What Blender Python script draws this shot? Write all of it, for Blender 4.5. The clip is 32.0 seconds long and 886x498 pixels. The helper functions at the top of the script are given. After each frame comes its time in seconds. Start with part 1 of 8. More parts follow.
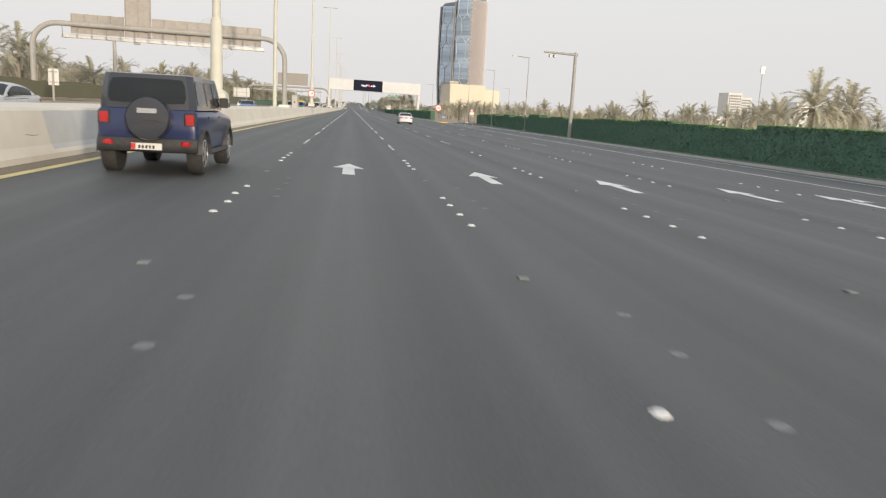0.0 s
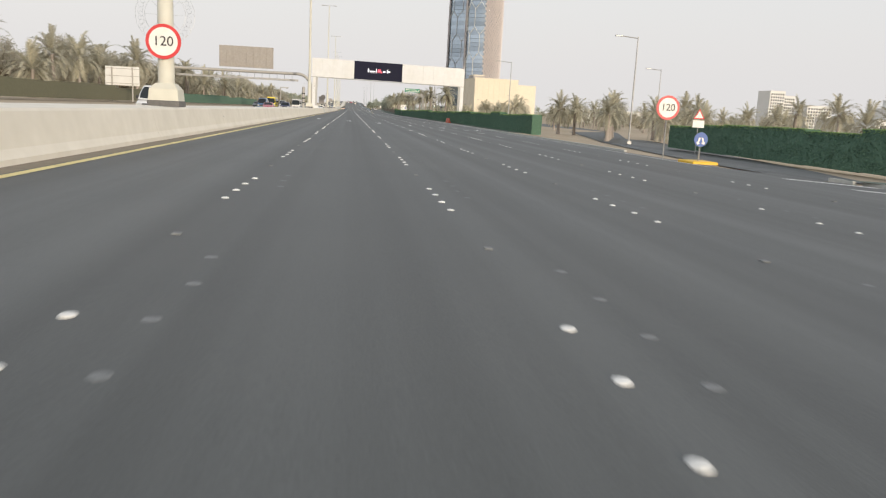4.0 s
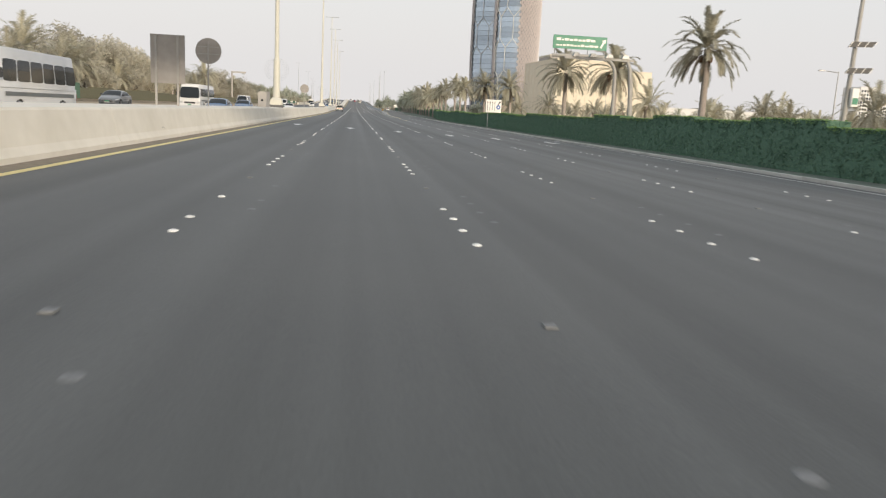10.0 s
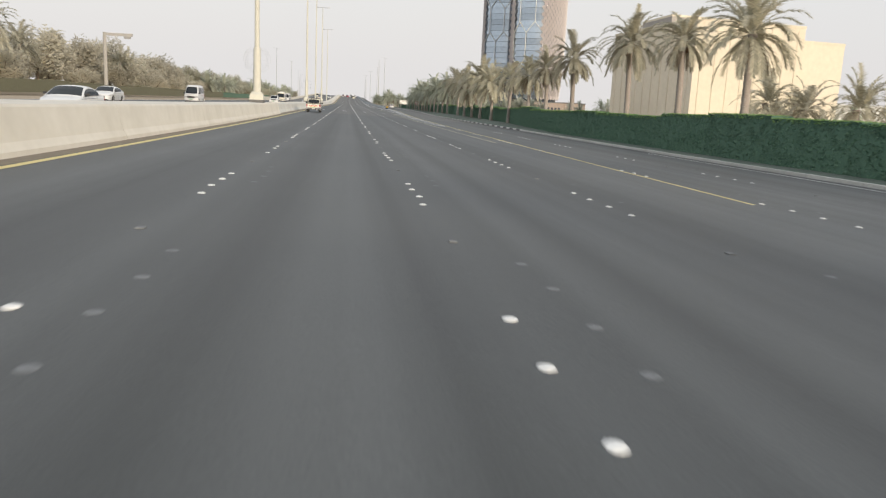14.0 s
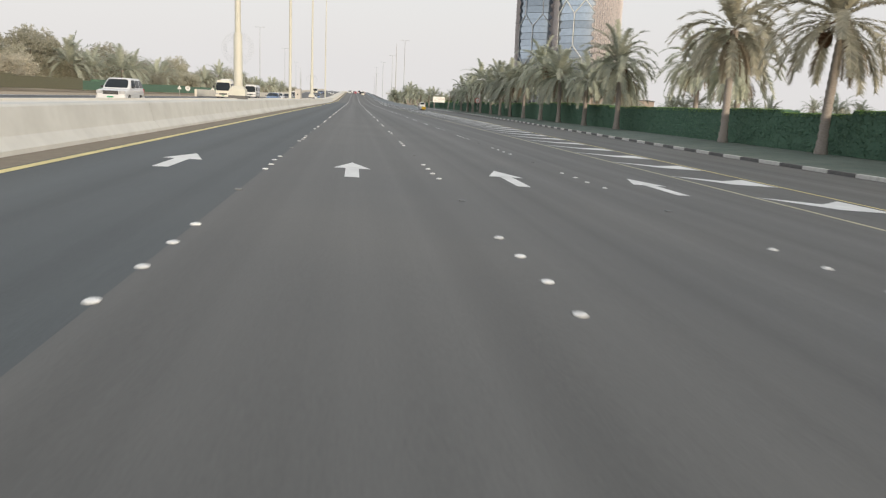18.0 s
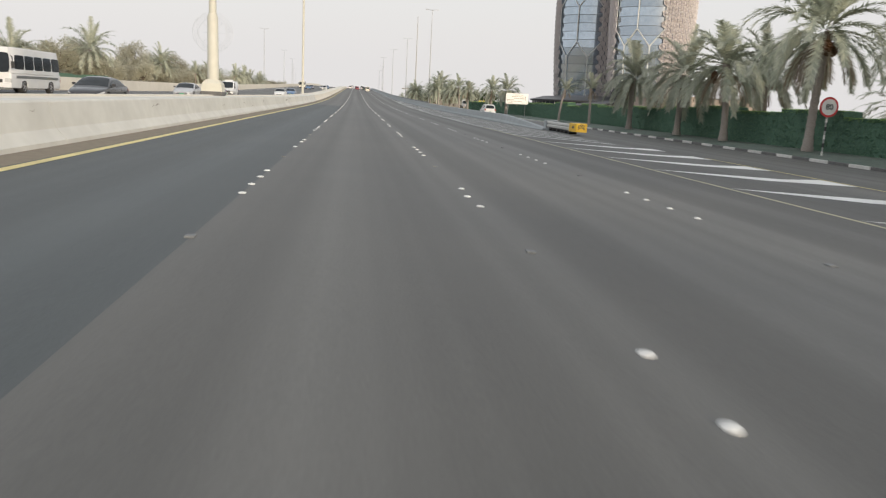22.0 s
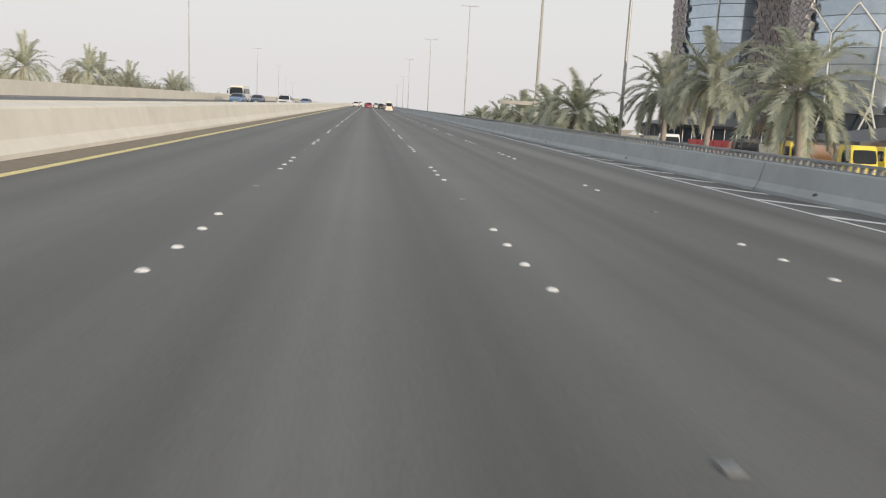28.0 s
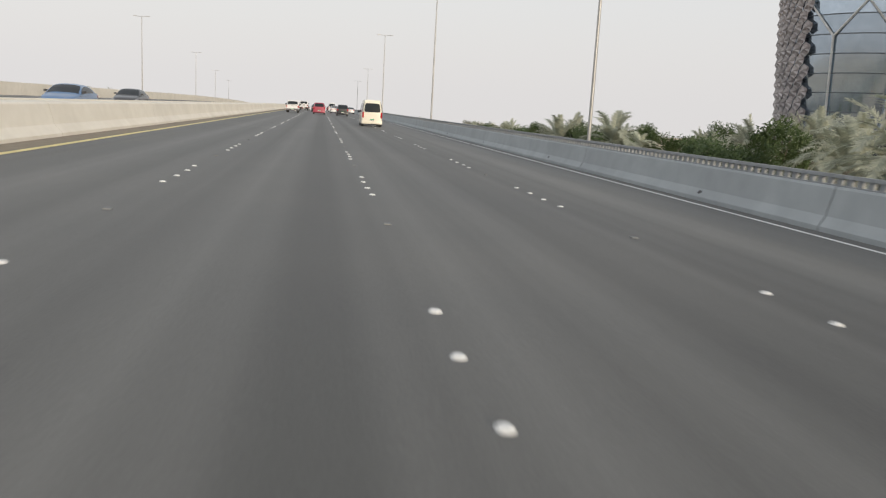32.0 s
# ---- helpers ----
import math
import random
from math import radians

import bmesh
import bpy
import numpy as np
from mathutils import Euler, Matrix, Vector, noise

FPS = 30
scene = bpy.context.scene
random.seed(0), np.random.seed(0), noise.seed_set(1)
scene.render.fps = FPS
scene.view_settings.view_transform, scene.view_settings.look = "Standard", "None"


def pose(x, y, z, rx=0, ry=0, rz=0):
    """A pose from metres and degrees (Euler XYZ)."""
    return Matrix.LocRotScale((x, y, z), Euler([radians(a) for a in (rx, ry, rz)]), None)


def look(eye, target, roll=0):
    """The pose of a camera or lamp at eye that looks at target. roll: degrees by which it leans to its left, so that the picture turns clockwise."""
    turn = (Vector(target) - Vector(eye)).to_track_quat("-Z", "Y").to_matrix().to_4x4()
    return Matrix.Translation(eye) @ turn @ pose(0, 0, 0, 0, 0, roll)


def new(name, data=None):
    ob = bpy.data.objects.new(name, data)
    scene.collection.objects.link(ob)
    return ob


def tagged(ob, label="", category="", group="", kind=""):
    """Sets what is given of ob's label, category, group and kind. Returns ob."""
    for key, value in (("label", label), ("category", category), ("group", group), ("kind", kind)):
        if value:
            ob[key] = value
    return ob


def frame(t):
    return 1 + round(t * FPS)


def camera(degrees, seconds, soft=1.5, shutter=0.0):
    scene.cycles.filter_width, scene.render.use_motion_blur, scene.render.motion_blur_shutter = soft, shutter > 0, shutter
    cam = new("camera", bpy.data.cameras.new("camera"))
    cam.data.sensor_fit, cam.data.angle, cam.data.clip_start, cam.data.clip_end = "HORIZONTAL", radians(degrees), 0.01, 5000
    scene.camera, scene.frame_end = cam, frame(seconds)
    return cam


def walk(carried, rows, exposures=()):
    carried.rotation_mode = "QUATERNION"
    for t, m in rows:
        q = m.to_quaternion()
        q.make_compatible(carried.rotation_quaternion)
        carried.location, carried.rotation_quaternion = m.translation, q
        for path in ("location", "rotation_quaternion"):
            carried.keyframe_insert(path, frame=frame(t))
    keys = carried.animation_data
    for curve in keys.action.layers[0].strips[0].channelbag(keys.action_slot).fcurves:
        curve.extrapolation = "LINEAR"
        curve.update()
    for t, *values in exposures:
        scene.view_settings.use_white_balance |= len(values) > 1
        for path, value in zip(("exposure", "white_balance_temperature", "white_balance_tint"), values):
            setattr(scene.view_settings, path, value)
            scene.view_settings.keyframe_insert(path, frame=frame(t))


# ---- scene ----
cam = camera(60.11, 32.0, soft=1.2, shutter=0.1)
PATH = [
    (0.0, pose(1.854, -11.06, 4.076, 79.61, -2.93, -6.72)),
    (1.0, pose(1.886, 19.43, 3.918, 79.74, -2.88, -6.98)),
    (2.0, pose(2.027, 50.19, 3.755, 79.61, -2.55, -6.83)),
    (3.0, pose(1.868, 81.38, 3.598, 79.78, -3.24, -6.84)),
    (4.0, pose(1.920, 112.57, 3.436, 79.62, -2.86, -6.76)),
    (7.0, pose(1.824, 207.03, 2.951, 79.77, -3.03, -6.64)),
    (8.0, pose(1.885, 237.68, 2.790, 79.58, -2.87, -6.98)),
    (9.0, pose(2.037, 268.40, 2.627, 79.58, -2.82, -6.73)),
    (10.0, pose(2.079, 299.22, 2.467, 79.60, -2.87, -6.51)),
    (11.0, pose(2.080, 329.97, 2.308, 79.36, -2.90, -6.94)),
    (12.0, pose(2.092, 360.71, 2.148, 79.45, -2.84, -7.07)),
    (13.0, pose(2.183, 392.42, 1.982, 79.36, -2.73, -6.98)),
    (14.0, pose(2.325, 423.20, 1.819, 79.37, -2.70, -6.99)),
    (17.0, pose(1.735, 516.32, 1.579, 79.22, -2.77, -6.41)),
    (18.0, pose(1.816, 546.89, 1.577, 79.15, -2.55, -6.50)),
    (19.0, pose(1.735, 577.54, 1.579, 79.23, -2.70, -6.22)),
    (20.0, pose(1.525, 608.15, 1.585, 79.33, -3.55, -6.26)),
    (21.0, pose(1.635, 638.29, 1.582, 79.34, -3.04, -6.69)),
    (22.0, pose(1.665, 668.28, 1.581, 78.97, -2.85, -6.39)),
    (23.0, pose(1.735, 698.34, 1.579, 79.34, -3.07, -6.12)),
    (24.0, pose(1.715, 728.60, 1.579, 79.20, -2.57, -6.10)),
    (25.0, pose(1.675, 759.38, 1.590, 79.49, -2.63, -5.86)),
    (28.0, pose(1.870, 850.39, 2.280, 80.41, -2.95, -5.62)),
    (29.0, pose(1.836, 880.86, 2.742, 80.47, -2.76, -6.13)),
    (30.0, pose(1.952, 910.59, 3.204, 80.52, -2.65, -6.85)),
    (31.0, pose(2.219, 939.70, 3.654, 80.71, -2.69, -7.61)),
    (31.5, pose(2.407, 955.06, 3.891, 80.64, -3.16, -8.34)),
    (32.0, pose(2.666, 970.41, 4.126, 80.72, -3.16, -8.99)),
]
walk(cam, PATH, [(0.0, 0.26, 6320, 6), (24.0, 0.27, 6320, 6), (28.5, 0.20, 6320, 6)])

# ---- world, sun ----
world = bpy.data.worlds.new("sky")
scene.world = world
world.use_nodes = True
wn, wl = world.node_tree.nodes, world.node_tree.links
wn.clear()
sky = wn.new("ShaderNodeTexSky")
sky.sky_type, sky.sun_disc = "NISHITA", False
sky.sun_elevation, sky.sun_rotation = radians(8.5), radians(158)
sky.air_density, sky.dust_density, sky.ozone_density = 1.6, 6.0, 1.0
bg_sky, bg_haze = wn.new("ShaderNodeBackground"), wn.new("ShaderNodeBackground")
bg_sky.inputs["Strength"].default_value = 0.10
tc, sep, ramp = wn.new("ShaderNodeTexCoord"), wn.new("ShaderNodeSeparateXYZ"), wn.new("ShaderNodeValToRGB")
ramp.color_ramp.elements[0].position, ramp.color_ramp.elements[0].color = 0.0, (0.755, 0.705, 0.695, 1)
ramp.color_ramp.elements[1].position, ramp.color_ramp.elements[1].color = 0.30, (0.735, 0.722, 0.750, 1)
bg_haze.inputs["Strength"].default_value = 1.2
mixw, outw = wn.new("ShaderNodeMixShader"), wn.new("ShaderNodeOutputWorld")
mixw.inputs[0].default_value = 0.78
wl.new(tc.outputs["Generated"], sep.inputs[0])
wl.new(sep.outputs["Z"], ramp.inputs[0])
side = wn.new("ShaderNodeMath")
side.operation, side.inputs[1].default_value, side.inputs[2].default_value = "MULTIPLY_ADD", -0.02, 1.12
wl.new(sep.outputs["X"], side.inputs[0])
wl.new(side.outputs[0], bg_haze.inputs["Strength"])
wl.new(ramp.outputs[0], bg_haze.inputs["Color"])
wl.new(sky.outputs[0], bg_sky.inputs["Color"])
wl.new(bg_sky.outputs[0], mixw.inputs[1])
wl.new(bg_haze.outputs[0], mixw.inputs[2])
wl.new(mixw.outputs[0], outw.inputs["Surface"])
sun = new("sun", bpy.data.lights.new("sun", "SUN"))
sun.data.energy, sun.data.angle, sun.data.color = 2.6, radians(3.0), (1.0, 0.83, 0.65)
SUN_AZ = radians(158)
sun.matrix_basis = look((0, 0, 50), Vector((0, 0, 50)) - Vector((math.sin(SUN_AZ), math.cos(SUN_AZ), math.tan(radians(8.5)))))


# ---- the lie of the land ----
GRADE_Y = [-400, 380, 430, 640, 740, 960, 1100, 1250, 1400, 1500, 4000]
GRADE_S = [-0.006, -0.006, 0, 0, 0.018, 0.019, 0, -0.018, -0.018, 0, 0]
_gy = np.arange(-400, 4001, 5.0)
_gs = np.interp(_gy, GRADE_Y, GRADE_S)
_gz = np.concatenate([[0], np.cumsum((_gs[1:] + _gs[:-1]) * 2.5)])
_gz = _gz - np.interp(600, _gy, _gz)


def zr(y):
    """Height of the carriageway along the road."""
    return float(np.interp(y, _gy, _gz))


def zg(y):
    """Height of the natural ground."""
    return zr(y) if y < 640 else 0.0


# ---- mesh and material helpers ----
class MB:
    """Gathers vertices and faces of one mesh."""

    def __init__(self):
        self.v, self.f = [], []

    def quad(self, a, b, c, d):
        n = len(self.v)
        self.v += [tuple(a), tuple(b), tuple(c), tuple(d)]
        self.f.append((n, n + 1, n + 2, n + 3))

    def tri(self, a, b, c):
        n = len(self.v)
        self.v += [tuple(a), tuple(b), tuple(c)]
        self.f.append((n, n + 1, n + 2))

    def box(self, x0, y0, z0, x1, y1, z1, b=0.0):
        """A box; b chamfers its upright and top edges."""
        if b <= 0:
            rings = [[(x0, y0, z0), (x1, y0, z0), (x1, y1, z0), (x0, y1, z0)], [(x0, y0, z1), (x1, y0, z1), (x1, y1, z1), (x0, y1, z1)]]
        else:
            def ring(z, e):
                return [(x0 + e + b, y0 + e, z), (x1 - e - b, y0 + e, z), (x1 - e, y0 + e + b, z), (x1 - e, y1 - e - b, z),
                        (x1 - e - b, y1 - e, z), (x0 + e + b, y1 - e, z), (x0 + e, y1 - e - b, z), (x0 + e, y0 + e + b, z)]
            rings = [ring(z0, 0), ring(z1 - b, 0), ring(z1, b)]
        self.loft(rings)

    def loft(self, rings, caps=True, closed=True):
        n, k = len(self.v), len(rings[0])
        for r in rings:
            self.v += [tuple(p) for p in r]
        for i in range(len(rings) - 1):
            for j in range(k if closed else k - 1):
                a, b = n + i * k + j, n + i * k + (j + 1) % k
                self.f.append((a, b, b + k, a + k))
        if caps:
            self.f.append(tuple(reversed(range(n, n + k))))
            self.f.append(tuple(range(n + (len(rings) - 1) * k, n + len(rings) * k)))

    def tube(self, pts, radii, sides=10, caps=True):
        """A round tube along points."""
        pts = [Vector(p) for p in pts]
        rings, side = [], None
        for i, p in enumerate(pts):
            d = (pts[min(i + 1, len(pts) - 1)] - pts[max(i - 1, 0)]).normalized()
            if side is None:
                side = d.orthogonal().normalized()
            side = (side - d * side.dot(d)).normalized()
            up = d.cross(side)
            r = radii[i] if isinstance(radii, (list, tuple)) else radii
            rings.append([p + (side * math.cos(a) + up * math.sin(a)) * r for a in [2 * math.pi * s / sides for s in range(sides)]])
        self.loft(rings, caps)

    def prism(self, pts, axis, a, b):
        """A flat outline pushed from a to b along an axis; the outline's two numbers are the other two axes in order."""
        def put(p, d):
            return {"x": (d, p[0], p[1]), "y": (p[0], d, p[1]), "z": (p[0], p[1], d)}[axis]
        self.loft([[put(p, a) for p in pts], [put(p, b) for p in pts]])

    def disc(self, c, r, axis="y", sides=24, depth=0.01):
        ring = [(r * math.cos(2 * math.pi * s / sides), r * math.sin(2 * math.pi * s / sides)) for s in range(sides)]
        cx, cy, cz = c
        if axis == "y":
            self.prism([(cx + p[0], cz + p[1]) for p in ring], "y", cy, cy + depth)
        elif axis == "x":
            self.prism([(cy + p[0], cz + p[1]) for p in ring], "x", cx, cx + depth)
        else:
            self.prism([(cx + p[0], cy + p[1]) for p in ring], "z", cz, cz + depth)

    def mesh(self, name, material, smooth=False, fix=True):
        me = bpy.data.meshes.new(name)
        me.from_pydata(self.v, [], self.f)
        if fix and len(self.f) < 6000:
            bm = bmesh.new()
            bm.from_mesh(me)
            bmesh.ops.recalc_face_normals(bm, faces=bm.faces[:])
            bm.to_mesh(me)
            bm.free()
        if smooth:
            me.shade_smooth()
            me.set_sharp_from_angle(angle=radians(38))
        me.materials.append(material)
        me.update()
        return me


def part(name, mb, material, parent=None, label="", smooth=False, fix=True):
    me = mb if isinstance(mb, bpy.types.Mesh) else mb.mesh(name, material, smooth, fix)
    ob = new(name, me)
    if parent is not None:
        ob.parent = parent
    if label:
        ob["label"] = label
    return ob


def thing(name, label, category, group="", kind="", at=None):
    ob = tagged(new(name), label, category, group, kind)
    if at is not None:
        ob.matrix_basis = at
    return ob


def solid(name, mb, material, label, category="", group="", kind="", smooth=False, fix=True):
    return tagged(part(name, mb, material, None, "", smooth, fix), label, category, group, kind)


def mat(name, c1, c2=None, rough=0.7, metal=0.0, scale=1.0, bump=0.0, detail=6, c3=None, scale3=0.12, amount3=0.5, spec=0.5, stretch=None, rand=0.0, coat=0.0):
    """Principled material: grain between c1 and c2, stains towards c3, relief, and a spread of brightness from piece to piece."""
    m = bpy.data.materials.new(name)
    m.use_nodes = True
    n, l = m.node_tree.nodes, m.node_tree.links
    b = n["Principled BSDF"]
    b.inputs["Roughness"].default_value, b.inputs["Metallic"].default_value = rough, metal
    b.inputs["Specular IOR Level"].default_value = spec
    b.inputs["Coat Weight"].default_value = coat
    c2 = c2 or tuple(x * 0.85 for x in c1)
    geo, mp = n.new("ShaderNodeNewGeometry"), n.new("ShaderNodeMapping")
    l.new(geo.outputs["Position"], mp.inputs["Vector"])
    if stretch:
        mp.inputs["Scale"].default_value = stretch
    fine = n.new("ShaderNodeTexNoise")
    fine.inputs["Scale"].default_value, fine.inputs["Detail"].default_value = scale, detail
    l.new(mp.outputs[0], fine.inputs["Vector"])
    mix = n.new("ShaderNodeMix")
    mix.data_type = "RGBA"
    mix.inputs["A"].default_value, mix.inputs["B"].default_value = (*c1, 1), (*c2, 1)
    cr = n.new("ShaderNodeMapRange")
    cr.inputs["From Min"].default_value, cr.inputs["From Max"].default_value = 0.3, 0.7
    l.new(fine.outputs["Fac"], cr.inputs["Value"])
    l.new(cr.outputs[0], mix.inputs["Factor"])
    col = mix.outputs["Result"]
    if c3:
        big = n.new("ShaderNodeTexNoise")
        big.inputs["Scale"].default_value, big.inputs["Detail"].default_value = scale3, 5
        l.new(mp.outputs[0], big.inputs["Vector"])
        mr = n.new("ShaderNodeMapRange")
        mr.inputs["From Min"].default_value, mr.inputs["From Max"].default_value = 0.42, 0.72
        mr.inputs["To Max"].default_value = amount3
        l.new(big.outputs["Fac"], mr.inputs["Value"])
        mx = n.new("ShaderNodeMix")
        mx.data_type = "RGBA"
        mx.inputs["B"].default_value = (*c3, 1)
        l.new(col, mx.inputs["A"])
        l.new(mr.outputs[0], mx.inputs["Factor"])
        col = mx.outputs["Result"]
    if rand:
        oi, rm, hs = n.new("ShaderNodeObjectInfo"), n.new("ShaderNodeMapRange"), n.new("ShaderNodeHueSaturation")
        rm.inputs["To Min"].default_value, rm.inputs["To Max"].default_value = 1 - rand, 1 + rand
        l.new(oi.outputs["Random"], rm.inputs["Value"])
        l.new(rm.outputs[0], hs.inputs["Value"])
        l.new(col, hs.inputs["Color"])
        col = hs.outputs[0]
    l.new(col, b.inputs["Base Color"])
    if bump:
        bp = n.new("ShaderNodeBump")
        bp.inputs["Strength"].default_value, bp.inputs["Distance"].default_value = bump, 0.02
        l.new(fine.outputs["Fac"], bp.inputs["Height"])
        l.new(bp.outputs[0], b.inputs["Normal"])
    return m


def leaf_mat(name, c1, c2, rand=0.18):
    """Foliage: each blade its own tone, some light let through."""
    m = bpy.data.materials.new(name)
    m.use_nodes = True
    n, l = m.node_tree.nodes, m.node_tree.links
    b = n["Principled BSDF"]
    b.inputs["Roughness"].default_value = 0.6
    geo, oi, mix, hs, rm = n.new("ShaderNodeNewGeometry"), n.new("ShaderNodeObjectInfo"), n.new("ShaderNodeMix"), n.new("ShaderNodeHueSaturation"), n.new("ShaderNodeMapRange")
    mix.data_type = "RGBA"
    mix.inputs["A"].default_value, mix.inputs["B"].default_value = (*c1, 1), (*c2, 1)
    l.new(geo.outputs["Random Per Island"], mix.inputs["Factor"])
    rm.inputs["To Min"].default_value, rm.inputs["To Max"].default_value = 1 - rand, 1 + rand
    l.new(oi.outputs["Random"], rm.inputs["Value"])
    l.new(rm.outputs[0], hs.inputs["Value"])
    l.new(mix.outputs["Result"], hs.inputs["Color"])
    l.new(hs.outputs[0], b.inputs["Base Color"])
    tr, ms, out = n.new("ShaderNodeBsdfTranslucent"), n.new("ShaderNodeMixShader"), n["Material Output"]
    l.new(hs.outputs[0], tr.inputs["Color"])
    ms.inputs[0].default_value = 0.45
    l.new(b.outputs[0], ms.inputs[1])
    l.new(tr.outputs[0], ms.inputs[2])
    l.new(ms.outputs[0], out.inputs["Surface"])
    return m


def glow_mat(name, c, strength):
    m = mat(name, c, c, 0.4)
    b = m.node_tree.nodes["Principled BSDF"]
    b.inputs["Emission Color"].default_value, b.inputs["Emission Strength"].default_value = (*c, 1), strength
    return m


# ---- materials ----
def asphalt(name, c1, c2, c3):
    """Worn asphalt: stone grain, wheel tracks that run along the road, patches."""
    m = mat(name, c1, c2, 0.6, scale=38, bump=0.25, detail=8, c3=c3, scale3=0.22, amount3=0.35, spec=0.32)
    n, l = m.node_tree.nodes, m.node_tree.links
    b = n["Principled BSDF"]
    src = b.inputs["Base Color"].links[0].from_socket
    geo, sp, cb, tr, mr, hs = n.new("ShaderNodeNewGeometry"), n.new("ShaderNodeSeparateXYZ"), n.new("ShaderNodeCombineXYZ"), n.new("ShaderNodeTexNoise"), n.new("ShaderNodeMapRange"), n.new("ShaderNodeHueSaturation")
    my = n.new("ShaderNodeMath")
    my.operation, my.inputs[1].default_value = "MULTIPLY", 0.004
    l.new(geo.outputs["Position"], sp.inputs[0])
    l.new(sp.outputs["X"], cb.inputs["X"])
    l.new(sp.outputs["Y"], my.inputs[0])
    l.new(my.outputs[0], cb.inputs["Y"])
    tr.inputs["Scale"].default_value, tr.inputs["Detail"].default_value = 0.9, 3
    l.new(cb.outputs[0], tr.inputs["Vector"])
    mr.inputs["From Min"].default_value, mr.inputs["From Max"].default_value = 0.3, 0.7
    mr.inputs["To Min"].default_value, mr.inputs["To Max"].default_value = 0.72, 1.30
    l.new(tr.outputs["Fac"], mr.inputs["Value"])
    l.new(mr.outputs[0], hs.inputs["Value"])
    l.new(src, hs.inputs["Color"])
    l.new(hs.outputs[0], b.inputs["Base Color"])
    return m


M_ASPH = asphalt("asphalt_dark", (0.101, 0.107, 0.108), (0.074, 0.079, 0.080), (0.115, 0.120, 0.118))
M_ASPH2 = asphalt("asphalt_worn", (0.129, 0.129, 0.123), (0.096, 0.096, 0.092), (0.148, 0.144, 0.133))
M_ASPH3 = asphalt("asphalt_fresh", (0.080, 0.092, 0.096), (0.058, 0.067, 0.070), (0.094, 0.103, 0.103))
M_SAND = mat("sand", (0.46, 0.38, 0.28), (0.36, 0.29, 0.21), 0.95, scale=3.0, bump=0.3, c3=(0.30, 0.25, 0.17), scale3=0.05, amount3=0.6)
M_BARR = mat("cream_concrete", (0.735, 0.70, 0.625), (0.685, 0.65, 0.575), 0.85, scale=2.2, bump=0.12, c3=(0.54, 0.505, 0.43), scale3=0.45, amount3=0.4)
M_BARR2 = mat("pale_grey_concrete", (0.66, 0.655, 0.615), (0.60, 0.595, 0.555), 0.85, scale=2.2, bump=0.12, c3=(0.45, 0.44, 0.41), scale3=0.5, amount3=0.45)
M_PATCH = mat("grey_patch_paint", (0.56, 0.57, 0.575), (0.50, 0.515, 0.525), 0.8, scale=3, c3=(0.58, 0.57, 0.54), scale3=0.9, amount3=0.4)
M_SCRAPE = mat("rubber_scrape", (0.26, 0.25, 0.23), (0.38, 0.36, 0.32), 0.9, scale=14)
M_FOOT = mat("dusty_concrete", (0.25, 0.215, 0.165), (0.20, 0.17, 0.13), 0.9, scale=5, bump=0.2)
M_PARA = mat("grey_concrete", (0.385, 0.41, 0.42), (0.33, 0.355, 0.365), 0.82, scale=1.6, bump=0.12, c3=(0.26, 0.275, 0.285), scale3=0.5, amount3=0.35)
M_RAIL = mat("dull_grey_rail", (0.33, 0.345, 0.355), (0.26, 0.272, 0.28), 0.75, scale=5)
M_WHITE = mat("white_marking", (0.84, 0.84, 0.82), (0.74, 0.74, 0.72), 0.6, scale=9, bump=0.1, c3=(0.42, 0.42, 0.41), scale3=1.1, amount3=0.3)
M_STUD = mat("white_ceramic", (0.82, 0.82, 0.80), (0.70, 0.70, 0.68), 0.3, scale=18, rand=0.15)
M_SCAR = mat("grey_stud_scar", (0.275, 0.285, 0.295), (0.20, 0.21, 0.215), 0.8, scale=22, rand=0.2)
M_YELLOW = mat("yellow_marking", (0.78, 0.67, 0.30), (0.69, 0.58, 0.25), 0.6, scale=8, c3=(0.3, 0.25, 0.12), scale3=0.9, amount3=0.35)
M_PALEY = mat("faded_yellow_marking", (0.56, 0.52, 0.36), (0.46, 0.43, 0.30), 0.65, scale=8, c3=(0.24, 0.22, 0.16), scale3=0.9, amount3=0.4)
M_BLACKK = mat("black_kerb_paint", (0.095, 0.095, 0.095), (0.15, 0.145, 0.14), 0.75, scale=6)
M_WHITEK = mat("white_kerb_paint", (0.68, 0.67, 0.64), (0.52, 0.51, 0.48), 0.7, scale=5)
M_KERB = mat("kerb_stone", (0.55, 0.55, 0.52), (0.45, 0.45, 0.42), 0.85, scale=6, bump=0.15, rand=0.1)
M_VERGE = mat("ground_cover", (0.135, 0.175, 0.145), (0.065, 0.092, 0.076), 0.95, scale=14, bump=0.8, c3=(0.21, 0.215, 0.19), scale3=0.6, amount3=0.4)
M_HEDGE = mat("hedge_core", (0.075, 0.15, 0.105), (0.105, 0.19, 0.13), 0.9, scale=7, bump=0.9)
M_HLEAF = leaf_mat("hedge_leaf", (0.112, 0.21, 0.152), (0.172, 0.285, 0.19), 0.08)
# lighter copy of the hedge leaf: sunlight on the top edge, put into the colour
M_HTOP = leaf_mat("sunlit_hedge_top_leaf", (0.24, 0.38, 0.13), (0.33, 0.46, 0.18), 0.08)
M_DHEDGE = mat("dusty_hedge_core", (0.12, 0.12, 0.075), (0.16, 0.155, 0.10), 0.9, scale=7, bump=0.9)
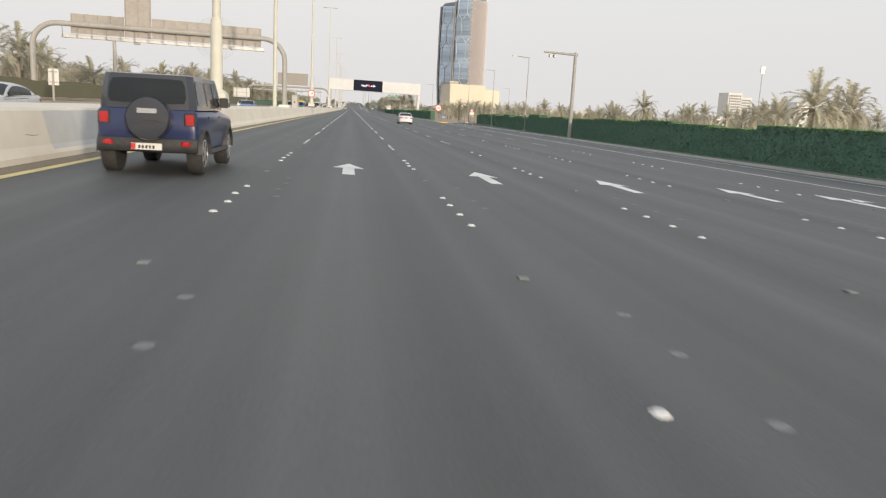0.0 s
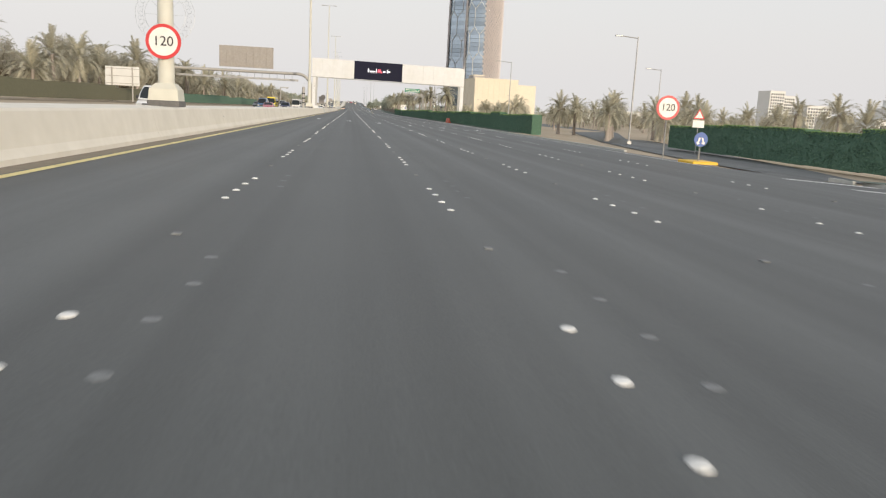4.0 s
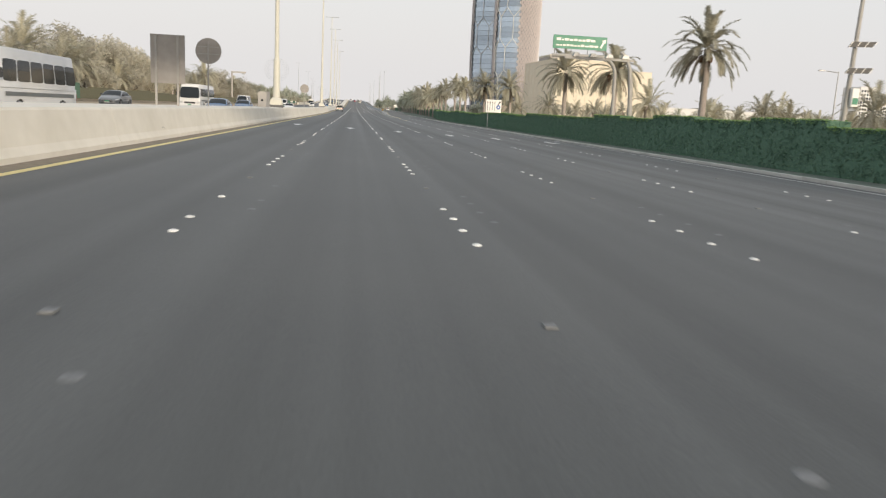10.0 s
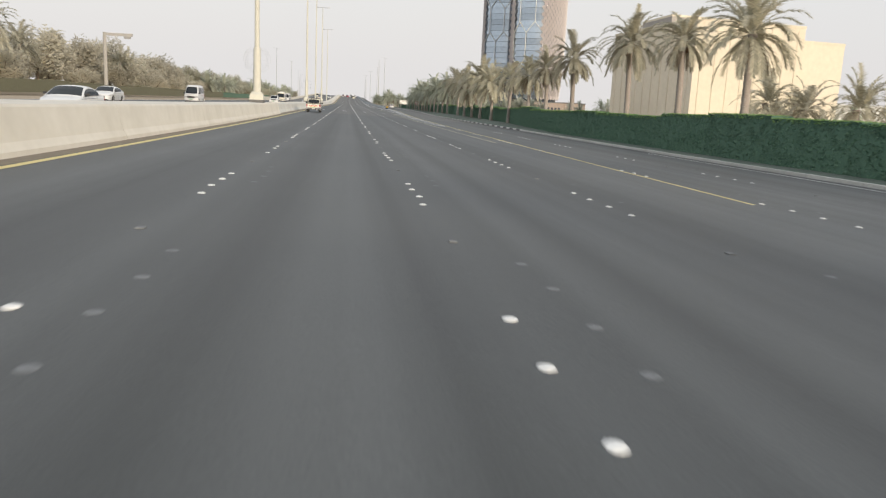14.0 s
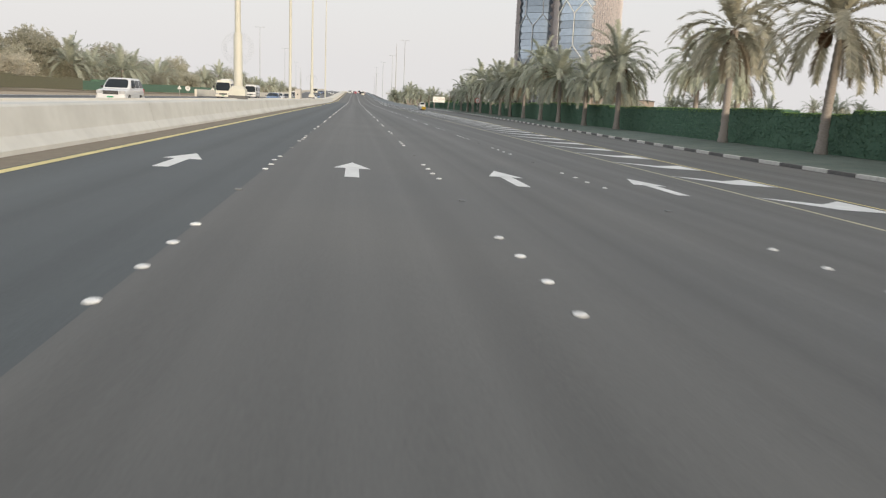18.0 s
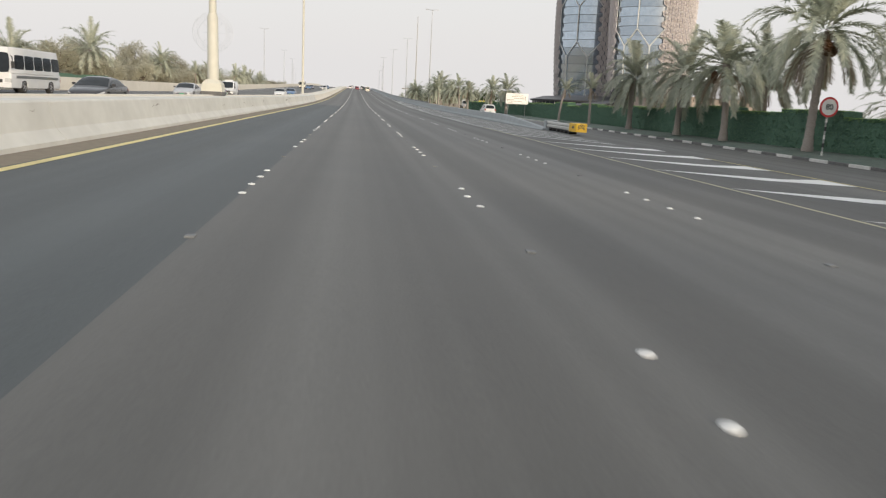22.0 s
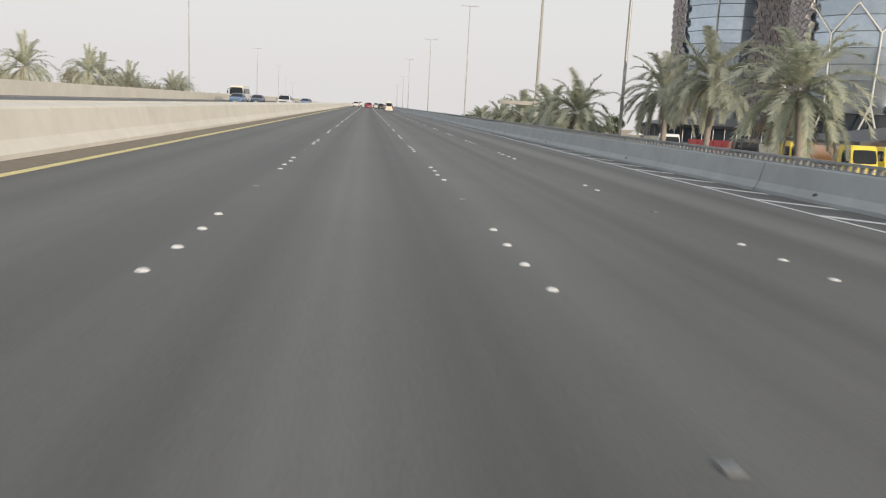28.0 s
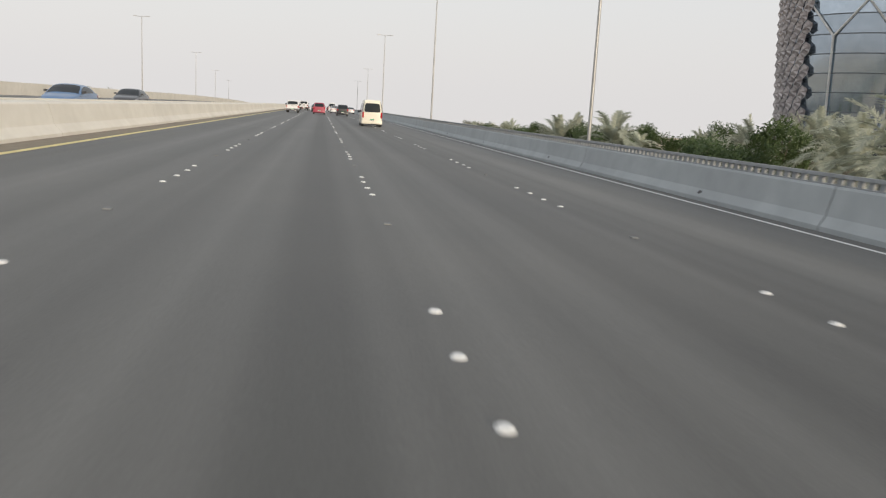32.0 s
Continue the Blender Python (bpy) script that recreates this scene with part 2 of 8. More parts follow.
M_DLEAF = leaf_mat("dusty_hedge_leaf", (0.13, 0.14, 0.085), (0.22, 0.215, 0.14), 0.08)
M_PALM = leaf_mat("palm_leaf", (0.365, 0.39, 0.315), (0.55, 0.56, 0.455))
M_PALMTAN = leaf_mat("tan_palm_leaf", (0.385, 0.37, 0.285), (0.57, 0.535, 0.42))
M_PALMDRY = leaf_mat("dry_palm_leaf", (0.25, 0.205, 0.15), (0.34, 0.285, 0.215))
M_TRUNK = mat("palm_trunk", (0.40, 0.355, 0.32), (0.28, 0.245, 0.22), 0.95, scale=9, bump=0.9, stretch=(1, 1, 2.5), rand=0.15)
M_DATES = mat("dates", (0.20, 0.105, 0.055), (0.13, 0.07, 0.04), 0.6, scale=20, bump=0.8)
M_TREE = leaf_mat("dusty_leaf", (0.365, 0.36, 0.28), (0.53, 0.51, 0.41), 0.2)
M_TREETAN = leaf_mat("tan_tree_leaf", (0.41, 0.39, 0.31), (0.59, 0.55, 0.455), 0.2)
M_GREEN = leaf_mat("green_leaf", (0.05, 0.085, 0.03), (0.11, 0.15, 0.06), 0.15)
M_BARK = mat("bark", (0.16, 0.13, 0.10), (0.10, 0.08, 0.06), 0.95, scale=8, bump=0.8)
M_CREAM = mat("cream_paint", (0.61, 0.60, 0.525), (0.56, 0.55, 0.48), 0.6, scale=2, c3=(0.54, 0.52, 0.43), scale3=0.7, amount3=0.3)
M_STEEL = mat("galvanised_steel", (0.42, 0.42, 0.41), (0.34, 0.34, 0.34), 0.5, 0.55, scale=4, c3=(0.28, 0.27, 0.26), scale3=0.5, amount3=0.3)
M_GUARD = mat("bright_guard_rail_steel", (0.60, 0.60, 0.58), (0.52, 0.52, 0.50), 0.5, 0.25, scale=4, c3=(0.42, 0.40, 0.36), scale3=0.6, amount3=0.3)
M_PIPE = mat("grey_painted_pipe", (0.40, 0.385, 0.36), (0.34, 0.33, 0.31), 0.6, scale=3, c3=(0.28, 0.26, 0.23), scale3=0.6, amount3=0.35)
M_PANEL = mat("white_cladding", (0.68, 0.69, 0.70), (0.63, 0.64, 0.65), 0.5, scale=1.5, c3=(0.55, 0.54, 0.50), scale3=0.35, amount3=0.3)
# darker copy of the white cladding: shade put into the colour
M_SHADE = mat("shaded_white_cladding", (0.42, 0.42, 0.41), (0.36, 0.36, 0.355), 0.6, scale=2)
M_SIGNBACK = mat("sign_back_metal", (0.36, 0.335, 0.31), (0.30, 0.28, 0.26), 0.6, 0.2, scale=2.5, c3=(0.24, 0.22, 0.20), scale3=0.7, amount3=0.3)
M_CABINET = mat("grey_beige_cabinet_paint", (0.50, 0.47, 0.435), (0.45, 0.425, 0.395), 0.6, scale=2.5, c3=(0.36, 0.335, 0.30), scale3=0.7, amount3=0.3)
M_SCREEN = mat("led_screen", (0.014, 0.015, 0.035), (0.009, 0.010, 0.024), 0.65, scale=30, spec=0.15)
M_LETTER = mat("faded_brown_lettering", (0.38, 0.32, 0.25), (0.30, 0.25, 0.20), 0.6, scale=9)
M_LED = glow_mat("led_white", (0.95, 0.95, 1.0), 1.3)
M_LEDRED = glow_mat("led_red", (1.0, 0.12, 0.18), 1.1)
M_SIGNW = mat("sign_white", (0.80, 0.79, 0.76), (0.74, 0.73, 0.70), 0.45, scale=3, c3=(0.66, 0.62, 0.54), scale3=1.5, amount3=0.3)
M_SIGNR = mat("sign_red", (0.62, 0.045, 0.05), (0.52, 0.04, 0.045), 0.45, scale=3)
M_SIGNB = mat("sign_blue", (0.03, 0.10, 0.38), (0.025, 0.085, 0.32), 0.45, scale=3)
M_SIGNG = mat("sign_green", (0.015, 0.21, 0.12), (0.012, 0.18, 0.10), 0.45, scale=3)
M_BLACK = mat("black_paint", (0.022, 0.022, 0.024), (0.035, 0.035, 0.036), 0.5, scale=5)
M_YEL = mat("safety_yellow", (0.80, 0.50, 0.02), (0.70, 0.42, 0.02), 0.5, scale=3)
M_ORANGE = mat("orange_plastic", (0.72, 0.14, 0.07), (0.60, 0.11, 0.06), 0.5, scale=3, c3=(0.62, 0.2, 0.16), scale3=1.2, amount3=0.4)
M_BEIGE = mat("sunlit_beige_stone", (0.73, 0.665, 0.54), (0.67, 0.61, 0.495), 0.85, scale=1.0, bump=0.05, c3=(0.60, 0.535, 0.42), scale3=0.08, amount3=0.3)
M_BLDW = mat("pale_render", (0.70, 0.70, 0.68), (0.63, 0.63, 0.61), 0.85, scale=0.8)
M_BLDBR = mat("brown_render", (0.36, 0.30, 0.26), (0.30, 0.25, 0.215), 0.85, scale=0.8, c3=(0.25, 0.21, 0.18), scale3=0.1, amount3=0.4)
M_WINDOW = mat("dark_window", (0.05, 0.06, 0.075), (0.035, 0.045, 0.06), 0.12, scale=2)
M_TGLASS = mat("blue_curtain_glass", (0.47, 0.55, 0.63), (0.40, 0.475, 0.55), 0.11, 0.85, scale=0.4, spec=0.8, rand=0.25)
M_MULL = mat("mullion", (0.16, 0.18, 0.20), (0.13, 0.15, 0.17), 0.5, 0.4, scale=2)
M_LATT = mat("white_steel", (0.70, 0.70, 0.68), (0.62, 0.62, 0.60), 0.45, scale=1.2)
M_MASH = mat("brown_screen_fabric", (0.55, 0.515, 0.51), (0.46, 0.43, 0.427), 0.5, 0.2, scale=0.5, rand=0.2)
M_ROOFM = mat("dark_podium_roof", (0.10, 0.10, 0.105), (0.075, 0.075, 0.08), 0.5, 0.3, scale=1.0)


# ---- ground, carriageways, markings ----
def strip(name, x0, x1, ya, yb, material, label, category="", dz=0.0, level=zr, step=10.0, kind="structure"):
    """A sheet along the road between two sides, each a number or a function of y, following the grade."""
    f0 = x0 if callable(x0) else (lambda y: x0)
    f1 = x1 if callable(x1) else (lambda y: x1)
    mb = MB()
    n = max(1, int(round((yb - ya) / step)))
    for i in range(n + 1):
        y = ya + (yb - ya) * i / n
        z = level(y) + dz
        mb.v += [(f0(y), y, z), (f1(y), y, z)]
    mb.f = [(2 * i, 2 * i + 1, 2 * i + 3, 2 * i + 2) for i in range(n)]
    return tagged(part(name, mb, material, None, "", fix=False), label, category, "", kind)


def lerp_table(rows):
    ys_, xs_ = [r[0] for r in rows], [r[1] for r in rows]
    return lambda y: float(np.interp(y, ys_, xs_))


mb = MB()
gx = [-3000, -600, -200, -60, -26, -8, 12, 40, 90, 200, 600, 3000]
gyy = [-400, -200, -60, 0, 60, 120, 200, 300, 380, 405, 430, 500, 600, 640, 700, 900, 1200, 1600, 2400, 4000]
for y in gyy:
    for x in gx:
        mb.v.append((x, y, zg(y) - 0.12))
k = len(gx)
mb.f = [(i * k + j, i * k + j + 1, (i + 1) * k + j + 1, (i + 1) * k + j) for i in range(len(gyy) - 1) for j in range(k - 1)]
solid("ground", mb, M_SAND, "pale sandy ground stretching to the hazy horizon", "ground", "", "structure", fix=False)

KERB_R = lerp_table([(-200, 26.0), (112, 26.0), (128, 21.3), (430, 21.3), (470, 20.7), (500, 20.5), (530, 22.2), (560, 24.4), (620, 26.4), (690, 26.4), (745, 22.5), (800, 18.4), (1200, 18.4)])
RAMP_L = lerp_table([(640, 16.6), (700, 15.6), (760, 13.2), (800, 12.9), (1200, 12.9)])
strip("road", -0.0, lambda y: min(KERB_R(y), 26.0), -200, 455.7, M_ASPH, "dark grey asphalt motorway carriageway with faint wheel tracks", "road")
strip("road", -4.6, 0.0, -200, 455.7, M_ASPH, "dark grey asphalt of the inner motorway lane", "road")
strip("road", -4.6, 0.0, 455.7, 660.3, M_ASPH3, "dark newly laid asphalt of the inner motorway lane", "road")
strip("road", 0.0, lambda y: min(KERB_R(y), 17.2), 455.7, 660.3, M_ASPH2, "worn brownish grey asphalt motorway carriageway", "road")
strip("road", -5.4, 17.2, 660.3, 1700, M_ASPH2, "worn brownish grey asphalt on the rising overpass", "road")
strip("road", lambda y: 17.2 if y < 640 else RAMP_L(y), KERB_R, 455.7, 1200, M_ASPH2, "worn asphalt exit ramp beside the overpass", "road", level=zg, dz=-0.003)
strip("road", -24.0, -7.6, -200, 640, M_ASPH, "dark asphalt of the opposite carriageway", "road", dz=-0.02)
strip("road", -25.0, -8.2, 640, 1700, M_ASPH2, "asphalt of the opposite carriageway on the overpass", "road", dz=-0.02)
# side road that leaves to the right between the two hedges
mb = MB()
for y, x0, x1 in [(124, 22.5, 26.5), (135, 23.6, 31), (150, 26.5, 36), (170, 31, 42), (200, 40, 52), (260, 56, 70), (400, 80, 96)]:
    mb.v += [(x0, y, zr(y) - 0.06), (x1, y, zr(y) - 0.06)]
mb.f = [(2 * i, 2 * i + 1, 2 * i + 3, 2 * i + 2) for i in range(6)]
solid("road", mb, M_ASPH, "dark asphalt side road leaving between the hedges", "road", "", "structure", fix=False)


def line(name, x, width, ya, yb, material, label, level=zr, step=10.0):
    fx = x if callable(x) else (lambda y: x)
    return strip(name, lambda y: fx(y) - width / 2, lambda y: fx(y) + width / 2, ya, yb, material, label, "road marking", 0.006, level, step)


line("marking", -3.8, 0.2, -200, 1700, M_YELLOW, "solid yellow edge line along the median barrier")
line("marking", 20.3, 0.15, -200, 112, M_WHITE, "solid white edge line of the motorway")
line("marking", 24.6, 0.15, -200, 112, M_WHITE, "thin white line beside the kerb")
line("marking", 20.4, 0.15, 128, 400, M_WHITE, "solid white edge line of the motorway")
GORE_R = lerp_table([(376, 11.6), (405, 12.3), (455, 12.8), (480, 13.3), (537, 16.2), (565, 16.6), (600, 17.4)])
GORE_L = lerp_table([(376, 11.35), (405, 10.9), (455, 10.6), (480, 10.9), (540, 11.1), (600, 10.9), (660, 11.1), (740, 11.6), (1700, 11.7)])
PAR_FOOT = lerp_table([(605, 16.2), (640, 16.2), (670, 15.9), (700, 15.0), (740, 13.4), (765, 12.4), (790, 12.15), (1700, 12.15)])
line("marking", GORE_R, 0.12, 376, 600, M_YELLOW, "yellow line bounding the exit ramp")
line("marking", GORE_L, 0.12, 400, 620, M_PALEY, "yellow line bounding the exit gore")
line("marking", GORE_L, 0.13, 620, 1700, M_WHITE, "solid white edge line on the overpass")
line("marking", -8.3, 0.18, -200, 1700, M_YELLOW, "yellow edge line of the opposite carriageway")
line("marking", -23.4, 0.18, -200, 1700, M_WHITE, "white edge line of the opposite carriageway")

# white chevron bars of the gore
bar_ys = [430.4 + 4.17 * i for i in range(13)] + [484.7 + 4.4 * i for i in range(28)] + [607.2 + 2.65 * i for i in range(61)]
for y in bar_ys:
    xl, xr = GORE_L(y) + 0.1, GORE_R(y) - 0.14
    if y > 605:
        xr = PAR_FOOT(y) - 0.12
        ln = 0.72 * (xr - xl)
        pts = [(xl, y + ln), (xr, y), (xr, y + 0.40), (xl, y + ln + 0.40)]
    else:
        w = xr - xl
        k = min(1.0, w / 2.2)
        pts = [(xl, y + 1.62 * k), (xr - 0.53 * w, y + 0.16 * k), (xr, y), (xr, y + 1.75 * k), (xr - min(1.9, 0.45 * w), y + 0.98 * k), (xl + 0.3 * w, y + 1.32 * k)]
    if xr - xl < 0.4:
        continue
    mb = MB()
    mb.v += [(p[0], p[1], zr(p[1]) + 0.006) for p in pts]
    mb.f.append(tuple(range(len(pts))))
    tagged(part("marking", mb, M_WHITE, None), "white painted chevron bar of the exit gore", "road marking", "chevron bars of the gore", "structure")
# short bars where the side road leaves
for i in range(7):
    y = 96 + 4.0 * i
    mb = MB()
    mb.v += [(20.7, y + 2.2, zr(y + 2.2) + 0.006), (23.4, y, zr(y) + 0.006), (23.4, y + 0.5, zr(y) + 0.006), (20.7, y + 2.7, zr(y + 2.7) + 0.006)]
    mb.f.append((0, 1, 2, 3))
    tagged(part("marking", mb, M_WHITE, None), "white painted bar before the side road", "road marking", "bars before the side road", "structure")


def arrow(x, y, turn=0):
    """A straight arrow on the lane; turn adds a branch to the right."""
    mb = MB()
    z = zr(y) + 0.006
    sl = (zr(y + 5) - zr(y)) / 5
    P = lambda a, b: (x + a, y + b, z + sl * b)
    mb.quad(P(-0.15, 0), P(0.15, 0), P(0.15, 1.9), P(-0.15, 1.9))
    mb.tri(P(-0.42, 1.7), P(0.42, 1.7), P(0, 3.1))
    if turn:
        mb.quad(P(0.15, 0.5), P(0.15, 0.95), P(0.62, 1.75), P(0.48, 1.85))
        mb.tri(P(0.40, 1.75), P(0.95, 1.6), P(0.85, 2.5))
    tagged(part("arrow_marking", mb, M_WHITE, None, fix=False), "worn white lane arrow painted on the asphalt", "road marking", "lane arrows", "structure")


for ya, lanes in [(6.4, (1.85, 5.5, 9.25, 13.2, 16.5)), (178.0, (-1.9, 1.85, 5.5, 9.4, 13.5, 18.0)), (307.0, (-2.2, 1.85, 5.6, 9.7, 13.5, 18.0)), (481.6, (-1.9, 1.8, 5.4, 9.0))]:
    for x in lanes:
        arrow(x, ya, 1 if x > 15 else 0)

# road studs in groups of four, and grey scars of an older row beside them
stud_me = MB()
stud_me.loft([[(r * math.cos(a), r * math.sin(a), zz) for a in [2 * math.pi * s / 12 for s in range(12)]] for r, zz in [(0.064, 0), (0.061, 0.011), (0.038, 0.020), (0.010, 0.022)]])
STUD = stud_me.mesh("stud", M_STUD, True)
stud_rest, scar_rest = MB(), MB()
PERIOD, rnd = 9.099, random.Random(5)
LINES = [("a", 0.0), ("b", 3.65), ("c", 7.38), ("d", 11.4), ("e", 15.7)]


def phase(y):
    """Start of the nearest stud group at or after y: the row was laid in stretches."""
    off = 0.0 if y < 64 else -1.92 if y < 140 else 0.20 if y < 420 else -0.07 if y < 668 else -3.03 if y < 836 else -4.0
    return math.ceil((y - off) / PERIOD) * PERIOD + off


root_a = thing("stud_row", "row of round white ceramic road studs on the asphalt", "road studs", "lane stud rows")
root_b = thing("stud_row", "row of round white ceramic road studs on the asphalt", "road studs", "lane stud rows")
stud_count = 0
y = -60.0
while y < 1050:
    y0 = phase(y)
    for key, x in LINES:
        if key == "d" and y0 > 470 or key == "e" and y0 > 425:
            continue
        if key == "d" and y0 > 372:
            x = x + 0.6
        for j in range(4):
            if rnd.random() < 0.05:
                continue
            sx, sy = x + rnd.uniform(-0.03, 0.03), y0 + j * 1.0 + rnd.uniform(-0.03, 0.03)
            if key in "ab" and stud_count < 560 and 0 < y0 < 640:
                ob = part("stud", STUD, M_STUD, root_a if key == "a" else root_b)
                ob.location = (sx, sy, zr(sy) + 0.002)
                stud_count += 1
            else:
                stud_rest.loft([[(sx + r * math.cos(a), sy + r * math.sin(a), zr(sy) + 0.002 + zz) for a in [2 * math.pi * s / 8 for s in range(8)]] for r, zz in [(0.064, 0), (0.042, 0.02)]])
        if y0 < 452:
            for j in range(4):
                sx, sy = x + 0.62 + rnd.uniform(-0.04, 0.04), y0 + 1.9 + j + rnd.uniform(-0.06, 0.06)
                if rnd.random() < 0.12:
                    continue
                scar_rest.loft([[(sx + r * math.cos(a), sy + r * math.sin(a), zr(sy) + 0.002 + zz) for a in [2 * math.pi * s / 8 for s in range(8)]] for r, zz in [(0.07, 0), (0.058, 0.004)]])
        sy = y0 + 6.0
        scar_rest.box(x - 0.05, sy - 0.05, zr(sy), x + 0.05, sy + 0.05, zr(sy) + 0.02)
    y = y0 + 0.5
solid("road_studs", stud_rest, M_STUD, "many white ceramic road studs along the farther lane lines", "road studs", "", "stuff", fix=False)
solid("stud_scars", scar_rest, M_SCAR, "grey worn marks of removed road studs on the asphalt", "stud marks", "", "stuff", fix=False)


# ---- median: two barriers with a filled top, and the dusty gutter ----
def barrier_run(name, profile, ya, yb, material, label, piece=6.0, joint=0.02, level=zr, shift=None, group="barrier units"):
    """Barrier units end to end; profile is an outline in x and z, pushed along y."""
    n = int(round((yb - ya) / piece))
    for i in range(n):
        a, b = ya + i * piece + joint / 2, ya + (i + 1) * piece - joint / 2
        mb = MB()
        da, db = (shift(a), shift(b)) if shift else (0, 0)
        mb.loft([[(p[0] + da, a, p[1] + level(a)) for p in profile], [(p[0] + db, b, p[1] + level(b)) for p in profile]])
        tagged(part(name, mb, material, None), label, "barrier", group, "structure")


NEAR = [(-5.0, -0.1), (-4.42, -0.1), (-4.42, 0.12), (-4.52, 0.30), (-4.66, 1.0), (-4.70, 1.06), (-5.0, 1.06)]
FAR = [(-7.6, -0.1), (-7.0, -0.1), (-7.0, 1.0), (-7.25, 1.0), (-7.5, 0.3), (-7.6, 0.12)]
barrier_run("median_barrier", NEAR, -60, 432, M_BARR, "cream precast concrete median barrier unit", 12.0)
barrier_run("median_barrier", FAR, -60, 432, M_BARR, "cream concrete barrier of the opposite carriageway", 24.0)
strip("median", -7.0, -5.0, -60, 432, M_BARR, "cream concrete top of the raised median", "median", 1.02)
NEAR2 = [(-5.5, -0.1), (-4.72, -0.1), (-4.72, 0.10), (-4.92, 0.34), (-5.05, 0.9), (-5.1, 0.95), (-5.5, 0.95)]
FAR2 = [(-7.9, -0.1), (-7.3, -0.1), (-7.3, 0.9), (-7.55, 0.9), (-7.8, 0.3), (-7.9, 0.1)]
barrier_run("median_barrier", NEAR2, 432, 684, M_BARR2, "pale grey concrete median barrier unit with black scrapes", 12.0)
barrier_run("median_barrier", NEAR2, 684, 1512, M_BARR, "cream concrete median barrier unit on the overpass", 12.0)
barrier_run("median_barrier", FAR2, 432, 1512, M_BARR, "cream concrete barrier of the opposite carriageway", 24.0)
strip("median", -7.3, -5.5, 432, 1512, M_BARR, "cream concrete top of the raised median", "median", 0.85)
strip("gutter", -4.72, -3.96, -200, 1512, M_FOOT, "dusty brown gutter at the foot of the barrier", "gutter", 0.003)

# ---- overpass: side walls and parapet ----
PAR_X = lerp_table([(622, 16.2), (640, 16.2), (670, 15.9), (700, 15.0), (740, 13.4), (765, 12.4), (790, 12.15), (1700, 12.15)])
PARA = [(0, -0.3), (0, 0.10), (0.13, 0.30), (0.23, 0.83), (0.26, 0.87), (0.62, 0.87), (0.62, -0.3)]
mb = MB()
mb.loft([[(PAR_X(y) + lift + dx, y, zr(y) + (z * k if z > 0 else z)) for dx, z in PARA] for y, k, lift in ((624.6, 0.2, 0.5), (628, 0.45, 0.25), (632, 0.75, 0.0), (637.97, 1.0, 0.0))])
solid("parapet", mb, M_PARA, "sloping concrete nose where the overpass parapet begins", "parapet", "parapet units", "structure")
barrier_run("parapet", PARA, 638, 1502, M_PARA, "blue-grey precast concrete parapet unit of the overpass", 12.0, 0.03, zr, PAR_X, "parapet units")
mb = MB()
mb.loft([[(PAR_X(y) + 0.3, y, -0.3), (PAR_X(y) + 0.6, y, -0.3), (PAR_X(y) + 0.6, y, zr(y) - 0.28), (PAR_X(y) + 0.3, y, zr(y) - 0.28)] for y in [640 + 15 * i for i in range(70)]])
solid("retaining_wall", mb, M_PARA, "grey concrete retaining wall below the overpass parapet", "wall", "", "structure")
# low steel rail with balusters on the parapet
bal = MB()
bal.box(0, -0.065, 0.89, 0.06, 0.065, 1.04)
BALUSTER = bal.mesh("baluster", M_RAIL)
for i in range(72):
    a, b = 698 + 6 * i, 698 + 6 * (i + 1)
    root = thing("parapet_rail", "low grey steel rail with short posts on the parapet", "railing", "parapet rails")
    for lo, hi, nm in [(1.03, 1.10, "top_rail"), (0.87, 0.90, "bottom_rail")]:
        mb = MB()
        mb.loft([[(PAR_X(y) + 0.36 + dx, y, zr(y) + dz) for dx, dz in [(0, lo), (0.16, lo), (0.16, hi), (0, hi)]] for y in (a, b - 0.02)])
        part(nm, mb, M_RAIL, root)
    mb = MB()
    for s in range(24):
        y = a + 0.125 + s * 0.25
        x = PAR_X(y) + 0.41
        mb.box(x, y - 0.065, zr(y) + 0.89, x + 0.06, y + 0.065, zr(y) + 1.04)
        if 14 <= i < 22:
            ob = part("baluster", BALUSTER, None, root)
            ob.location = (x, y, zr(y))
    if not 14 <= i < 22:
        tagged(part("balustrade", mb, M_RAIL, root), kind="stuff")
# opposite side's outer wall on the overpass
OUT = [(-25.4, -0.2), (-25.0, -0.2), (-25.0, 1.15), (-25.4, 1.15)]
barrier_run("outer_barrier", OUT, 588, 1512, M_BARR, "cream concrete outer barrier of the opposite carriageway", 24.0)
strip("verge", -25.4, -24.0, 588, 640, M_FOOT, "dusty shoulder of the opposite carriageway", "verge", -0.01)

# ---- right verge, kerbs ----
HEDGE_X = lerp_table([(140, 23.7), (430, 23.9), (450, 25.6), (470, 27.2), (500, 27.9), (531, 28.9), (560, 29.4), (620, 30.6), (700, 32.0), (800, 34)])
VERGE_Z = lerp_table([(430, 0.16), (475, 0.42), (640, 0.42), (720, 0.25)])
mb = MB()
vy = [178 + 6 * i for i in range(137)]
for y in vy:
    for f, lift in ((0.0, 0.14), (0.35, 0.8), (0.7, 1.0), (1.0, 1.0)):
        x0, x1 = KERB_R(y) + 0.15, HEDGE_X(y) + 1.5
        mb.v.append((x0 + (x1 - x0) * f, y, zg(y) + (0.145 if f == 0 else VERGE_Z(y) * lift + 0.03 * noise.noise((y * 0.4, f * 5, 2)))))
mb.f = [(4 * i + j, 4 * i + j + 1, 4 * i + j + 5, 4 * i + j + 4) for i in range(len(vy) - 1) for j in range(3)]
solid("verge", mb, M_VERGE, "dusty gravelly ground cover rising to the hedge", "verge", "", "structure", True, False)
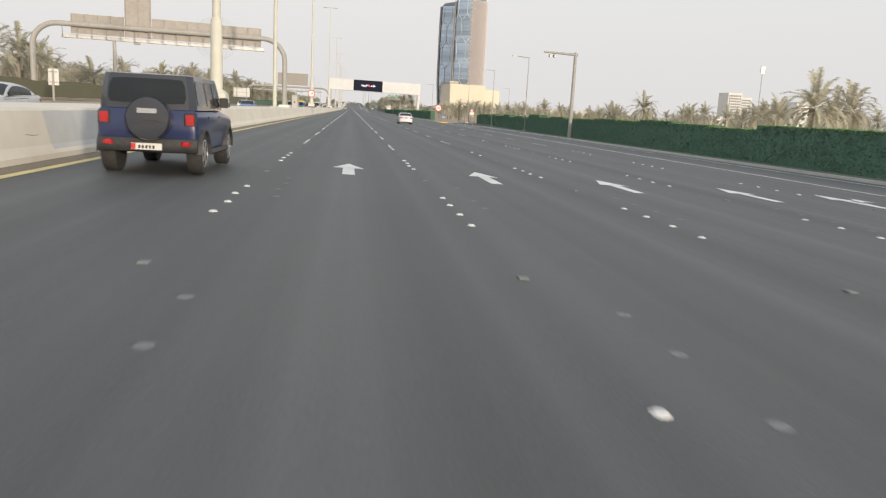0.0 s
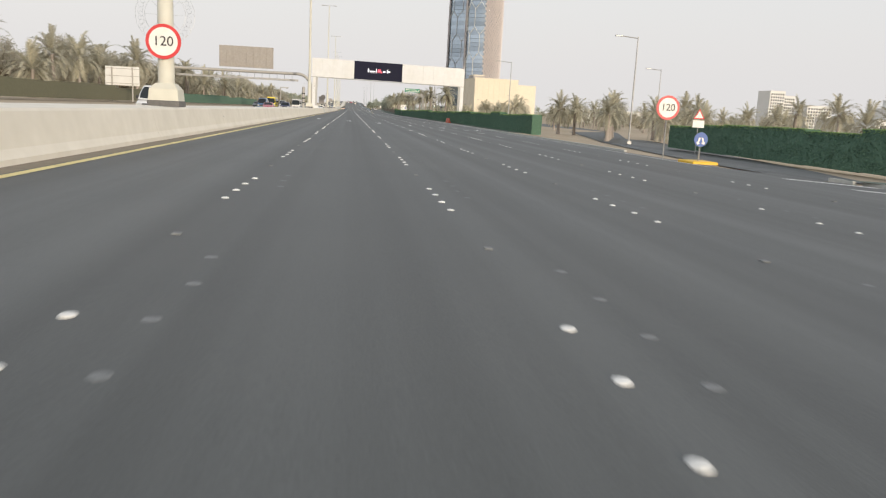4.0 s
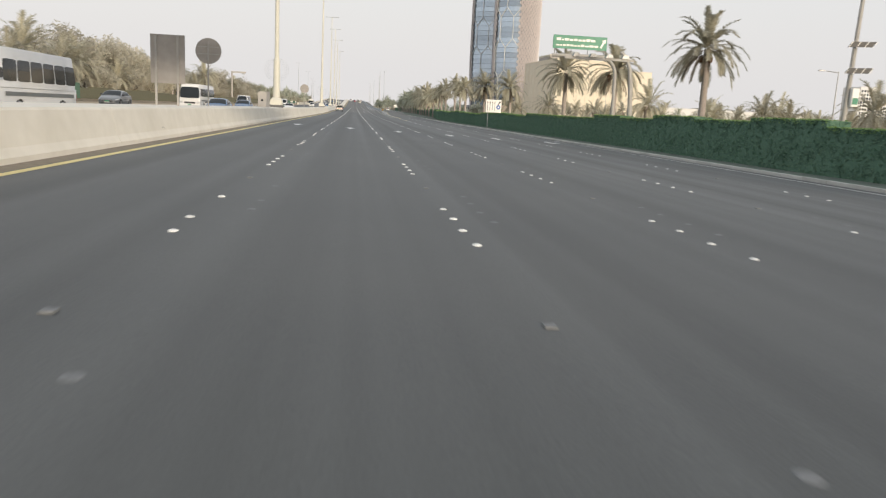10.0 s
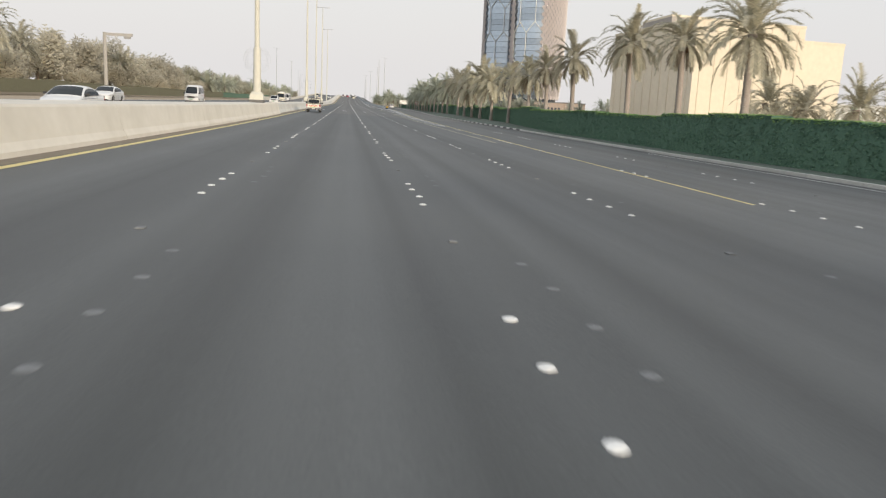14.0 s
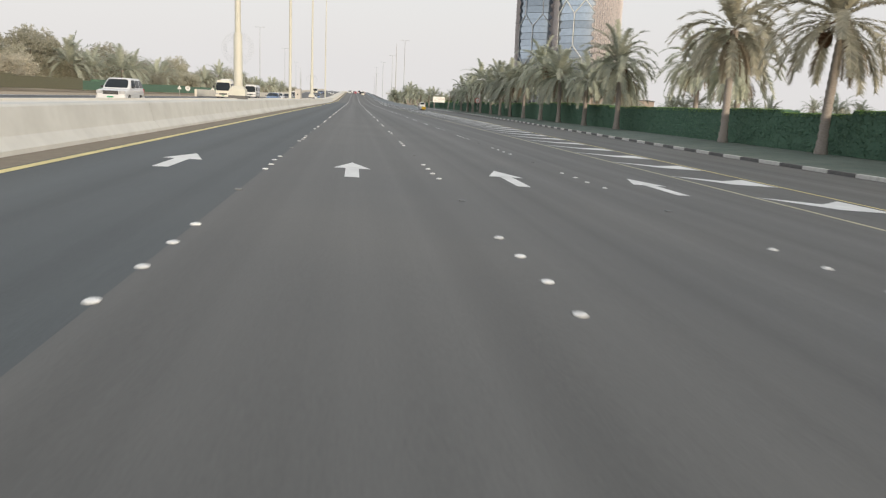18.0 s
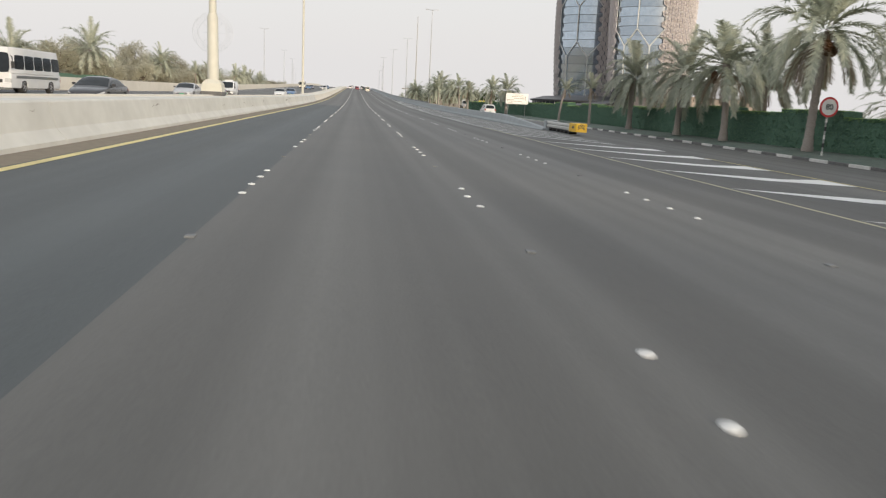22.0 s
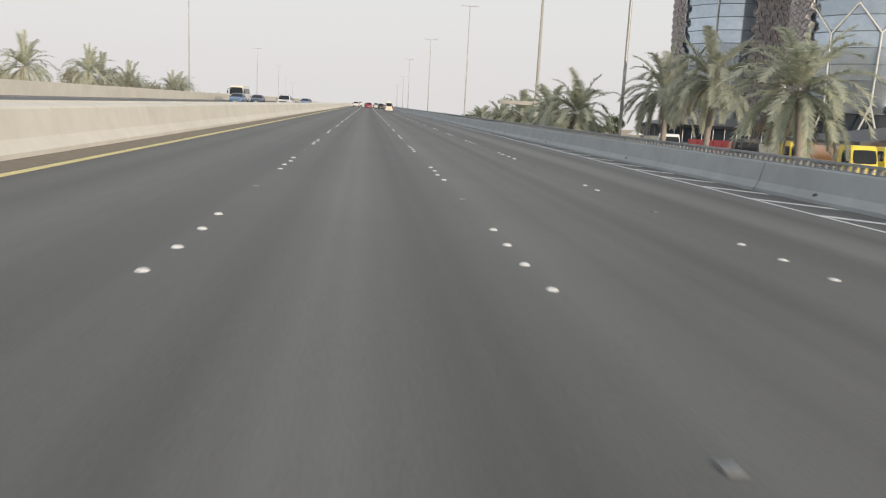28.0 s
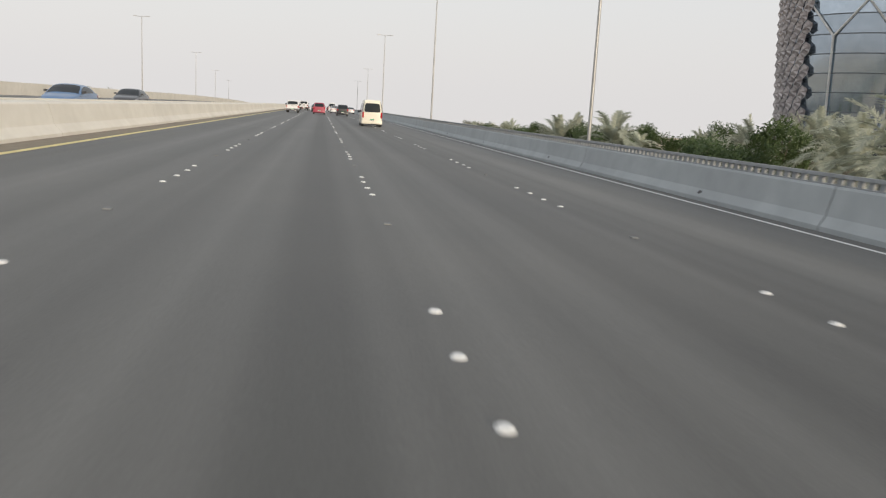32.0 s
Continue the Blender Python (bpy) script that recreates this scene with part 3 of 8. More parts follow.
strip("verge", lambda y: KERB_R(y) + 0.15, lambda y: 29.5 + max(0, y - 60) * 0.05, -100, 122, M_VERGE, "dusty gravelly ground cover on the verge", "verge", 0.16, zg)
kerb_box = MB()
kerb_box.box(0, 0.01, -0.12, 0.16, 1.49, 0.15, 0.015)
KERB_ME = {m.name: None for m in (M_KERB, M_BLACKK, M_WHITEK)}
for m in (M_KERB, M_BLACKK, M_WHITEK):
    KERB_ME[m.name] = kerb_box.mesh("kerb_block", m)
kerb_root = tagged(new("kerb"), "row of kerb stones, black and white along the ramp", "kerb", "", "structure")
far_kerb = MB()
for y in np.arange(-30, 760, 1.5):
    if 122 < y < 140:
        continue
    m = M_KERB if y < 432 else (M_BLACKK if int(y / 1.5) % 2 else M_WHITEK)
    x, z = KERB_R(y), zg(y)
    turn = math.atan2(KERB_R(y + 1.5) - x, 1.5)
    if 200 < y < 640:
        ob = part("kerb_block", KERB_ME[m.name], m, kerb_root)
        ob.matrix_basis = Matrix.Translation((x, y, z)) @ Matrix.Rotation(-turn, 4, "Z")
    else:
        far_kerb.box(x, y + 0.01, z - 0.12, x + 0.16, y + 1.49, z + 0.15)
part("kerb_run", far_kerb, M_KERB, kerb_root)["kind"] = "stuff"


# ---- hedges ----
def hedge_leaves(length, depth, height, n, seed, top):
    r = random.Random(seed)
    mb = MB()
    for _ in range(n):
        if top:
            p, nrm = Vector((r.uniform(0, depth), r.uniform(0, length), height + r.uniform(-0.03, 0.05))), Vector((0, 0, 1))
            if r.random() < 0.35:
                p = Vector((r.uniform(-0.07, 0.03), p.y, height - r.random() ** 2 * 0.22 + 0.04))
        else:
            p, nrm = Vector((r.uniform(-0.05, 0.03), r.uniform(0, length), r.uniform(0.02, height))), Vector((-1, 0, 0))
            if r.random() < 0.12:
                p, nrm = Vector((r.uniform(0, depth), r.uniform(-0.04, 0.03), r.uniform(0, height))), Vector((0, -1, 0))
        d = (nrm + Vector((r.uniform(-1, 1), r.uniform(-1, 1), r.uniform(-0.6, 1)))).normalized()
        s = d.orthogonal().normalized()
        s.rotate(Matrix.Rotation(r.uniform(0, 6.28), 3, d))
        t = d.cross(s)
        a, b = r.uniform(0.05, 0.10), r.uniform(0.03, 0.05)
        mb.quad(p - s * a, p - t * b, p + s * a, p + t * b)
    return mb


def hedge_core(length, depth, height, seed):
    mb = MB()
    r = random.Random(seed)
    nx, nz = 16, 6
    rings = []
    for i in range(nx + 1):
        y = length * i / nx
        ring = [(noise.noise((y * 1.3, k * 0.7, seed)) * 0.06 + (0 if k <= nz else 0), y, height * k / nz + (0.05 * noise.noise((y, 3, seed)) if k == nz else 0)) for k in range(nz + 1)]
        ring += [(depth * k / 3, y, height + 0.06 * noise.noise((y * 1.7, k, seed + 9))) for k in range(1, 4)]
        ring += [(depth, y, 0)]
        rings.append(ring)
    mb.loft(rings)
    return mb


HEDGE_SEG = 6.0
hedge_kit = []
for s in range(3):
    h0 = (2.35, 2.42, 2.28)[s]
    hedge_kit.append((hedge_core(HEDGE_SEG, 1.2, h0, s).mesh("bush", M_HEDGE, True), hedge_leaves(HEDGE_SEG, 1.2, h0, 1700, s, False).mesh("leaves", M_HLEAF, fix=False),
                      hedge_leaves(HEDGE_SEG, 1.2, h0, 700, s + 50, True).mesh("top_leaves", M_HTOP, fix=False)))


dusty_kit = []
for core, leaf, top in hedge_kit:
    trio = []
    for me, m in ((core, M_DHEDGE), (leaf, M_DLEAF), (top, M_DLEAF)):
        me = me.copy()
        me.materials.clear()
        me.materials.append(m)
        trio.append(me)
    dusty_kit.append(tuple(trio))


def hedge_run(pts, label, scale_z=1.0, group="clipped hedge along the road", kits=hedge_kit):
    r = random.Random(int(pts[0][1]))
    for (x0, y0), (x1, y1) in zip(pts, pts[1:]):
        L = math.hypot(x1 - x0, y1 - y0)
        n = max(1, int(round(L / HEDGE_SEG)))
        ang = math.atan2(-(x1 - x0), y1 - y0)
        for i in range(n):
            f = i / n
            x, y = x0 + (x1 - x0) * f, y0 + (y1 - y0) * f
            kit = kits[r.randrange(3)]
            root = thing("hedge", label, "hedge", group)
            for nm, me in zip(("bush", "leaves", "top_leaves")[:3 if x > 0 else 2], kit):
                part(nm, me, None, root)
            root.matrix_basis = Matrix.Translation((x, y, zg(y) + 0.1 + (VERGE_Z(y) - 0.16 if x > 0 else 0))) @ Matrix.Rotation(ang, 4, "Z") @ Matrix.Diagonal((1, L / n / HEDGE_SEG, scale_z * r.choice((0.93, 0.98, 1.0, 1.07)), 1))


hedge_run([(28.2, -40), (28.0, 48), (29.0, 90), (31.5, 126), (34.2, 160)], "dark green clipped hedge beside the carriageway")
hedge_run([(23.9, 175), (23.9, 430), (25.6, 450), (27.2, 470), (27.9, 500), (28.9, 531), (29.4, 560), (30.6, 620), (32.0, 700), (33.0, 760)], "dark green clipped hedge behind the verge")
hedge_run([(-33, -60), (-33, 235)], "dusty olive clipped hedge beyond the opposite carriageway", 0.8, "clipped hedge across the road", dusty_kit)
hedge_run([(-33, 235), (-33, 345)], "dark green clipped hedge beyond the opposite carriageway", 0.8, "clipped hedge across the road")
hedge_run([(-33, 345), (-34, 560)], "dusty olive clipped hedge beyond the opposite carriageway", 0.6, "clipped hedge across the road", dusty_kit)
hedge_run([(-34, 560), (-34, 672)], "low green clipped hedge beyond the opposite carriageway", 0.55, "clipped hedge across the road")


# ---- palms and trees ----
def frond(mb, base, yaw, lift, length, droop, r, wide=0.46, n=40, thick=0.036):
    """One arched frond: a thin rib with narrow leaflets in two rows that hang at its sides."""
    p, d = Vector(base), Vector((math.cos(yaw) * math.cos(lift), math.sin(yaw) * math.cos(lift), math.sin(lift)))
    side = Vector((-math.sin(yaw), math.cos(yaw), 0))
    step, pts = length / 10, [Vector(base)]
    for i in range(10):
        d = (d + Vector((0, 0, -droop * (0.2 + 0.17 * i)))).normalized()
        p = p + d * step
        pts.append(p.copy())
    for a, b in zip(pts[:-1], pts[1:]):
        w = 0.035
        mb.quad(a - side * w, a + side * w, b + side * w * 0.7, b - side * w * 0.7)
    for k in range(n):
        f = 0.08 + 0.92 * k / (n - 1)
        q = f * 10
        i = min(int(q), 9)
        c = pts[i].lerp(pts[i + 1], q - i)
        t = (pts[i + 1] - pts[i]).normalized()
        ln = wide * math.sin(min(1.0, f * 1.4 + 0.22) * math.pi * 0.5) * (1.0 if f < 0.75 else 1.0 - (f - 0.75) * 1.7) * r.uniform(0.8, 1.15)
        up = t.cross(side).normalized()
        if up.z < 0:
            up = -up
        for s in (-1, 1):
            o = (t * 0.7 + side * s * 0.8 + up * r.uniform(0.0, 0.6)).normalized()
            o = (o + Vector((0, 0, -0.3))).normalized()
            wv = t * thick
            mb.tri(c - wv, c + wv, c + o * ln)


def palm_kit(seed, spread=1.0, count=44, dry=10, dates=0, n=58, thick=0.047):
    """Crown, hanging dry fronds and fruit for a palm whose crown sits at the origin."""
    r = random.Random(seed)
    live, dead, fruit = MB(), MB(), MB()
    for i in range(count):
        f = i / count
        yaw = i * 2.399 + r.uniform(-0.7, 0.7)
        lift = 1.32 - 1.80 * f ** 0.9 + r.uniform(-0.26, 0.26)
        frond(live, (0.14 * math.cos(yaw), 0.14 * math.sin(yaw), 0.3 - 0.5 * f), yaw, lift, (2.95 + r.uniform(-0.55, 0.35)) * spread * (0.84 + 0.16 * min(1, 4 * f)), 0.09 + 0.10 * f + r.uniform(0, 0.09), r, 0.51, n, thick)
    for i in range(dry):
        yaw = r.uniform(0, 6.28)
        frond(dead, (0.18 * math.cos(yaw), 0.18 * math.sin(yaw), -0.35), yaw, -0.5 + r.uniform(-0.35, 0.2), (2.1 + r.uniform(-0.5, 0.3)) * spread, 0.2, r, 0.36, 22)
    spots = [(r.uniform(0, 6.28), r.uniform(-0.15, 0.1)) for i in range(dates)]
    return live.mesh("crown", M_PALM, fix=False), dead.mesh("dry_fronds", M_PALMDRY, fix=False), spots


def bunch_mesh():
    """One hanging bunch of dates on its stalk, out along +x."""
    mb, c, rings = MB(), Vector((0.5, 0, -0.7)), []
    for k in range(6):
        a = math.pi * k / 5
        rr = 0.17 * math.sin(a) + 0.02
        rings.append([c + Vector((rr * math.cos(b), rr * math.sin(b), 0.30 * math.cos(a))) for b in [2 * math.pi * s / 8 + k for s in range(8)]])
    mb.loft(rings)
    mb.tube([(0.1, 0, 0), c + Vector((0, 0, 0.6)), c + Vector((0, 0, 0.3))], 0.02, 5)
    return mb.mesh("hanging_fruit", M_DATES)


def trunk_mesh(height, lean, seed):
    r = random.Random(seed)
    mb, n = MB(), int(height / 0.22)
    rings = []
    for i in range(n + 1):
        f = i / n
        z = height * f
        rad = (0.26 - 0.05 * f + 0.10 * max(0, 1 - f * 7)) * (1.0 + (0.10 if i % 2 else -0.04)) + (0.07 * max(0, f - 0.86) / 0.14)
        cx, cy = lean[0] * f * f, lean[1] * f * f
        rings.append([(cx + rad * math.cos(a + i * 0.3), cy + rad * math.sin(a + i * 0.3), z) for a in [2 * math.pi * s / 10 for s in range(10)]])
    mb.loft(rings)
    return mb.mesh("trunk", M_TRUNK, True)


CROWNS = [palm_kit(1, 1.03, 50, 9, 3), palm_kit(2, 1.08, 54, 12, 0), palm_kit(3, 0.98, 48, 14, 2), palm_kit(4, 1.06, 56, 7, 0), palm_kit(5, 1.09, 50, 16, 3)]
FAR_CROWNS = [palm_kit(20 + i, k[0], k[1], k[2], 0, 22, 0.075) for i, k in enumerate([(1.0, 46, 8), (1.06, 50, 9), (0.95, 44, 8), (1.05, 50, 6), (1.08, 46, 9)])]
ragged, rag_dead, rg = MB(), MB(), random.Random(77)
for i in range(17):
    frond(ragged, (0.1 * math.cos(i * 2.4), 0.1 * math.sin(i * 2.4), 0.1), i * 2.4 + rg.uniform(-0.3, 0.3), 1.35 - 0.075 * i, 1.9 + rg.uniform(-0.5, 0.3), 0.09, rg, 0.36, 34, 0.042)
for i in range(5):
    frond(rag_dead, (0, 0, -0.1), i * 1.3, -0.5, 1.1, 0.2, rg, 0.3, 14)
SPARSE = (ragged.mesh("crown", M_PALM, fix=False), rag_dead.mesh("dry_fronds", M_PALMDRY, fix=False), [])
TAN_PALMS = {}
for kit in CROWNS + FAR_CROWNS:
    me = kit[0].copy()
    me.materials.clear()
    me.materials.append(M_PALMTAN)
    TAN_PALMS[kit[0].name] = me
TRUNKS = {}
BUNCH = bunch_mesh()


def palm(x, y, height, kit, z=None, scale=1.0, group="date palms", label="", lean=0):
    key = (round(height * 2) / 2, lean)
    if key not in TRUNKS:
        rr = random.Random(int(key[0] * 10) + lean)
        TRUNKS[key] = (trunk_mesh(key[0], (rr.uniform(-0.35, 0.35) + lean * 0.7, rr.uniform(-0.3, 0.3)), lean + 3), rr)
    if "distant" in group or "across" in group or "young" in group or "sandy" in group:
        kit = FAR_CROWNS[CROWNS.index(kit)]
    live, dead, spots = kit
    root = thing("palm_tree", label or "dusty olive date palm with a rough brown trunk", "palm tree", group)
    slim = 0.62 if kit is SPARSE else 1.0
    part("trunk", TRUNKS[key][0], None, root).matrix_basis = Matrix.Diagonal((slim, slim, 1, 1))
    top = max(TRUNKS[key][0].vertices, key=lambda v: v.co.z).co
    spin = (x * 7.3 + y * 3.1) % 6.28
    seat = Matrix.Translation((top.x * slim, top.y * slim, key[0] - (0.1 if slim < 1 else 0))) @ Matrix.Rotation(spin, 4, "Z") @ Matrix.Scale(scale, 4)
    part("crown", TAN_PALMS[live.name] if y < 512 and kit is not SPARSE else live, None, root).matrix_basis = seat
    if kit not in FAR_CROWNS:
        part("dry_fronds", dead, None, root).matrix_basis = seat
    if "hedge" in group:
        for yaw, dz in spots:
            part("hanging_fruit", BUNCH, None, root).matrix_basis = seat @ Matrix.Translation((0, 0, dz)) @ Matrix.Rotation(yaw, 4, "Z")
    root.location = (x, y, (zg(y) if z is None else z) - 0.05)
    return root


def tree_kit(seed, height, width):
    """Trunk with limbs, and a crown of many small leaf sprays in uneven clumps."""
    r = random.Random(seed)
    wood, leaf = MB(), MB()
    fork = height * 0.32
    wood.tube([(0, 0, 0), (0.05, 0.03, fork * 0.5), (0.0, 0.1, fork)], [0.20, 0.16, 0.13], 8)
    clumps = []
    for i in range(13):
        a = i * 2.4 + r.uniform(-0.4, 0.4)
        rad = width * 0.5 * r.uniform(0.25, 0.85)
        z = height * r.uniform(0.34, 0.88)
        e = Vector((math.cos(a) * rad, math.sin(a) * rad, z))
        wood.tube([(0, 0.1, fork), e * 0.5 + Vector((0, 0, fork * 0.4)), e], [0.10, 0.06, 0.025], 6)
        clumps.append((e, width * r.uniform(0.17, 0.30)))
    for c, s in clumps:
        for _ in range(230):
            v = Vector((r.gauss(0, 1), r.gauss(0, 1), r.gauss(0, 0.7)))
            v = v.normalized() * s * r.uniform(0.45, 1.1)
            p = c + v
            d = Vector((r.uniform(-1, 1), r.uniform(-1, 1), r.uniform(-0.4, 0.9))).normalized()
            o = d.orthogonal().normalized() * r.uniform(0.06, 0.12)
            ln = r.uniform(0.25, 0.55)
            mb_q = (p - o, p + o, p + d * ln + o * 0.3, p + d * ln - o * 0.3)
            leaf.quad(*mb_q)
    return wood.mesh("trunk", M_BARK, True), leaf.mesh("crown", M_TREE, fix=False)


TREES = [tree_kit(11, 6.2, 6.0), tree_kit(12, 7.4, 6.6), tree_kit(13, 5.2, 5.4), tree_kit(14, 8.2, 6.0)]

TREES_GREEN, TREES_TAN = [t[1].copy() for t in TREES], [t[1].copy() for t in TREES]
for crowns, m in ((TREES_GREEN, M_GREEN), (TREES_TAN, M_TREETAN)):
    for me in crowns:
        me.materials.clear()
        me.materials.append(m)


def tree(x, y, k, z=None, scale=1.0, group="dusty roadside trees", green=False):
    root = thing("tree", "deep green broadleaf tree with a dense crown" if green else "dusty grey-green broadleaf tree with an uneven crown", "tree", group)
    part("trunk", TREES[k][0], None, root)
    part("crown", TREES_GREEN[k] if green else TREES_TAN[k] if y < 560 else TREES[k][1], None, root)
    root.matrix_basis = Matrix.Translation((x, y, (zg(y) if z is None else z) - 0.05)) @ Matrix.Rotation((x * 3.7 + y) % 6.28, 4, "Z") @ Matrix.Scale(scale, 4)


# palms close to the right-hand hedge
for i, y in enumerate([266.5, 300, 317, 330.5, 358.3, 380.3, 399.5, 408, 417.5, 430.8, 441, 450, 459]):
    palm(26.3 + (i % 3 - 1) * 0.2, y, (6.8, 7.3, 7.0, 7.6, 6.3, 7.4, 7.6, 8.2, 8.3, 8.0, 7.4, 7.0, 6.8)[i], CROWNS[(4, 0, 2, 1, 3, 4, 1, 2, 0, 3, 4, 1, 2)[i]], scale=(1.05, 0.95, 1.08)[i % 3], group="date palms behind the hedge")
PALM_X = lerp_table([(460, 26.0), (500, 26.7), (531, 27.7), (609, 28.6), (640, 28.8)])
for i, y in enumerate([471.3, 481.8, 490.9, 500.5, 510.7, 531.2, 541, 551, 559.7, 569.8, 579.4, 587.8, 596.6, 608.4, 617.8, 625.1, 635.3]):
    h = (5.8, 6.8, 5.7, 7.2, 7.3, 6.7, 4.9, 5.8, 7.4, 6.0, 5.7, 6.2, 5.4, 7.0, 5.6, 5.0, 5.0)[i]
    palm(PALM_X(y), y, h, CROWNS[(i * 3) % 5], z=zg(y) + VERGE_Z(y), scale=(1.35, 1.45, 1.38)[i % 3] * (0.8 if i == 6 else 0.88 if i == 16 else 1.0), group="date palms in front of the hedge", label="tall date palm with drooping fronds before the hedge")
for i, y in enumerate(range(516, 625, 13)):
    palm(HEDGE_X(y) + 4.5 + (i % 2) * 3, y + 3, (6.5, 7.4, 5.8)[i % 3], CROWNS[(i + 2) % 5], scale=1.35, group="date palms behind the hedge")
palm(28.6, 646.3, 4.5, SPARSE, scale=1.15, group="date palms beside the ramp", label="slender palm with a thin wind-swept crown")
palm(28.6, 658.0, 4.5, SPARSE, scale=1.0, group="date palms beside the ramp", label="leaning palm with a sparse ragged crown", lean=1)
for i, y in enumerate([688, 698.3, 722, 734, 746]):
    palm((28.2, 27.6, 27.0, 26.9, 26.2)[i], y, (4.5, 4.5, 4.6, 5.4, 4.6)[i], CROWNS[(i * 2 + 3) % 5], scale=(0.98, 0.98, 1.0, 1.1, 1.15)[i], group="date palms beside the ramp")
for x, y, h, k in [(25.1, 761, 6.4, 1), (27.6, 775.7, 8.2, 3), (27.8, 783.5, 7.4, 0), (20.7, 786.5, 5.0, 4), (21.0, 796.2, 5.0, 2), (23.5, 819, 5.0, 1), (32.9, 852.4, 5.6, 3), (27.5, 855, 5.0, 0), (36, 858, 5.8, 4), (44, 876, 5.4, 1), (38, 870, 4.6, 3), (30, 890, 4.8, 2),
                   (58, 896, 6.6, 0), (62, 903, 6.4, 3), (47, 893, 4.8, 0), (33, 912, 4.6, 1), (40, 925, 5.0, 4)]:
    palm(x, y, h - 1.0, CROWNS[k], scale=1.38, group="date palms below the overpass", label="bushy date palm below the overpass wall")
for i in range(22):
    tree(34 + (i * 7.3) % 42, 880 + i * 5.2, (0, 2, 3)[i % 3], scale=0.85 + 0.05 * (i % 4), group="green trees below the overpass", green=True)
# farther palms on the right
rr = random.Random(21)
for i in range(46):
    y = rr.uniform(40, 330)
    x = rr.uniform(62, 150) if y > 150 else rr.uniform(60, 130)
    palm(x, y, rr.choice((4.0, 4.5, 5.0, 5.5, 6.0)), CROWNS[rr.randrange(5)], scale=1.4, group="palms of the distant grove")
for i in range(34):
    y = rr.uniform(185, 420)
    palm(rr.uniform(36, 60), y, rr.choice((3.0, 3.5, 4.0, 4.5)), CROWNS[rr.randrange(5)], scale=1.05, group="young palms behind the hedge")
for i in range(30):
    palm(rr.uniform(95, 320), rr.uniform(380, 700), rr.choice((4.0, 5.0, 6.0)), CROWNS[rr.randrange(5)], scale=1.4, group="palms of the distant grove")
for i in range(16):
    tree(rr.uniform(170, 330), rr.uniform(420, 760), rr.randrange(4), scale=1.3, group="trees of the distant grove")
for i in range(10):
    tree(rr.uniform(70, 200), rr.uniform(60, 420), rr.randrange(4), scale=0.8, group="trees of the distant grove")
for i in range(15):
    palm(46 + (i * 13 % 47), 572 + (i * 29 % 67), (3.0, 3.5, 4.0)[i % 3], CROWNS[i % 5], scale=(1.3, 1.1, 1.45)[i % 3], group="palms of the distant grove")
for x, y, h in [(45, 48, 5.0), (52, 52, 5.0), (40, 30, 3.5)]:
    palm(x, y, h, CROWNS[int(y) % 5], scale=1.2, group="palms of the distant grove")
for i in range(14):
    palm(34 + i * 2.6, 176 + (i * 37 % 31), 3.5 + (i % 3) * 0.7, CROWNS[i % 5], scale=0.85, group="palms on the sandy plot")
for i in range(34):
    palm(rr.uniform(80, 190), rr.uniform(330, 480) if i % 2 else rr.uniform(400, 500), rr.choice((3.5, 4.0, 4.5, 5.5)), CROWNS[rr.randrange(5)], scale=1.35, group="palms of the distant grove")
# left side, beyond the opposite carriageway
LEFT_K = lerp_table([(-50, 0.68), (170, 0.72), (240, 1.0), (420, 1.0), (520, 0.62), (640, 0.50), (700, 0.56), (800, 0.85)])
for i in range(112):
    y = -30 + i * 7.4 + rr.uniform(-2, 2)
    if rr.random() < (0.75 if y < 380 else 0.45):
        x, h, kit, k = -37.5 - rr.uniform(0, 4), rr.choice((3.5, 4.5, 5.0, 6.0, 7.0)) * (0.72 if y < 175 else 1.0 if y < 480 else 0.8), CROWNS[rr.randrange(5)], rr.uniform(1.25, 1.6)
        palm(x, y, h, kit, scale=k * (0.85 if y < 175 else 1.0), group="date palms across the road", label="grey-green date palm in the belt across the road")
    if rr.random() < 0.85:
        tree(-43 - rr.uniform(0, 6), y + 4, rr.randrange(4), scale=rr.uniform(0.95, 1.3) * LEFT_K(y))
    if rr.random() < 0.7 and y < 380:
        tree(-52 - rr.uniform(0, 9), y + 2, rr.randrange(4), scale=rr.uniform(1.15, 1.5) * LEFT_K(y))
    if y > 330 and rr.random() < 0.6:
        tree(-38 - rr.uniform(0, 3), y + 5, (0, 2)[rr.randrange(2)], scale=rr.uniform(0.65, 0.85))
rb = random.Random(52)
for i in range(84):
    y = 372 + i * 4.7 + rb.uniform(-1.5, 1.5)
    tree(-43.5 - rb.uniform(0, 5), y, rb.randrange(4), scale=rb.uniform(1.05, 1.45) * (0.74 if 560 < y < 770 else 1.0))
for i in range(26):
    tree(-48 - rr.uniform(0, 30), 780 + i * 14, rr.randrange(4), scale=rr.uniform(0.85, 1.15))
for x, y, h in [(-41, 838, 5.5), (-43, 848, 5.0), (-42, 858, 4.5), (-45, 872, 3.5), (-42, 886, 4.5), (-43, 895, 5.5), (-44, 902, 4.5), (-42, 780, 4.5), (-44, 800, 4.0), (-41, 818, 5.0)]:
    palm(x, y, h, CROWNS[int(y) % 5], scale=1.4, group="date palms across the road", label="grey-green date palm in the belt across the road")
for i in range(14):
    tree(rr.uniform(45, 150), 1060 + rr.uniform(0, 260), rr.randrange(4), scale=rr.uniform(0.9, 1.2), group="far trees beyond the overpass")
for i in range(22):
    palm(rr.uniform(34, 75), 890 + i * 9, rr.choice((3.5, 4.0, 4.5)), CROWNS[i % 5], scale=0.95, group="date palms below the overpass")


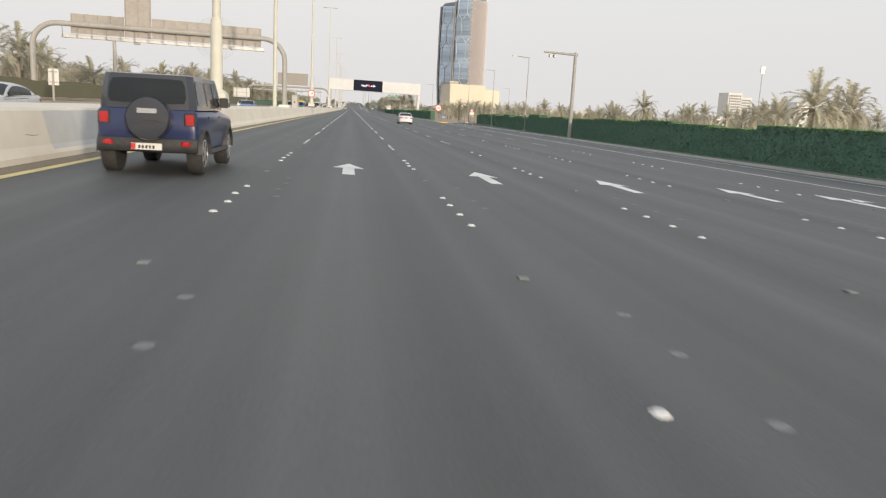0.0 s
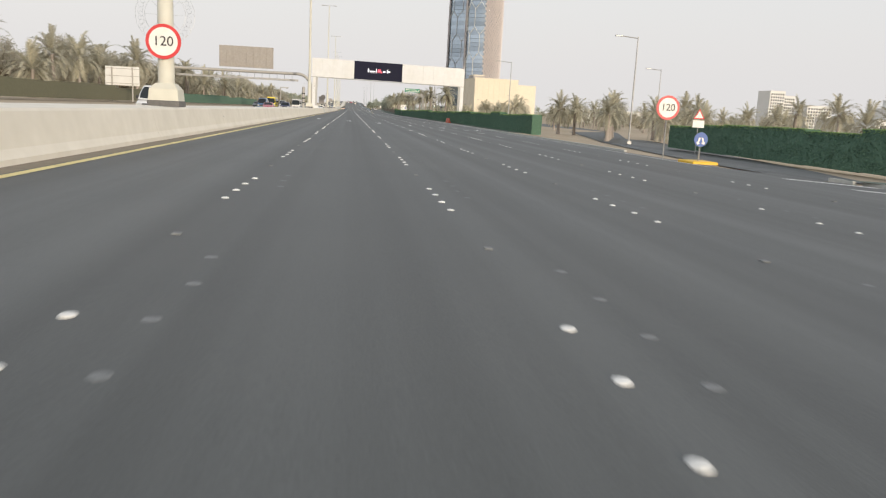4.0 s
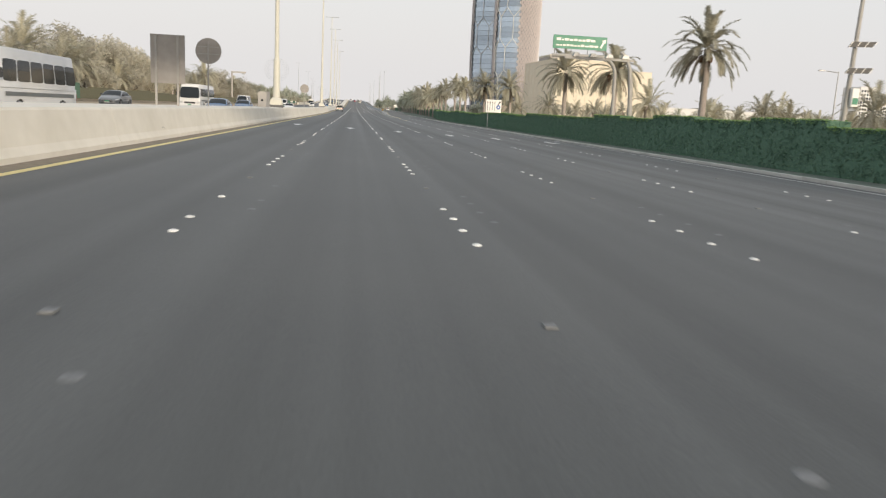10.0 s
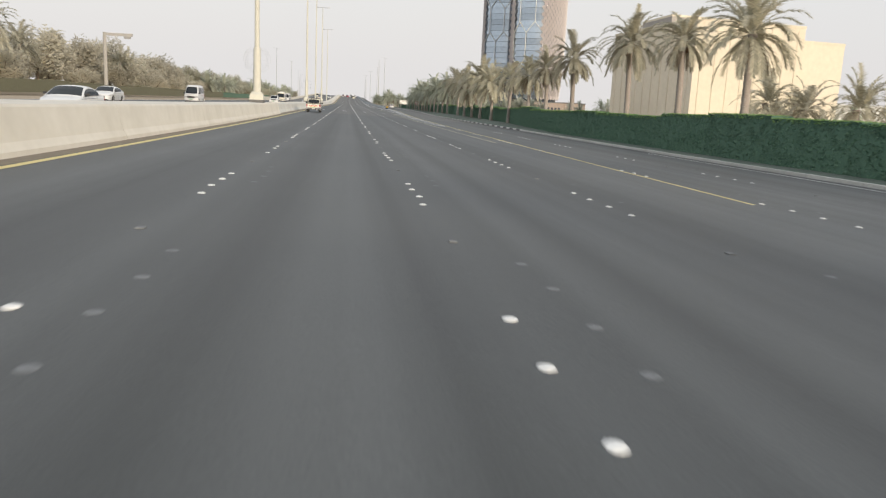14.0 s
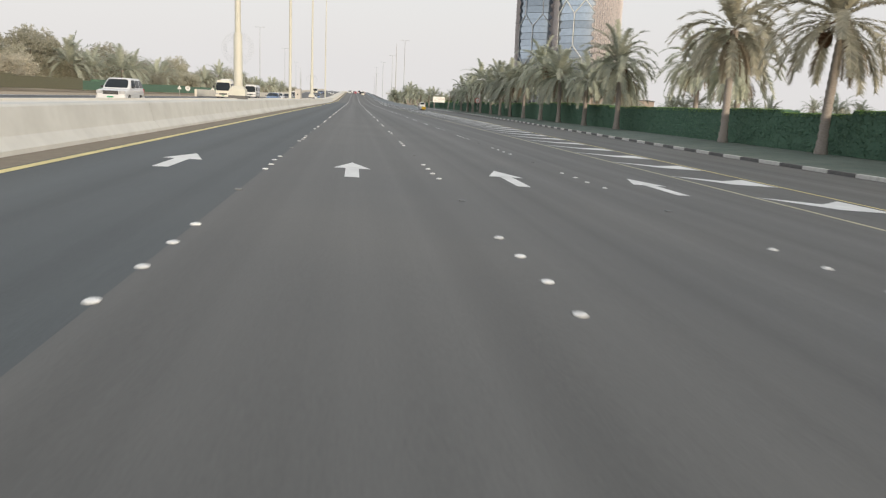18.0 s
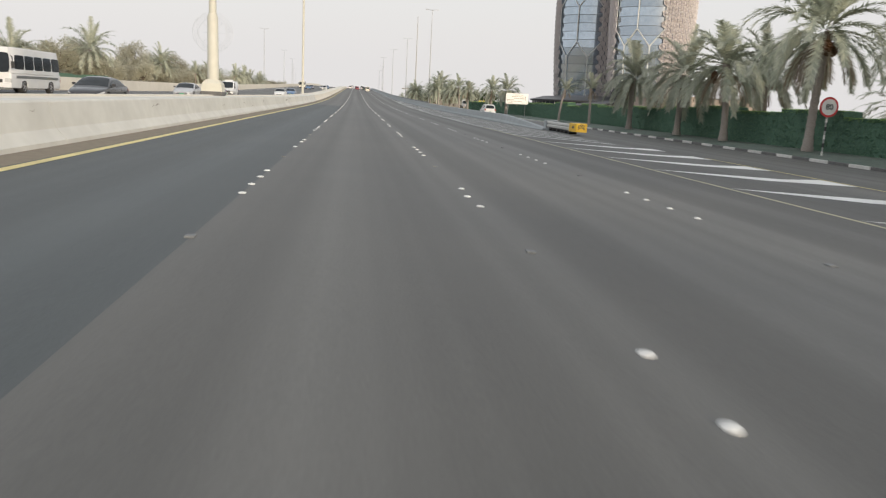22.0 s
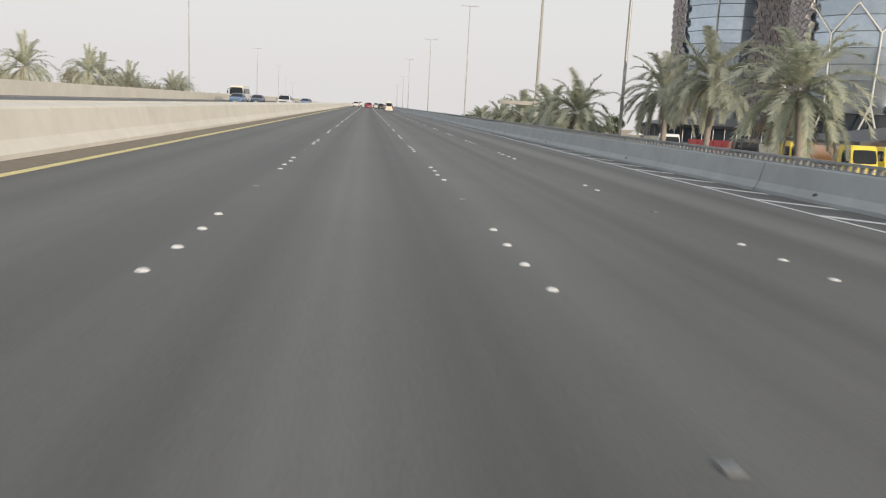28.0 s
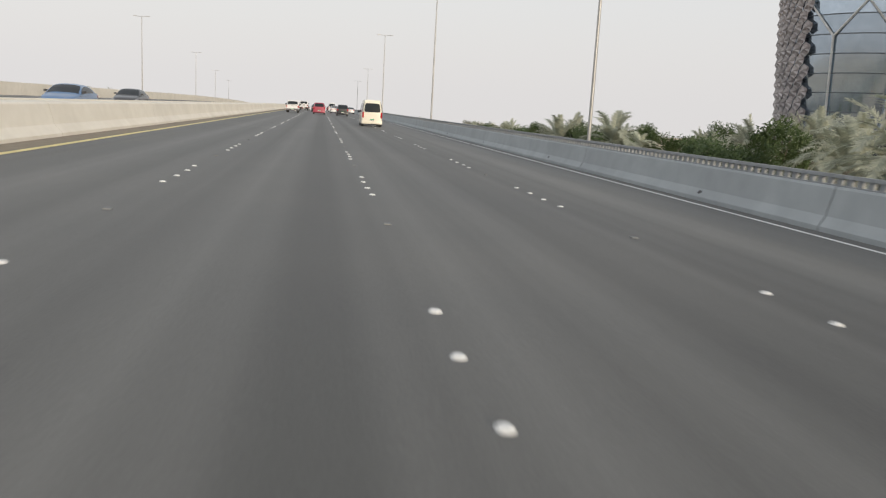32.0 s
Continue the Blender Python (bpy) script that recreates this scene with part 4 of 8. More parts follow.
# ---- the two round towers ----
unit = MB()
UR = 1.9
hexa = [(math.cos(a) * UR, math.sin(a) * UR) for a in [math.pi / 6 + math.pi / 3 * s for s in range(6)]]
for i in range(6):
    (a0, b0), (a1, b1) = hexa[i], hexa[(i + 1) % 6]
    o0, o1 = (0.55, 0.2) if i % 2 else (0.2, 0.55)
    m0 = ((a0 + a1) * 0.27, (b0 + b1) * 0.27)
    unit.tri((o0, a0, b0), (o1, a1, b1), (-0.1, *m0))
    unit.tri((o0, a0, b0), (-0.1, *m0), (1.15, 0, 0))
    unit.tri((o1, a1, b1), (1.15, 0, 0), (-0.1, *m0))
SCREEN_UNIT = unit.mesh("screen_unit", M_MASH, fix=False)


def tower(cx, cy, R, H, base, glass_mid, name_label):
    root = thing("tower", name_label, "tower")
    root.location = (cx, cy, 0)

    def rad(z):
        f = max(0.0, min(1.0, z / H))
        return R * (0.86 + 0.14 * math.sin(0.5 * math.pi * min(1.0, z / 62)) - 0.22 * max(0, f - 0.72) ** 1.3)
    floor_h = 5.0
    n = int((H - base) / floor_h)
    seg = 48
    for i in range(n):
        z0, z1 = base + i * floor_h, base + (i + 1) * floor_h
        mb = MB()
        mb.loft([[(rad(z) * math.cos(a), rad(z) * math.sin(a), z) for a in [2 * math.pi * s / seg for s in range(seg)]] for z in (z0 + 0.28, z1)], caps=False)
        part("glass_band", mb, M_TGLASS, root, smooth=True)
        mb = MB()
        mb.loft([[((rad(z) + d) * math.cos(a), (rad(z) + d) * math.sin(a), z) for a in [2 * math.pi * s / seg for s in range(seg)]] for z, d in ((z0, 0.0), (z0, 0.12), (z0 + 0.28, 0.12), (z0 + 0.28, 0.0))], caps=False)
        part("spandrel", mb, M_MULL, root, smooth=True)
    mb = MB()
    top = base + n * floor_h
    mb.loft([[(r_ * math.cos(a), r_ * math.sin(a), z) for a in [2 * math.pi * s / 32 for s in range(32)]] for r_, z in ((rad(top), top), (rad(top) * 0.8, top + 5), (rad(top) * 0.35, top + 7.5))])
    part("roof", mb, M_MULL, root, smooth=True)
    mb = MB()
    mb.loft([[((rad(z) - 1.0) * math.cos(a), (rad(z) - 1.0) * math.sin(a), z) for a in [2 * math.pi * s / 32 for s in range(32)]] for z in (-0.5, base + 0.3)])
    part("base", mb, M_WINDOW, root)
    # white honeycomb of steel in front of the glass
    half = radians(18.5)
    a_mid = radians(glass_mid)
    levels = [(base + 2.5, base + 24.5), (base + 34, base + 55), (base + 64, base + 85), (base + 94.5, base + 115), (base + 124.5, base + 143)]

    def P(a, z):
        return ((rad(z) + 0.7) * math.cos(a), (rad(z) + 0.7) * math.sin(a), z)
    for li, (z0, z1) in enumerate(levels):
        if z1 > H:
            continue
        offs = half if li % 2 == 0 else 0
        for s in range(-1, 1 if li % 2 == 0 else 2):
            a = a_mid + s * 2 * half + offs
            mb = MB()
            mb.tube([P(a, z0), P(a, (z0 + z1) / 2), P(a, z1)], 0.3, 6)
            nz = z1 + 9.0
            for sg in (-1, 1):
                if nz < H - 6:
                    mb.tube([P(a, z1), P(a + sg * half, nz)], 0.3, 6)
                if li == 0:
                    mb.tube([P(a, z0), P(a + sg * half * 0.45, z0 - 9)], 0.3, 6)
            part("honeycomb_strut", mb, M_LATT, root, "white steel strut")
    # folding screens round the rest
    rest, made = MB(), 0
    rows = int((H - base - 2) / 2.85)
    for j in range(rows):
        z = base + 1.6 + j * 2.85
        per = 42
        for s in range(per):
            a = 2 * math.pi * (s + (0.5 if j % 2 else 0)) / per
            off = (a - a_mid + math.pi) % (2 * math.pi) - math.pi
            if abs(off) < radians(34.5) or abs(off) > radians(150):
                continue
            m = Matrix.Rotation(a, 4, "Z") @ Matrix.Translation((rad(z) + 0.7, 0, z)) @ Matrix.Diagonal((1, 0.96 * rad(z) / R, 1, 1))
            if j < 18 and abs(off) < radians(100) and made < 110:
                o = part("screen_unit", SCREEN_UNIT, None, root)
                o.matrix_basis = m
                made += 1
            else:
                b0 = len(rest.v)
                rest.v += [tuple(m @ v.co) for v in SCREEN_UNIT.vertices]
                rest.f += [tuple(b0 + q for q in p.vertices) for p in SCREEN_UNIT.polygons]
    ob = part("upper_screen", rest, M_MASH, root, fix=False)
    ob["kind"] = "stuff"
    return root


tower(152.8, 995.4, 22.9, 157, 9.0, -130, "round glass tower with a white honeycomb frame and tan folding screens")
tower(165.0, 933.7, 22.2, 157, 12.0, -130, "round glass tower with tan folding screens beside its twin")
# dark curved podium at the foot of the towers
root = thing("podium", "low dark curved podium with a glazed front", "building")
mb = MB()
mb.loft([[(158 + 46 * r_ * math.cos(a), 975 + 42 * r_ * math.sin(a), z) for a in [2 * math.pi * s / 40 for s in range(40)]] for r_, z in ((1, -0.3), (1, 5.2))])
part("glazing", mb, M_WINDOW, root, "dark glazed wall")
mb = MB()
mb.loft([[(158 + 46 * r_ * math.cos(a), 975 + 42 * r_ * math.sin(a), z) for a in [2 * math.pi * s / 40 for s in range(40)]] for r_, z in ((1.03, 5.2), (1.04, 6.2), (0.85, 8.4), (0.5, 9.6))])
part("roof", mb, M_ROOFM, root, "dark metal roof", True)
for s in range(26):
    a = math.pi * (0.75 + s * 0.028)
    mb = MB()
    x, y = 158 + 46.2 * math.cos(a), 975 + 42.2 * math.sin(a)
    mb.box(x - 0.1, y - 0.1, -0.3, x + 0.1, y + 0.1, 5.2)
    part("mullion", mb, M_STEEL, root)
root = thing("podium_wing", "long low grey-brown building with a gently rising roof", "building")
roof_line = [(100, 3.4), (114, 5.2), (137, 8.2), (158, 9.4), (178, 9.7), (184, 9.2)]
mb = MB()
mb.loft([[(x, 850 + 0.06 * (x - 100), -0.3), (x, 850 + 0.06 * (x - 100), z - 0.7), (x, 874, z - 0.5), (x, 874, -0.3)] for x, z in roof_line])
part("wall", mb, M_BLDBR, root)
mb = MB()
mb.loft([[(x, 849 + 0.06 * (x - 100), z - 0.7), (x, 849 + 0.06 * (x - 100), z), (x, 875, z + 0.2), (x, 875, z - 0.5)] for x, z in roof_line])
part("roof", mb, M_ROOFM, root, "grey metal roof edge")
# small white tented canopy below the tower
root = thing("canopy_tent", "small white pointed canopy tent beside the podium", "tent")
mb = MB()
mb.loft([[(80.7 + r_ * math.cos(a), 915 + r_ * math.sin(a), z) for a in [2 * math.pi * s / 12 for s in range(12)]] for r_, z in ((2.6, 2.0), (1.5, 2.5), (0.45, 3.2), (0.04, 3.6))], caps=False)
part("canopy", mb, M_PANEL, root)
for a in (0.4, 2.0, 3.6, 5.2):
    mb = MB()
    mb.tube([(80.7 + 2.4 * math.cos(a), 915 + 2.4 * math.sin(a), 0), (80.7 + 2.4 * math.cos(a), 915 + 2.4 * math.sin(a), 2.1)], 0.05, 6)
    part("post", mb, M_STEEL, root)
strip("pavement", 70, 128, 892, 1010, M_ASPH3, "dark paved forecourt before the podium", "pavement", level=zg, dz=0.03)


# ---- buildings ----
def block(name, label, boxes, material, windows=(), at=(0, 0, 0)):
    """A building of joined blocks; windows: (x0, x1, y, z0, z1, columns, rows) on faces towards -y."""
    root = thing(name, label, "building")
    root.location = at
    for i, b in enumerate(boxes):
        mb = MB()
        mb.box(*b)
        part("wall", mb, material, root)
        mb = MB()
        mb.box(b[0] - 0.15, b[1] - 0.15, b[5], b[3] + 0.15, b[4] + 0.15, b[5] + 0.5)
        part("parapet", mb, material, root)
    for x0, x1, y, z0, z1, nc, nr in windows:
        for c in range(nc):
            for r_ in range(nr):
                mb = MB()
                w, h = (x1 - x0) / nc, (z1 - z0) / nr
                mb.box(x0 + w * (c + 0.2), y - 0.06, z0 + h * (r_ + 0.2), x0 + w * (c + 0.8), y + 0.05, z0 + h * (r_ + 0.8))
                part("window", mb, M_WINDOW, root)
    return root


root = thing("office_building", "large beige stone building, its front lit by low sun", "building")
root.location = (0, 0, zg(508))
for nm, plan, top in [("main_wall", [(77, 500), (105, 502.8), (107, 543), (75, 540)], 24.0), ("wing_wall", [(105.1, 503.6), (117, 504.8), (119, 540), (107.2, 542)], 21.0), ("plant_room", [(78.5, 515), (86, 516), (86, 532), (78.5, 531)], 26.5)]:
    mb = MB()
    mb.loft([[(x, y, z) for x, y in plan] for z in (-1, top)])
    part(nm, mb, M_BEIGE if nm != "plant_room" else M_SIGNBACK, root)
    mb = MB()
    cx, cy = sum(p[0] for p in plan) / 4, sum(p[1] for p in plan) / 4
    mb.loft([[(cx + (x - cx) * f, cy + (y - cy) * f, z) for x, y in plan] for f, z in ((1.006, top), (1.006, top + 0.5), (0.98, top + 0.5))])
    part("coping", mb, M_BEIGE, root)
for x0, y0, x1, y1, n in ((77, 500, 105, 502.8, 8), (77, 500, 75, 540, 10)):
    for k in range(n):
        f = (k + 0.5) / n
        mb = MB()
        x, y = x0 + (x1 - x0) * f, y0 + (y1 - y0) * f
        mb.box(x - 0.12, y - 0.12, 0.5, x + 0.12, y + 0.12, 23.6)
        part("wall_fin", mb, M_BEIGE, root)
block("apartment_block", "pale multi-storey apartment block in the haze", [(583, 957, 0, 606, 985, 52), (606, 959, 0, 624, 985, 46)], M_BLDW, [(584, 605, 957, 4, 50, 6, 11), (607, 623, 959, 4, 44, 5, 10)])
block("apartment_block", "lower pale apartment block in the haze", [(630, 940, 0, 668, 965, 34)], M_BLDW, [(631, 667, 940, 3, 32, 9, 7)])
block("low_building", "long low brown building with a flat roof", [(118, 820, 0, 154, 840, 7.6), (126, 819, 0, 138, 838, 8.3)], M_BLDBR, [(140, 153, 820, 2, 6, 5, 1)])
tree(116, 812, 1, scale=1.35, group="far trees beyond the overpass")
tree(121, 815, 3, scale=1.3, group="far trees beyond the overpass")
block("low_rise_building", "pale low-rise building with a roof tower", [(228, 335, 0, 262, 365, 8.5), (226, 333, 0, 240, 345, 11)], M_BLDW, [(242, 261, 335, 2, 7.5, 5, 2)])
block("pale_building", "pale low-rise building with stepped roofs", [(305, 417, 0, 345, 450, 17), (312, 419, 17, 343, 448, 22)], M_BLDW, [(306, 344, 417, 3, 16, 9, 4)])
block("pale_building", "pale low-rise building with stepped roofs", [(180, 300, 0, 215, 330, 8), (150, 560, 0, 230, 580, 9)], M_BLDW, [(181, 214, 300, 2, 7, 8, 2)])
root = thing("antenna_mast", "slim lattice antenna mast with a square head", "antenna")
mb = MB()
mb.tube([(229, 337, 0), (229, 337, 36)], [0.35, 0.22], 6)
part("mast", mb, M_STEEL, root)
mb = MB()
mb.box(227.8, 336.5, 33.5, 230.2, 337.5, 37.5)
part("antenna_panel", mb, M_SIGNW, root)


# ---- masts, gantries, signs ----
def words(text, size, material, at, parent, name="lettering"):
    """Flat lettering with a little depth, standing upright and facing -y."""
    cu = bpy.data.curves.new(name, "FONT")
    cu.body, cu.size, cu.extrude, cu.align_x, cu.align_y = text, size, 0.006, "CENTER", "CENTER"
    tmp = bpy.data.objects.new(name, cu)
    scene.collection.objects.link(tmp)
    bpy.context.view_layer.update()
    me = bpy.data.meshes.new_from_object(tmp)
    bpy.data.objects.remove(tmp)
    me.materials.clear()
    me.materials.append(material)
    ob = part(name, me, material, parent)
    ob.matrix_basis = Matrix.Translation(at) @ Matrix.Rotation(radians(90), 4, "X")
    return ob


def mast(x, y, base_z, height=34.0, sign=False, plain=False):
    """Tall cream lighting mast on a block, with a filigree wheel round its foot."""
    root = thing("lighting_mast", "plain tall cream lighting mast on the median" if plain else "tall cream lighting mast on a concrete block with a filigree wheel", "lighting mast", "median masts")
    root.location = (x, y, base_z)
    if plain:
        mb = MB()
        mb.box(-0.4, -0.4, 0, 0.4, 0.4, 0.12, 0.02)
        part("plinth", mb, M_KERB, root)
    else:
        mb = MB()
        mb.box(-0.68, -0.68, 0, 0.68, 0.68, 0.26, 0.03)
        part("plinth", mb, M_BLACKK, root, "black painted plinth")
        mb = MB()
        mb.loft([[(s * c[0], s * c[1], z) for c in ((-1, -1), (1, -1), (1, 1), (-1, 1))] for s, z in ((0.64, 0.26), (0.60, 0.75), (0.42, 0.95), (0.38, 1.0))])
        part("block", mb, M_CREAM, root)
        mb = MB()
        mb.tube([(0, 0, 0.95), (0, 0, 4.9), (0, 0, 5.1)], [0.36, 0.33, 0.24], 16)
        part("sleeve", mb, M_CREAM, root, smooth=True)
    mb = MB()
    mb.tube([(0, 0, 0.1 if plain else 5.0), (0, 0, 18), (0, 0, height)], [0.21 if plain else 0.24, 0.18, 0.11], 14)
    part("shaft", mb, M_CREAM, root, smooth=True)
    mb = MB()
    mb.tube([(-2.0, 0, height - 0.1), (2.0, 0, height - 0.1)], 0.06, 6)
    part("cross_arm", mb, M_STEEL, root)
    for s in (-1, 1):
        mb = MB()
        mb.box(s * 2.0 - 0.45, -0.2, height - 0.2, s * 2.0 + 0.45, 0.2, height + 0.02, 0.04)
        part("lamp_head", mb, M_STEEL, root)
    if not plain:
        mb = MB()
        r = random.Random(3)
        for k in range(34):
            a = 2 * math.pi * k / 34
            c = Vector((1.05 * math.cos(a), -0.05, 3.9 + 1.05 * math.sin(a)))
            pts = [c + Vector((0.17 * math.cos(b + k) * (1 - q / 14), 0, 0.17 * math.sin(b + k) * (1 - q / 14))) for q, b in enumerate([0.6 * q for q in range(11)])]
            mb.tube(pts, 0.005, 4, False)
        for rad in (0.86, 1.24):
            mb.tube([(rad * math.cos(a), -0.05, 3.9 + rad * math.sin(a)) for a in [2 * math.pi * q / 40 for q in range(41)]], 0.006, 4, False)
        for k in range(8):
            a = math.pi / 4 * k
            mb.tube([(0.3 * math.cos(a), -0.05, 3.9 + 0.3 * math.sin(a)), (0.86 * math.cos(a), -0.05, 3.9 + 0.86 * math.sin(a))], 0.006, 4, False)
        part("filigree_wheel", mb, M_STEEL, root, "thin wire filigree wheel")
    if sign:
        mb = MB()
        mb.disc((0, -0.46, 2.75), 0.74, "y", 32, 0.03)
        s1 = part("speed_sign", mb, M_SIGNR, root, "round speed limit sign with a red rim")
        mb = MB()
        mb.disc((0, -0.475, 2.75), 0.60, "y", 32, 0.012)
        part("face", mb, M_SIGNW, s1)
        words("120", 0.58, M_BLACK, (0, -0.49, 2.75), s1)
    return root


for y in (31.5, 61.5):
    mast(-6.0, y, zr(y) + 1.02, plain=y > 60)
for y in (127.3, 228.6, 328.8, 427):
    mast(-6.1, y, zr(y) + 1.02, sign=(y < 130))
for x, y in ((-7.3, 523), (-7.2, 565), (-7.4, 616.8), (-7.9, 696)):
    mast(x, y, zr(y) + 0.85, plain=y in (565, 696))


def lamp_post(x, y, height, z, arms=2, label="slim grey double-armed street lamp", group="street lamps beside the overpass", tilt=0):
    root = thing("street_lamp", label, "street lamp", group)
    root.matrix_basis = Matrix.Translation((x, y, z)) @ Matrix.Rotation(radians(tilt), 4, "Y")
    mb = MB()
    mb.tube([(0, 0, 0), (0, 0, height * 0.5), (0, 0, height)], [0.17 if height > 15 else 0.10, 0.13 if height > 15 else 0.08, 0.07 if height > 15 else 0.05], 10)
    part("pole", mb, M_STEEL, root, smooth=True)
    mb = MB()
    mb.box(-0.25, -0.25, 0, 0.25, 0.25, 0.35, 0.03)
    part("base_box", mb, M_STEEL, root)
    for s in ((-1, 1) if arms == 2 else (-1,)):
        ln = 1.3 if height > 15 else 1.8
        mb = MB()
        mb.tube([(0, 0, height - 0.15), (s * ln, 0, height)], 0.05, 6)
        part("arm", mb, M_STEEL, root)
        mb = MB()
        mb.box(min(s * ln, s * (ln + 0.8)), -0.17, height - 0.06, max(s * ln, s * (ln + 0.8)), 0.17, height + 0.08, 0.03)
        part("lamp_head", mb, M_STEEL, root)
    return root


for x, y, h in [(25.0, 786.6, 30), (24.6, 882.6, 29), (21.5, 944, 28), (19, 1010, 27), (23, 1130, 27), (24, 1230, 27), (-41, 783, 30), (-41.6, 899, 29), (-45.5, 1025, 27), (-50, 1130, 27), (-60, 1250, 27), (-68, 1370, 27)]:
    lamp_post(x, y, h, zg(y))
for x, y, h in [(28.4, 90, 11.3), (31.0, 126.5, 11.6), (33.0, 167, 11.7), (52, 200, 11.5), (27.6, 203, 11), (27.8, 258, 11), (60, 330, 10), (66, 420, 10)]:
    lamp_post(x, y, h, zg(y), 1, "slim grey street lamp with one arm", "street lamps behind the hedge")
# camera pole with an arm over the road
root = thing("camera_pole", "grey pole with a long arm carrying a traffic camera", "camera pole")
root.location = (26.5, 63, zg(63))
mb = MB()
mb.tube([(0, 0, 0), (0, 0, 9.6)], [0.22, 0.17], 12)
part("pole", mb, M_PIPE, root, smooth=True)
mb = MB()
mb.tube([(0.25, 0, 9.35), (-3.6, 0, 9.5)], [0.15, 0.11], 10)
part("arm", mb, M_PIPE, root, smooth=True)
for x in (-2.9, -2.4):
    mb = MB()
    mb.box(x - 0.12, -0.3, 8.95, x + 0.12, 0.3, 9.25, 0.03)
    part("camera_box", mb, M_STEEL, root)
# camera poles across the road
for x, y, k in [(-37.0, 108.3, 1.3), (-37.2, 479.8, 1.3)]:
    root = thing("camera_pole", "grey pole with a short arm beyond the opposite carriageway", "camera pole")
    root.matrix_basis = Matrix.Translation((x, y, zr(y))) @ Matrix.Diagonal((1.7, 1.0, k, 1))
    mb = MB()
    mb.tube([(0, 0, 0), (0, 0, 7.6)], [0.2, 0.16], 10)
    part("pole", mb, M_PIPE, root, smooth=True)
    mb = MB()
    mb.box(0, -0.12, 7.2, 2.6, 0.12, 7.55, 0.02)
    part("arm", mb, M_PIPE, root)
    mb = MB()
    mb.box(1.8, -0.2, 6.9, 2.4, 0.2, 7.2, 0.03)
    part("camera_box", mb, M_STEEL, root)
# slanting pole with solar panels
root = thing("solar_pole", "tall thin pole with two small solar panel boards", "solar pole")
root.matrix_basis = Matrix.Translation((25.2, 285, zg(285)))
mb = MB()
mb.tube([(0, 0, 0), (0.3, 0, 12.0)], [0.14, 0.07], 10)
part("pole", mb, M_PIPE, root, smooth=True)
for z in (5.0, 6.2):
    mb = MB()
    mb.prism([(-0.45, z - 0.05), (0.75, z), (0.95, z + 0.26), (-0.25, z + 0.21)], "y", -0.38, -0.33)
    pan = part("panel", mb, M_BLACK, root)
    mb = MB()
    for q in range(4):
        mb.prism([(-0.45 + 0.4 * q, z - 0.06 + 0.017 * q), (-0.42 + 0.4 * q, z - 0.06 + 0.017 * q), (-0.22 + 0.4 * q, z + 0.21 + 0.017 * q), (-0.25 + 0.4 * q, z + 0.21 + 0.017 * q)], "y", -0.395, -0.38)
    part("cell_frame", mb, M_SIGNW, pan)
mb = MB()
mb.box(0.14, -0.32, 3.45, 0.50, -0.10, 4.3, 0.02)
part("equipment_box", mb, M_SIGNW, root, "small pale equipment box")
mb = MB()
mb.box(0.18, -0.335, 3.55, 0.46, -0.32, 3.85)
part("box_mark", mb, M_SIGNG, root)


def bent_gantry(y, xl, xr, z_top, base_l, base_r, panels, label, catwalk=True, radius=2.6, skew=0.0):
    """A round pipe bent over the road, with sign boards seen from behind."""
    root = thing("sign_gantry", label, "sign gantry")
    root.location = (0, y, zr(y))
    pts = [(xr, 0, base_r), (xr, 0, z_top - radius)]
    pts += [(xr - radius * (1 - math.cos(a)), 0, z_top - radius + radius * math.sin(a)) for a in [math.pi / 2 * s / 8 for s in range(1, 9)]]
    pts += [(xl + radius * (1 - math.sin(a)), 0, z_top - radius + radius * math.cos(a)) for a in [math.pi / 2 * s / 8 for s in range(0, 9)]]
    pts += [(xl, 0, base_l)]
    mb = MB()
    mb.tube(pts, 0.30, 14)
    part("pipe", mb, M_PIPE, root, smooth=True)
    for x, b in ((xr, base_r), (xl, base_l)):
        mb = MB()
        mb.box(x - 0.65, -0.65, b - 0.05, x + 0.65, 0.65, b + 0.3, 0.05)
        part("footing", mb, M_BARR, root)
    if catwalk:
        mb = MB()
        mb.box(xl + 2.6, 0.35, z_top - 1.5, xr - 2.6, 1.1, z_top - 1.42)
        part("catwalk", mb, M_STEEL, root)
        mb = MB()
        mb.box(xl + 2.6, 1.05, z_top - 1.45, xr - 2.6, 1.10, z_top - 1.1)
        part("rail", mb, M_STEEL, root)
        n = int((xr - xl - 6) / 1.5)
        for i in range(n + 1):
            x = xl + 3.0 + i * 1.5
            mb = MB()
            mb.tube([(x, 0, z_top), (x, 0.2, z_top - 1.45), (x, 1.3, z_top - 1.5)], 0.045, 5)
            part("bracket", mb, M_STEEL, root)
    for x0, x1, z0, z1 in panels:
        mb = MB()
        mb.box(x0, 0.32, z0, x1, 0.42, z1)
        board = part("sign_board", mb, M_SIGNBACK, root, "grey-brown back of a sign board")
        n = max(2, int((x1 - x0) / 1.2))
        for i in range(n + 1):
            x = x0 + 0.08 + (x1 - x0 - 0.16) * i / n
            mb = MB()
            mb.box(x - 0.04, 0.24, z0, x + 0.04, 0.32, z1)
            part("rib", mb, M_SIGNBACK, board)
    for c in root.children_recursive:
        for v in c.data.vertices:
            v.co.y += skew * (v.co.x - xr)
    return root


